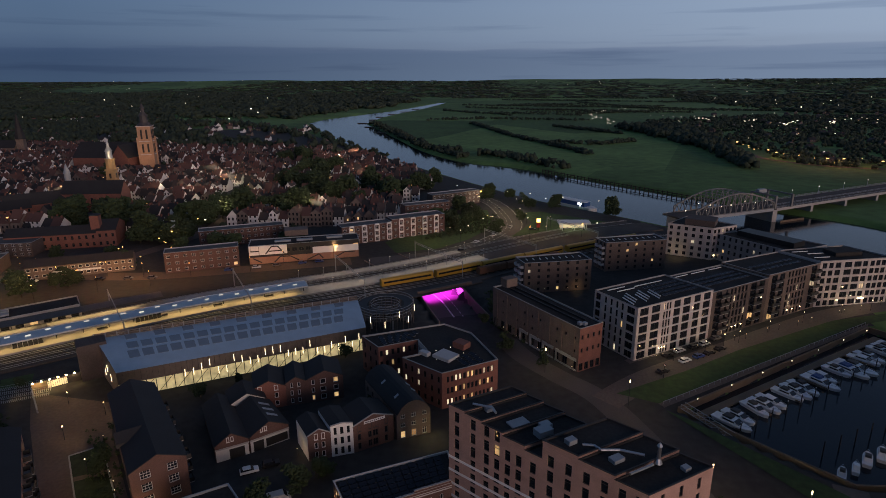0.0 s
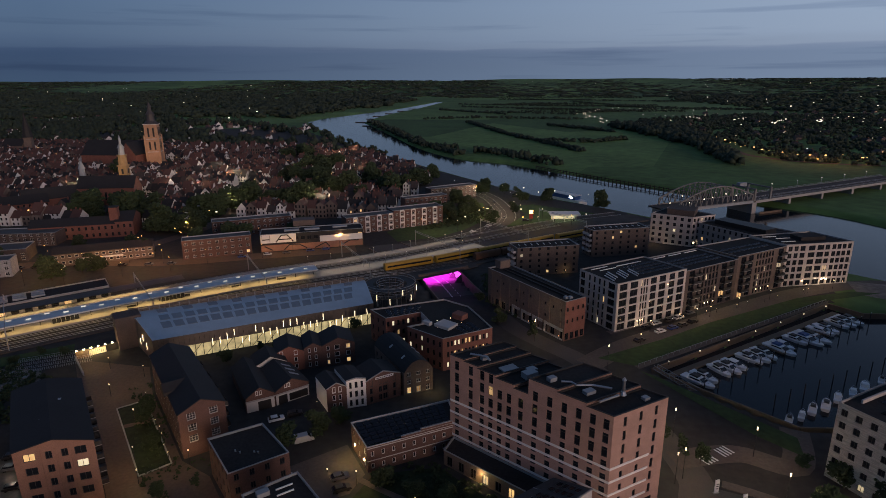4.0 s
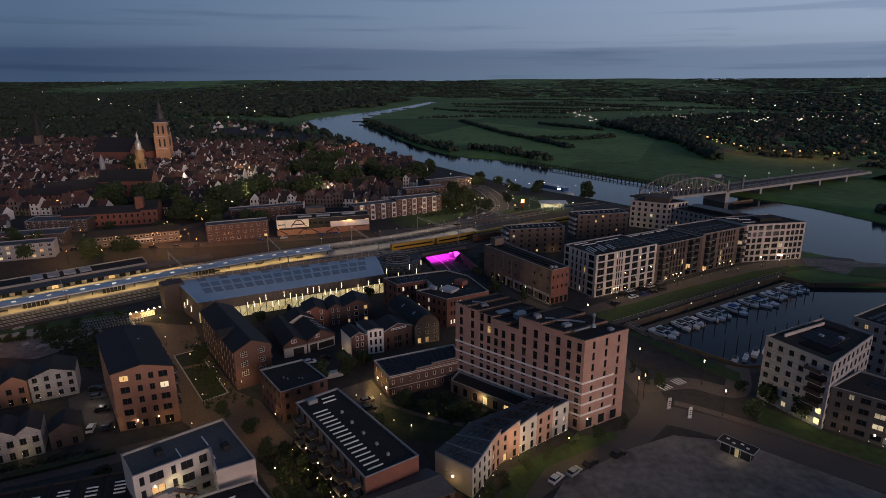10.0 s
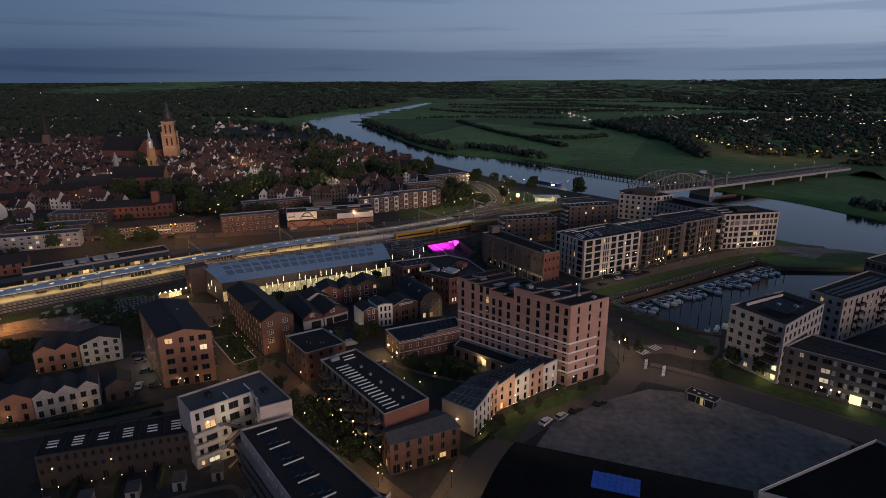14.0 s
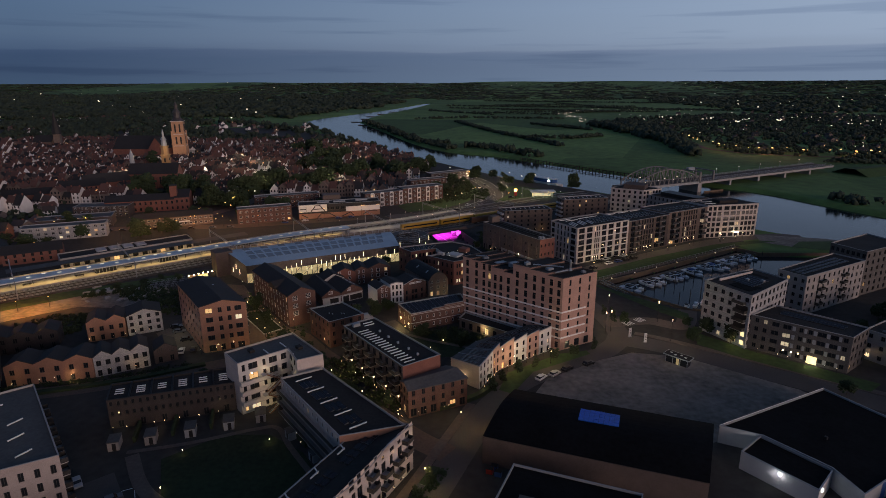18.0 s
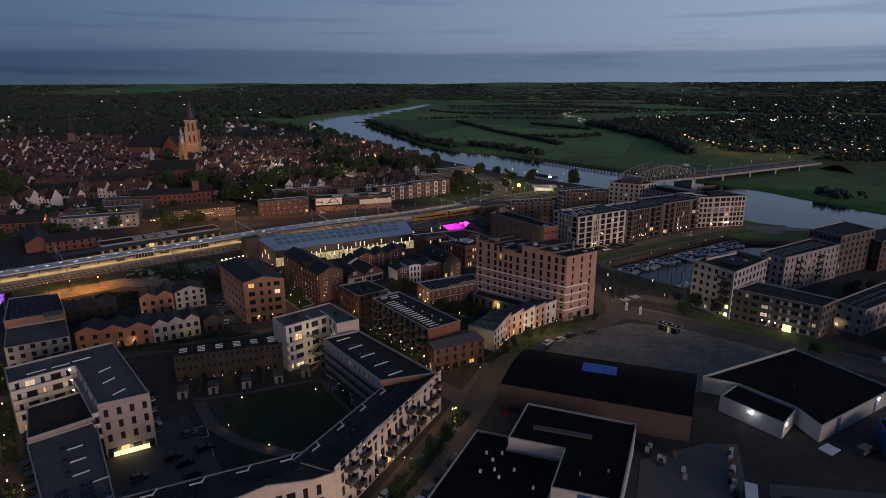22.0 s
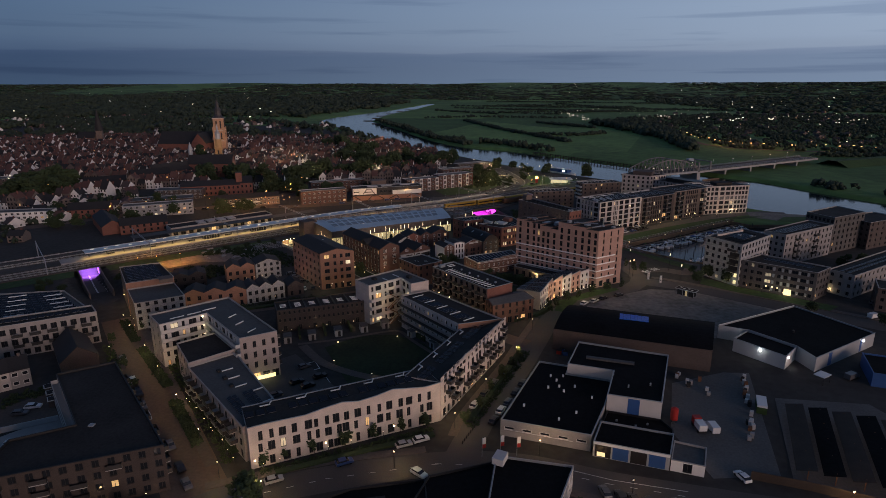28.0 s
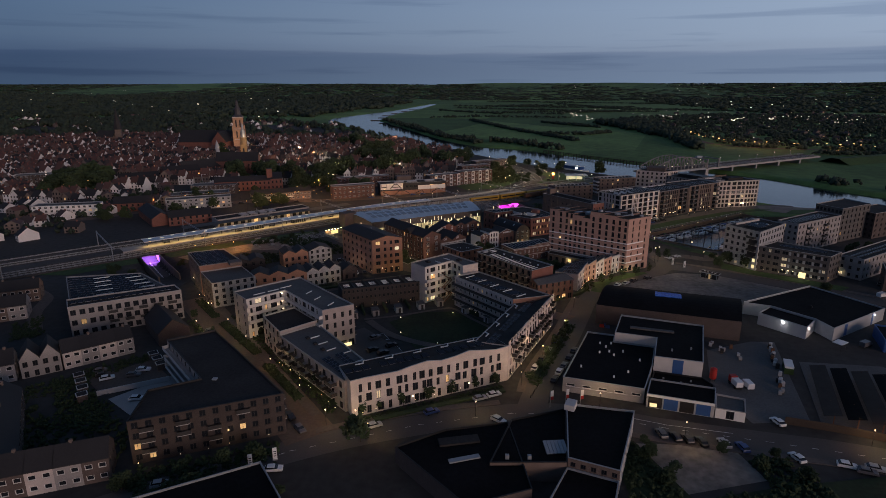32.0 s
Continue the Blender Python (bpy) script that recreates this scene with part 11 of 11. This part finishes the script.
for x, y in ((-9, 80), (0, 84), (-4, 78), (6, 88), (-58, 2), (-44, -6), (-60, 16), (-40, 22), (12, 56), (-30, 82), (-22, 92)):
    street_lamp(x, y, 0.8, "lamp", 9, (1.0, 0.72, 0.22), "low garden light among the plants")
for x, y, e in ((-215, 246, 3778), (-186, 234, 3000), (-168, 243, 3000), (-176, 268, 1764), (-168, 300, 1512), (-150, 243, 2016), (-128, 245, 1764), (-104, 256, 1764), (-92, 268, 1512), (-235, 236, 1764), (-70, 280, 1260), (-30, 318, 1512), (-168, 340, 1008), (6, 352, 1260), (-2, 430, 1260), (-20, 342, 1260), (-178, 210, 1800), (-194, 206, 3000), (-217, 221, 2600), (-158, 222, 2400), (-140, 232, 2000), (-222, 176, 1400), (-262, 206, 1600)):
    street_lamp(x, y, 7.0, "lamp_orange", e, (1.0, 0.46, 0.16), "tall street lamp with an orange glow")
for x, y in ((-8, 316), (8, 350), (30, 362), (28, 398), (-4, 420), (44, 352)):
    street_lamp(x, y, 7.0, "lamp", 1500, (1.0, 0.72, 0.44), "street lamp beside the road bend")
street_lamp(30.5, 322, 8, "lamp_orange", 1500, (1.0, 0.50, 0.10), "tall mast lamp with an orange glow at the tracks")
for x, y, e in ((-180, 98, 1800), (-172, 101, 5200), (-163, 107, 3800)):
    street_lamp(x, y, 4.6, "lamp_orange", e, (1.0, 0.36, 0.06), "low work lamp lighting the rough ground orange")
street_lamp(60, 330, 8, "lamp_orange", 1000, (1.0, 0.42, 0.08), "tall mast lamp with an orange glow at the tracks")
# wall lights, plus fittingless fills added to brighten the parking court and road bend
for x, y, z_, e, c_ in ((73, 21, 3.6, 50, (0.95, 0.95, 1.0)), (79.8, 11.8, 3.6, 80, (0.95, 0.95, 1.0)), (88.8, 7.2, 3.4, 40, (0.95, 0.95, 1.0)), (119.4, 20.8, 3.6, 50, (0.95, 0.95, 1.0)),
                        (68.5, 183.0, 2.4, 90, (1, 0.72, 0.4)), (99, 203, 2.4, 110, (1, 0.72, 0.4)), (125.5, 221.5, 2.4, 110, (1, 0.72, 0.4)), (157.5, 236.0, 3.0, 220, (1, 0.8, 0.55)), (99.5, 88.5, 2.0, 160, (1, 0.72, 0.3)), (119, 73.5, 2.2, 150, (1, 0.9, 0.7)),
                        (-77, -11.5, 1.6, 120, (1, 0.8, 0.4)), (-45.6, 38.0, 5.6, 140, (1, 0.7, 0.4)), (-45.6, 38.0, 11.4, 140, (1, 0.7, 0.4)), (-103.4, 2.0, 11.6, 110, (1, 0.72, 0.4)), (-103.0, 2.0, 7.6, 110, (1, 0.72, 0.4)), (7.5, 53.5, 2.8, 90, (1, 0.62, 0.22)), (-17.6, 95.6, 2.6, 420, (1, 0.66, 0.28)), (-19.6, 99.6, 2.6, 260, (1, 0.66, 0.28)), (14, 90.5, 2.6, 300, (1, 0.68, 0.30)), (-1.0, 129.0, 2.8, 240, (1, 0.72, 0.34)), (22, 83.5, 2.0, 60, (1, 0.74, 0.36)), (-45.6, 38.0, 8.4, 150, (1, 0.7, 0.4)), (-45.6, 38.0, 2.6, 150, (1, 0.7, 0.4)), (-76.5, 71.8, 2.3, 40, (1, 0.72, 0.4)), (19, -45, 2, 50, (1, 0.6, 0.25)), (43.5, 81.5, 1.8, 60, (1, 0.8, 0.5)), (-2, 38, 2, 70, (1, 0.6, 0.25)), (-20, 50, 2.2, 50, (1, 0.6, 0.25)), (-116, 141, 2.2, 160, (1, 0.68, 0.3)), (-122, 137, 2.2, 120, (1, 0.68, 0.3)), (103, 297, 2.4, 300, (1, 0.74, 0.4)), (-95, 84, 4.5, 260, (1, 0.86, 0.66)), (-91, 77, 4.5, 200, (1, 0.86, 0.66)), (12, 345, 9, 3600, (1, 0.66, 0.34)), (20, 372, 9, 3600, (1, 0.66, 0.34)), (8, 405, 9, 3600, (1, 0.66, 0.34)), (-24, 340, 9, 3600, (1, 0.66, 0.34))):
    L_ = new("wall_or_fill_light", bpy.data.lights.new("wall_or_fill_light", "POINT"))
    L_.data.energy, L_.data.color, L_.data.shadow_soft_size = e, c_, 0.2
    L_.location = (x, y, z_)


# small entrance lights along the fronts of the houses
light_rng = random.Random(44)
for (x0, y0), (x1, y1), n in (((-32.5, 66), (-10.5, 42), 9), ((-9, 36), (-6.5, 40), 3), ((-66, -55), (-22, -31), 6), ((-20, -30), (-2.5, 12), 8), ((-95.5, -22.5), (-67, -52.5), 9), ((-84, 22.5), (-56, 34), 7), ((-38, 30), (-19, 6), 6), ((-82, 70), (-68, 75.5), 4), ((-84.5, 121.5), (-60, 92), 8), ((14, 51), (19.5, 63), 4), ((20, 64), (37, 79), 6), ((-128, 43), (-94, 59), 7), ((-125, 75), (-105, 87), 5), ((-160, 56), (-138, 24), 7), ((-34, 120), (-12, 128), 5), ((60, 177), (170, 240), 14), ((104, 84), (126, 68), 6), ((-118, -24), (-82, -62), 7), ((-111, -78), (-82, -64), 5), ((138, 80), (182, 110), 6), ((22, 237), (52, 245), 4), ((13, 203), (40, 168), 4), ((-8, 34), (8, 42), 5)):
    for k in range(n):
        t = (k + light_rng.uniform(0.1, 0.9)) / n
        g = Geo()
        g.box(-0.05, -0.05, 0, 0.05, 0.05, 1.9)
        g.box(-0.06, -0.06, 1.9, 0.06, 0.06, 2.06, 1, True)
        l_ = solo("entrance_light", g, ("metal_dark", "lamp"), "small warm entrance light on a short post", "lamp", x0 + (x1 - x0) * t + light_rng.uniform(-0.5, 0.5), y0 + (y1 - y0) * t - 1.0, 0, group="entrance lights")
        if k % 3 == 0:
            L_ = new("entrance_light_bulb", bpy.data.lights.new("entrance_light_bulb", "POINT"))
            L_.data.energy, L_.data.color, L_.data.shadow_soft_size = 70, (1.0, 0.64, 0.30), 0.2
            L_.location = (l_.location.x + 0.3, l_.location.y - 0.6, 2.3)


# ---- cars and vans ----
def paint(name, c):
    M[name] = mat(name, c, 0.28, 0.0, amount=0.05, bump=0.0, spec=0.5)


for nm, c_ in (("car_white", (0.72, 0.72, 0.72)), ("car_silver", (0.36, 0.37, 0.39)), ("car_black", (0.015, 0.015, 0.017)), ("car_blue", (0.03, 0.07, 0.22)), ("car_red", (0.28, 0.02, 0.02)), ("car_grey", (0.10, 0.10, 0.11))):
    paint(nm, c_)
M["tyre"] = mat("tyre", (0.012, 0.012, 0.012), 0.9)


def extrude(g, prof, y0, y1, mi=0):
    n = len(prof)
    for i in range(n):
        a, b = prof[i], prof[(i + 1) % n]
        g.face([(a[0], y0, a[1]), (b[0], y0, b[1]), (b[0], y1, b[1]), (a[0], y1, a[1])][::-1], mi)
    g.face([(x, y0, z) for x, z in prof], mi)
    g.face([(x, y1, z) for x, z in prof][::-1], mi)


CARS = {}


def car_parts(kind, colour):
    key = (kind, colour)
    if key in CARS:
        return CARS[key]
    out = []
    van = kind == "van"
    L2, W = (2.5, 0.98) if van else (2.15, 0.89)
    g = Geo()
    body = [(-L2, 0.35), (L2, 0.35), (L2, 0.72), (L2 - 0.2, 0.86), (0.95, 0.98), (-L2 + 0.1, 1.0), (-L2, 0.8)]
    if van:
        body = [(-L2, 0.35), (L2, 0.35), (L2, 0.95), (L2 - 0.8, 1.2), (1.0, 2.0), (-L2 + 0.05, 2.0), (-L2, 1.9)]
    extrude(g, body, -W, W)
    out.append(("body", g.mesh("body", (colour,)), None))
    if not van:
        g = Geo()
        extrude(g, [(-1.95, 0.98), (1.05, 0.96), (0.45, 1.36), (-1.45, 1.40)], -W * 0.86, W * 0.86)
        out.append(("glass_cabin", g.mesh("glass_cabin", ("glass",)), None))
        g = Geo()
        extrude(g, [(-1.45, 1.39), (0.4, 1.36), (0.3, 1.45), (-1.35, 1.48)], -W * 0.84, W * 0.84)
        out.append(("roof", g.mesh("roof", (colour,)), None))
    else:
        g = Geo()
        extrude(g, [(L2 - 0.78, 1.24), (1.06, 1.94), (1.1, 1.98), (L2 - 0.7, 1.24)], -W * 0.9, W * 0.9)
        out.append(("windscreen", g.mesh("windscreen", ("glass",)), None))
    g = Geo()
    g.tube((0, -0.11, 0), (0, 0.11, 0), 0.33, 0.33, 10)
    wheel = g.mesh("wheel", ("tyre",))
    for x in (-L2 * 0.62, L2 * 0.62):
        for y in (-W + 0.08, W - 0.08):
            out.append(("wheel", wheel, pose(x, y, 0.33)))
    CARS[key] = out
    return out


def car(x, y, rz, colour, kind="car"):
    word = colour.split("_")[1]
    t_ = thing("van" if kind == "van" else "car", "%s parked %s on the paving" % (word, "delivery van" if kind == "van" else "hatchback car"), kind, x, y, 0.08, rz, group="parked cars")
    for name, me, m_ in car_parts(kind, colour):
        part(name, me, (), t_, "", m_)


COL = ("car_black", "car_grey", "car_silver", "car_white", "car_blue", "car_black")
for i, (x, y, rz, c_) in enumerate(((32.1, 59.7, 52, 3), (36.5, 62.5, 48, 2), (40.8, 66.2, 46, 0), (48.1, 70.3, 38, 0),
                                    (66.5, 171.4, 34, 0), (71.0, 182.8, 34, 0), (75.5, 179.5, 34, 3), (80.8, 183.1, 34, 4), (81.2, 190.0, 34, 0), (85.6, 193.0, 34, 2), (85.1, 186.0, 34, 0), (89.7, 189.6, 34, 0), (75.7, 186.7, 34, 2), (91.1, 198.0, 34, 1),
                                    (-80.8, -8.9, 40, 3), (-76.3, -7.6, 40, 3), (-78.2, 2.7, -47, 2), (-66.8, -2.0, 43, 1), (-62, -14, 43, 0), (-58, -18, 43, 0), (-70, -20, 43, 1), (-66, -12, 43, 0), (-60, -8, 43, 0),
                                    (-100.5, 90.3, 25, 0), (-97.2, 86.1, 25, 1), (-91.2, 79.7, 25, 0), (-88.4, 70.6, 110, 3), (-91.6, 70.0, 110, 1), (-84.8, 71.8, 110, 0),
                                    (-57.3, -57.5, 30, 2), (-29.2, -41.9, 28, 2), (-25.1, -39.5, 28, 3), (-42.6, -49.9, 30, 4), (-24.2, -53.0, -38, 3),
                                    (50.6, -49.6, 106, 3), (47.8, -65.4, 108, 3), (58.2, -67.8, -18, 3), (64.2, -68.7, -18, 2), (61.5, -70.0, -18, 1), (36.4, -61.8, 100, 4), (32.5, -60.3, 100, 2), (17.9, -56.9, 100, 1), (21.1, -58.2, 100, 0), (23.8, -59.0, 100, 0), (27.0, -60.0, 100, 0),
                                    (-4.3, -24.3, 68, 3), (-2.2, -19.9, 68, 1), (0.3, -14.0, 68, 0), (2.6, -8.6, 68, 0), (-6.4, -29.4, 68, 0),
                                    (-128.2, -0.3, -48, 1), (-117.1, -14.0, -48, 0), (-110.5, -21.5, -48, 0), (-81.2, -54.4, -48, 0), (-76.7, -60.2, -48, 1), (-88, -46, -48, 1),
                                    (-149.5, -31.9, 35, 1), (-147, -34.6, 35, 0), (-144.5, -36.5, 35, 3), (-136.3, -30.5, 15, 3), (-137.5, -34, 15, 1), (-128.5, -47.7, 12, 3), (-102.0, -84.0, 20, 2), (-78.0, -77.1, 10, 3),
                                    (-26, 84, 20, 0), (-30, 88, 110, 3), (-24, 78, 120, 2), (-17, 86, 30, 0), (-18.5, 90, 30, 1), (-40, 92, 30, 3), (-37, 98, 30, 1), (-42, 112, 30, 3), (-38, 115, 30, 0), (108, 52, -33, 0), (150, 66, -33, 1), (20, 352, 75, 2), (12, 402, 105, 1), (1, 316, 50, 3), (10, 331, 58, 3), (-6, 299, 40, 0), (33, 347, 10, 0))):
    car(x, y, rz, COL[c_])
row_rng = random.Random(8)
for (x0, y0), (x1, y1), rz, n in (((-12.5, -24), (2, 10), 68, 5), ((-88, -50), (-120, -10), -50, 6), ((-232, 226), (-140, 243), 12, 9), ((-120, 254), (-70, 276), 22, 5)):
    for k in range(n):
        t = (k + row_rng.uniform(0.2, 0.7)) / n
        car(x0 + (x1 - x0) * t, y0 + (y1 - y0) * t, rz, row_rng.choice(COL))
for x, y, rz, c_ in ((51.0, -29.5, 95, "car_white"), (141, 52, 25, "car_white"), (-31.5, 103.5, 30, "car_silver"), (104, 1.5, 30, "car_grey"), (-97.5, 75.5, 20, "car_silver")):
    car(x, y, rz, c_, "van")
k = thing("loader", "small works loader with a red cab and pale box", "vehicle", 47.6, -29.4, 0.05, 95)
rbox(k, "chassis", "metal_dark", 0, 0, 0.5, 5.0, 2.0, 0.4)
rbox(k, "cab", "red_paint", 1.6, 0, 0.9, 1.6, 2.0, 1.9)
rbox(k, "box", "white_paint", -1.0, 0, 0.9, 3.2, 2.1, 1.6)
for x in (-1.6, 1.6):
    for y in (-0.9, 0.9):
        rbox(k, "wheel", "tyre", x, y, 0, 0.9, 0.3, 0.9)
k = thing("container", "green and white shipping container in the yard", "container", 68.3, -18.3, 0.05, 70)
rbox(k, "body", "grass", 0, 0, 0, 6.0, 2.5, 2.0)
rbox(k, "top", "white_paint", 0, 0, 2.0, 6.0, 2.5, 0.6)
# stacked goods in the yard
gr = random.Random(31)
for i in range(34):
    t = gr.random()
    x, y = (71.0 + (59.1 - 71.0) * t + gr.uniform(-0.8, 0.8), -1.0 + (-34.1 + 1.0) * t)
    if i > 22:
        x, y = gr.uniform(49, 58), gr.uniform(-12, 1)
    s = thing("pallet_stack", "wrapped pallet of goods standing in the yard", "pallet", x, y, 0.05, gr.uniform(60, 80), group="pallets")
    rbox(s, "pallet", "wood", 0, 0, 0, 1.2, 1.0, 0.15)
    rbox(s, "load", gr.choice(("plaster", "plaster", "concrete", "bitumen", "rust")), 0, 0, 0.15, 1.1, 0.95, gr.uniform(0.7, 1.6))
for i in range(30):
    x, y = gr.uniform(-160, -128), gr.uniform(112, 132)
    g = Geo()
    a, b, c_ = gr.uniform(0.5, 1.6), gr.uniform(0.4, 1.2), gr.uniform(0.3, 0.9)
    g.prism([(-a, -b), (a * 0.8, -b * 1.1), (a, b * 0.9), (-a * 0.7, b)], 0, c_)
    solo("rubble_block", g, ("concrete",), "broken concrete block on the rough plot", "rubble", x, y, 0.05, gr.uniform(0, 90), group="rubble")
bk = thing("bicycle_park", "dense rows of parked bicycles by the square", "bicycles", -127, 139, 0, 30, kind="stuff")
for row in range(4):
    g = Geo()
    for i in range(44):
        x = -11 + 0.5 * i
        g.bar((x, -0.8, 0.35), (x, 0.8, 0.35), 0.06)
        g.bar((x, -0.8, 0.35), (x + 0.1, 0.0, 0.95), 0.06)
        g.bar((x - 0.25, 0.5, 1.05), (x + 0.25, 0.5, 1.05), 0.06)
    part("bicycle_row", g, ("steel",), bk, "row of bicycles", pose(0, -4.5 + 3.0 * row, 0))


# ---- boats ----
M["boat_white"] = mat("boat_white", (0.82, 0.82, 0.82), 0.35, amount=0.06, bump=0.0)

def boat(x, y, z, rz, length, kind, label):
    t_ = thing("motor_boat", label, "boat", x, y, z, rz, group="moored boats")
    w = length * 0.16
    g = Geo()
    L2 = length / 2
    deck = [(-L2, -w), (L2 * 0.35, -w), (L2 * 0.8, -w * 0.6), (L2, 0), (L2 * 0.8, w * 0.6), (L2 * 0.35, w), (-L2, w)]
    keel = [(p[0] * 0.9, p[1] * 0.72) for p in deck]
    n = len(deck)
    for i in range(n):
        j = (i + 1) % n
        g.face([(*keel[i], -0.3), (*keel[j], -0.3), (*deck[j], 1.0), (*deck[i], 1.0)])
    g.face([(*p, 1.0) for p in deck])
    part("hull", g, ("boat_white",), t_)
    g = Geo()
    extrude(g, [(-L2 * 0.55, 1.0), (L2 * 0.45, 1.0), (L2 * 0.15, 1.9), (-L2 * 0.45, 2.0)], -w * 0.75, w * 0.75)
    part("cabin", g, ("boat_white",), t_)
    for sd in (-1, 1):
        g = Geo()
        y0_, y1_ = sorted((sd * w * 0.74, sd * w * 0.78))
        g.box(-L2 * 0.42, y0_, 1.3, L2 * 0.18, y1_, 1.7, 0, True)
        part("side_window", g, ("glass",), t_, "dark side window")
    g = Geo()
    extrude(g, [(L2 * 0.16, 1.88), (L2 * 0.38, 1.25), (L2 * 0.42, 1.25), (L2 * 0.2, 1.92)], -w * 0.7, w * 0.7)
    part("windscreen", g, ("glass",), t_)
    if kind:
        g = Geo()
        extrude(g, [(-L2 * 0.5, 2.0), (0, 1.95), (-L2 * 0.05, 2.5), (-L2 * 0.42, 2.5)], -w * 0.6, w * 0.6)
        part("wheelhouse", g, ("blue_paint" if kind == 2 and length > 11.5 else "frame_dark",), t_, "dark canvas wheelhouse cover")
    g = Geo()
    g.bar((L2 * 0.3, -w * 0.9, 1.5), (L2 * 0.95, 0, 1.6), 0.05)
    g.bar((L2 * 0.95, 0, 1.6), (L2 * 0.3, w * 0.9, 1.5), 0.05)
    part("bow_rail", g, ("steel",), t_)


br_ = random.Random(17)
for k in range(24):
    s = 0.045 + 0.04 * k
    if k in (2, 6, 10, 13, 17, 20):
        continue
    p = Vector((71.5, 150.0)).lerp(Vector((150, 208.0)), s)
    ln_ = br_.uniform(8.5, 13.0)
    p = p + Vector((0.594, -0.804)) * (1.6 + ln_ / 2)
    boat(p.x, p.y, -1.95, -53.5 + br_.uniform(-9, 9), ln_, br_.randrange(3), br_.choice(("white motor cruiser moored at the pontoon", "white cabin boat with a dark cover")))
for x, y, rz in ((106.2, 133.5, 60), (101.5, 129.6, 60), (111, 136, 60), (116.5, 140.5, 60), (122.5, 144, 60), (128, 148, 58), (97, 127, 60), (135, 152, 58)):
    boat(x, y, -1.95, rz, br_.uniform(5, 7.5), 2 if br_.random() < 0.4 else 0, "small moored boat at the inner quay")
for k in range(9):
    p = Vector((96, 134)).lerp(Vector((140, 160)), k / 8)
    g = Geo()
    g.tube((0, 0, 0), (0, 0, 7.2), 0.16, 0.14, 8)
    solo("mooring_post", g, ("metal_dark",), "tall dark mooring post in the water", "mooring post", p.x, p.y, -4.5, group="mooring posts")

# flags, sign pylons and bins
for x, y in ((-9.5, -45.0), (-5.0, -43.8), (-1.0, -44.1)):
    k = thing("banner_flag", "red and white banner flag on a pole", "flag", x, y, 0, 20, group="banner flags")
    rbox(k, "pole", "zinc", 0, 0, 0, 0.1, 0.1, 5.4)
    rbox(k, "banner", "white_paint", 0.5, 0, 2.4, 0.9, 0.04, 2.9)
    rbox(k, "red_field", "red_paint", 0.5, -0.03, 2.4, 0.9, 0.03, 1.1)
for x, y in ((66.3, 92.8), (70.6, 88.5), (-79, -73), (-84, -76)):
    k = thing("sign_pylon", "pale free-standing sign pylon", "sign", x, y, 0, 20, group="sign pylons")
    rbox(k, "panel", "white_paint", 0, 0, 0.3, 1.0, 0.25, 3.2)
    rbox(k, "foot", "concrete", 0, 0, 0, 1.3, 0.5, 0.3)
    for z_ in (1.2, 1.8, 2.4):
        rbox(k, "text_bar", "metal_dark", 0, -0.15, z_, 0.6, 0.04, 0.2)
for x, y, m_ in ((16.2, 13.4, "red_paint"), (18.2, 12.6, "blue_paint"), (17.3, 14.6, "blue_paint")):
    k = thing("waste_container", "painted steel waste container by the hall", "container", x, y, 0, -16, group="waste containers")
    rbox(k, "body", m_, 0, 0, 0, 1.6, 1.2, 1.3)
    rbox(k, "lid", "metal_dark", 0, 0, 1.3, 1.65, 1.25, 0.1)
for i in range(9):
    p = Vector((-13, -40)).lerp(Vector((-9, -30)), i / 8)
    k = thing("bollard", "short dark bollard at the kerb", "bollard", p.x - 1.5, p.y, 0, group="bollards")
    g = Geo()
    g.tube((0, 0, 0), (0, 0, 0.9), 0.14, 0.12, 8)
    part("post", g, ("metal_dark",), k)
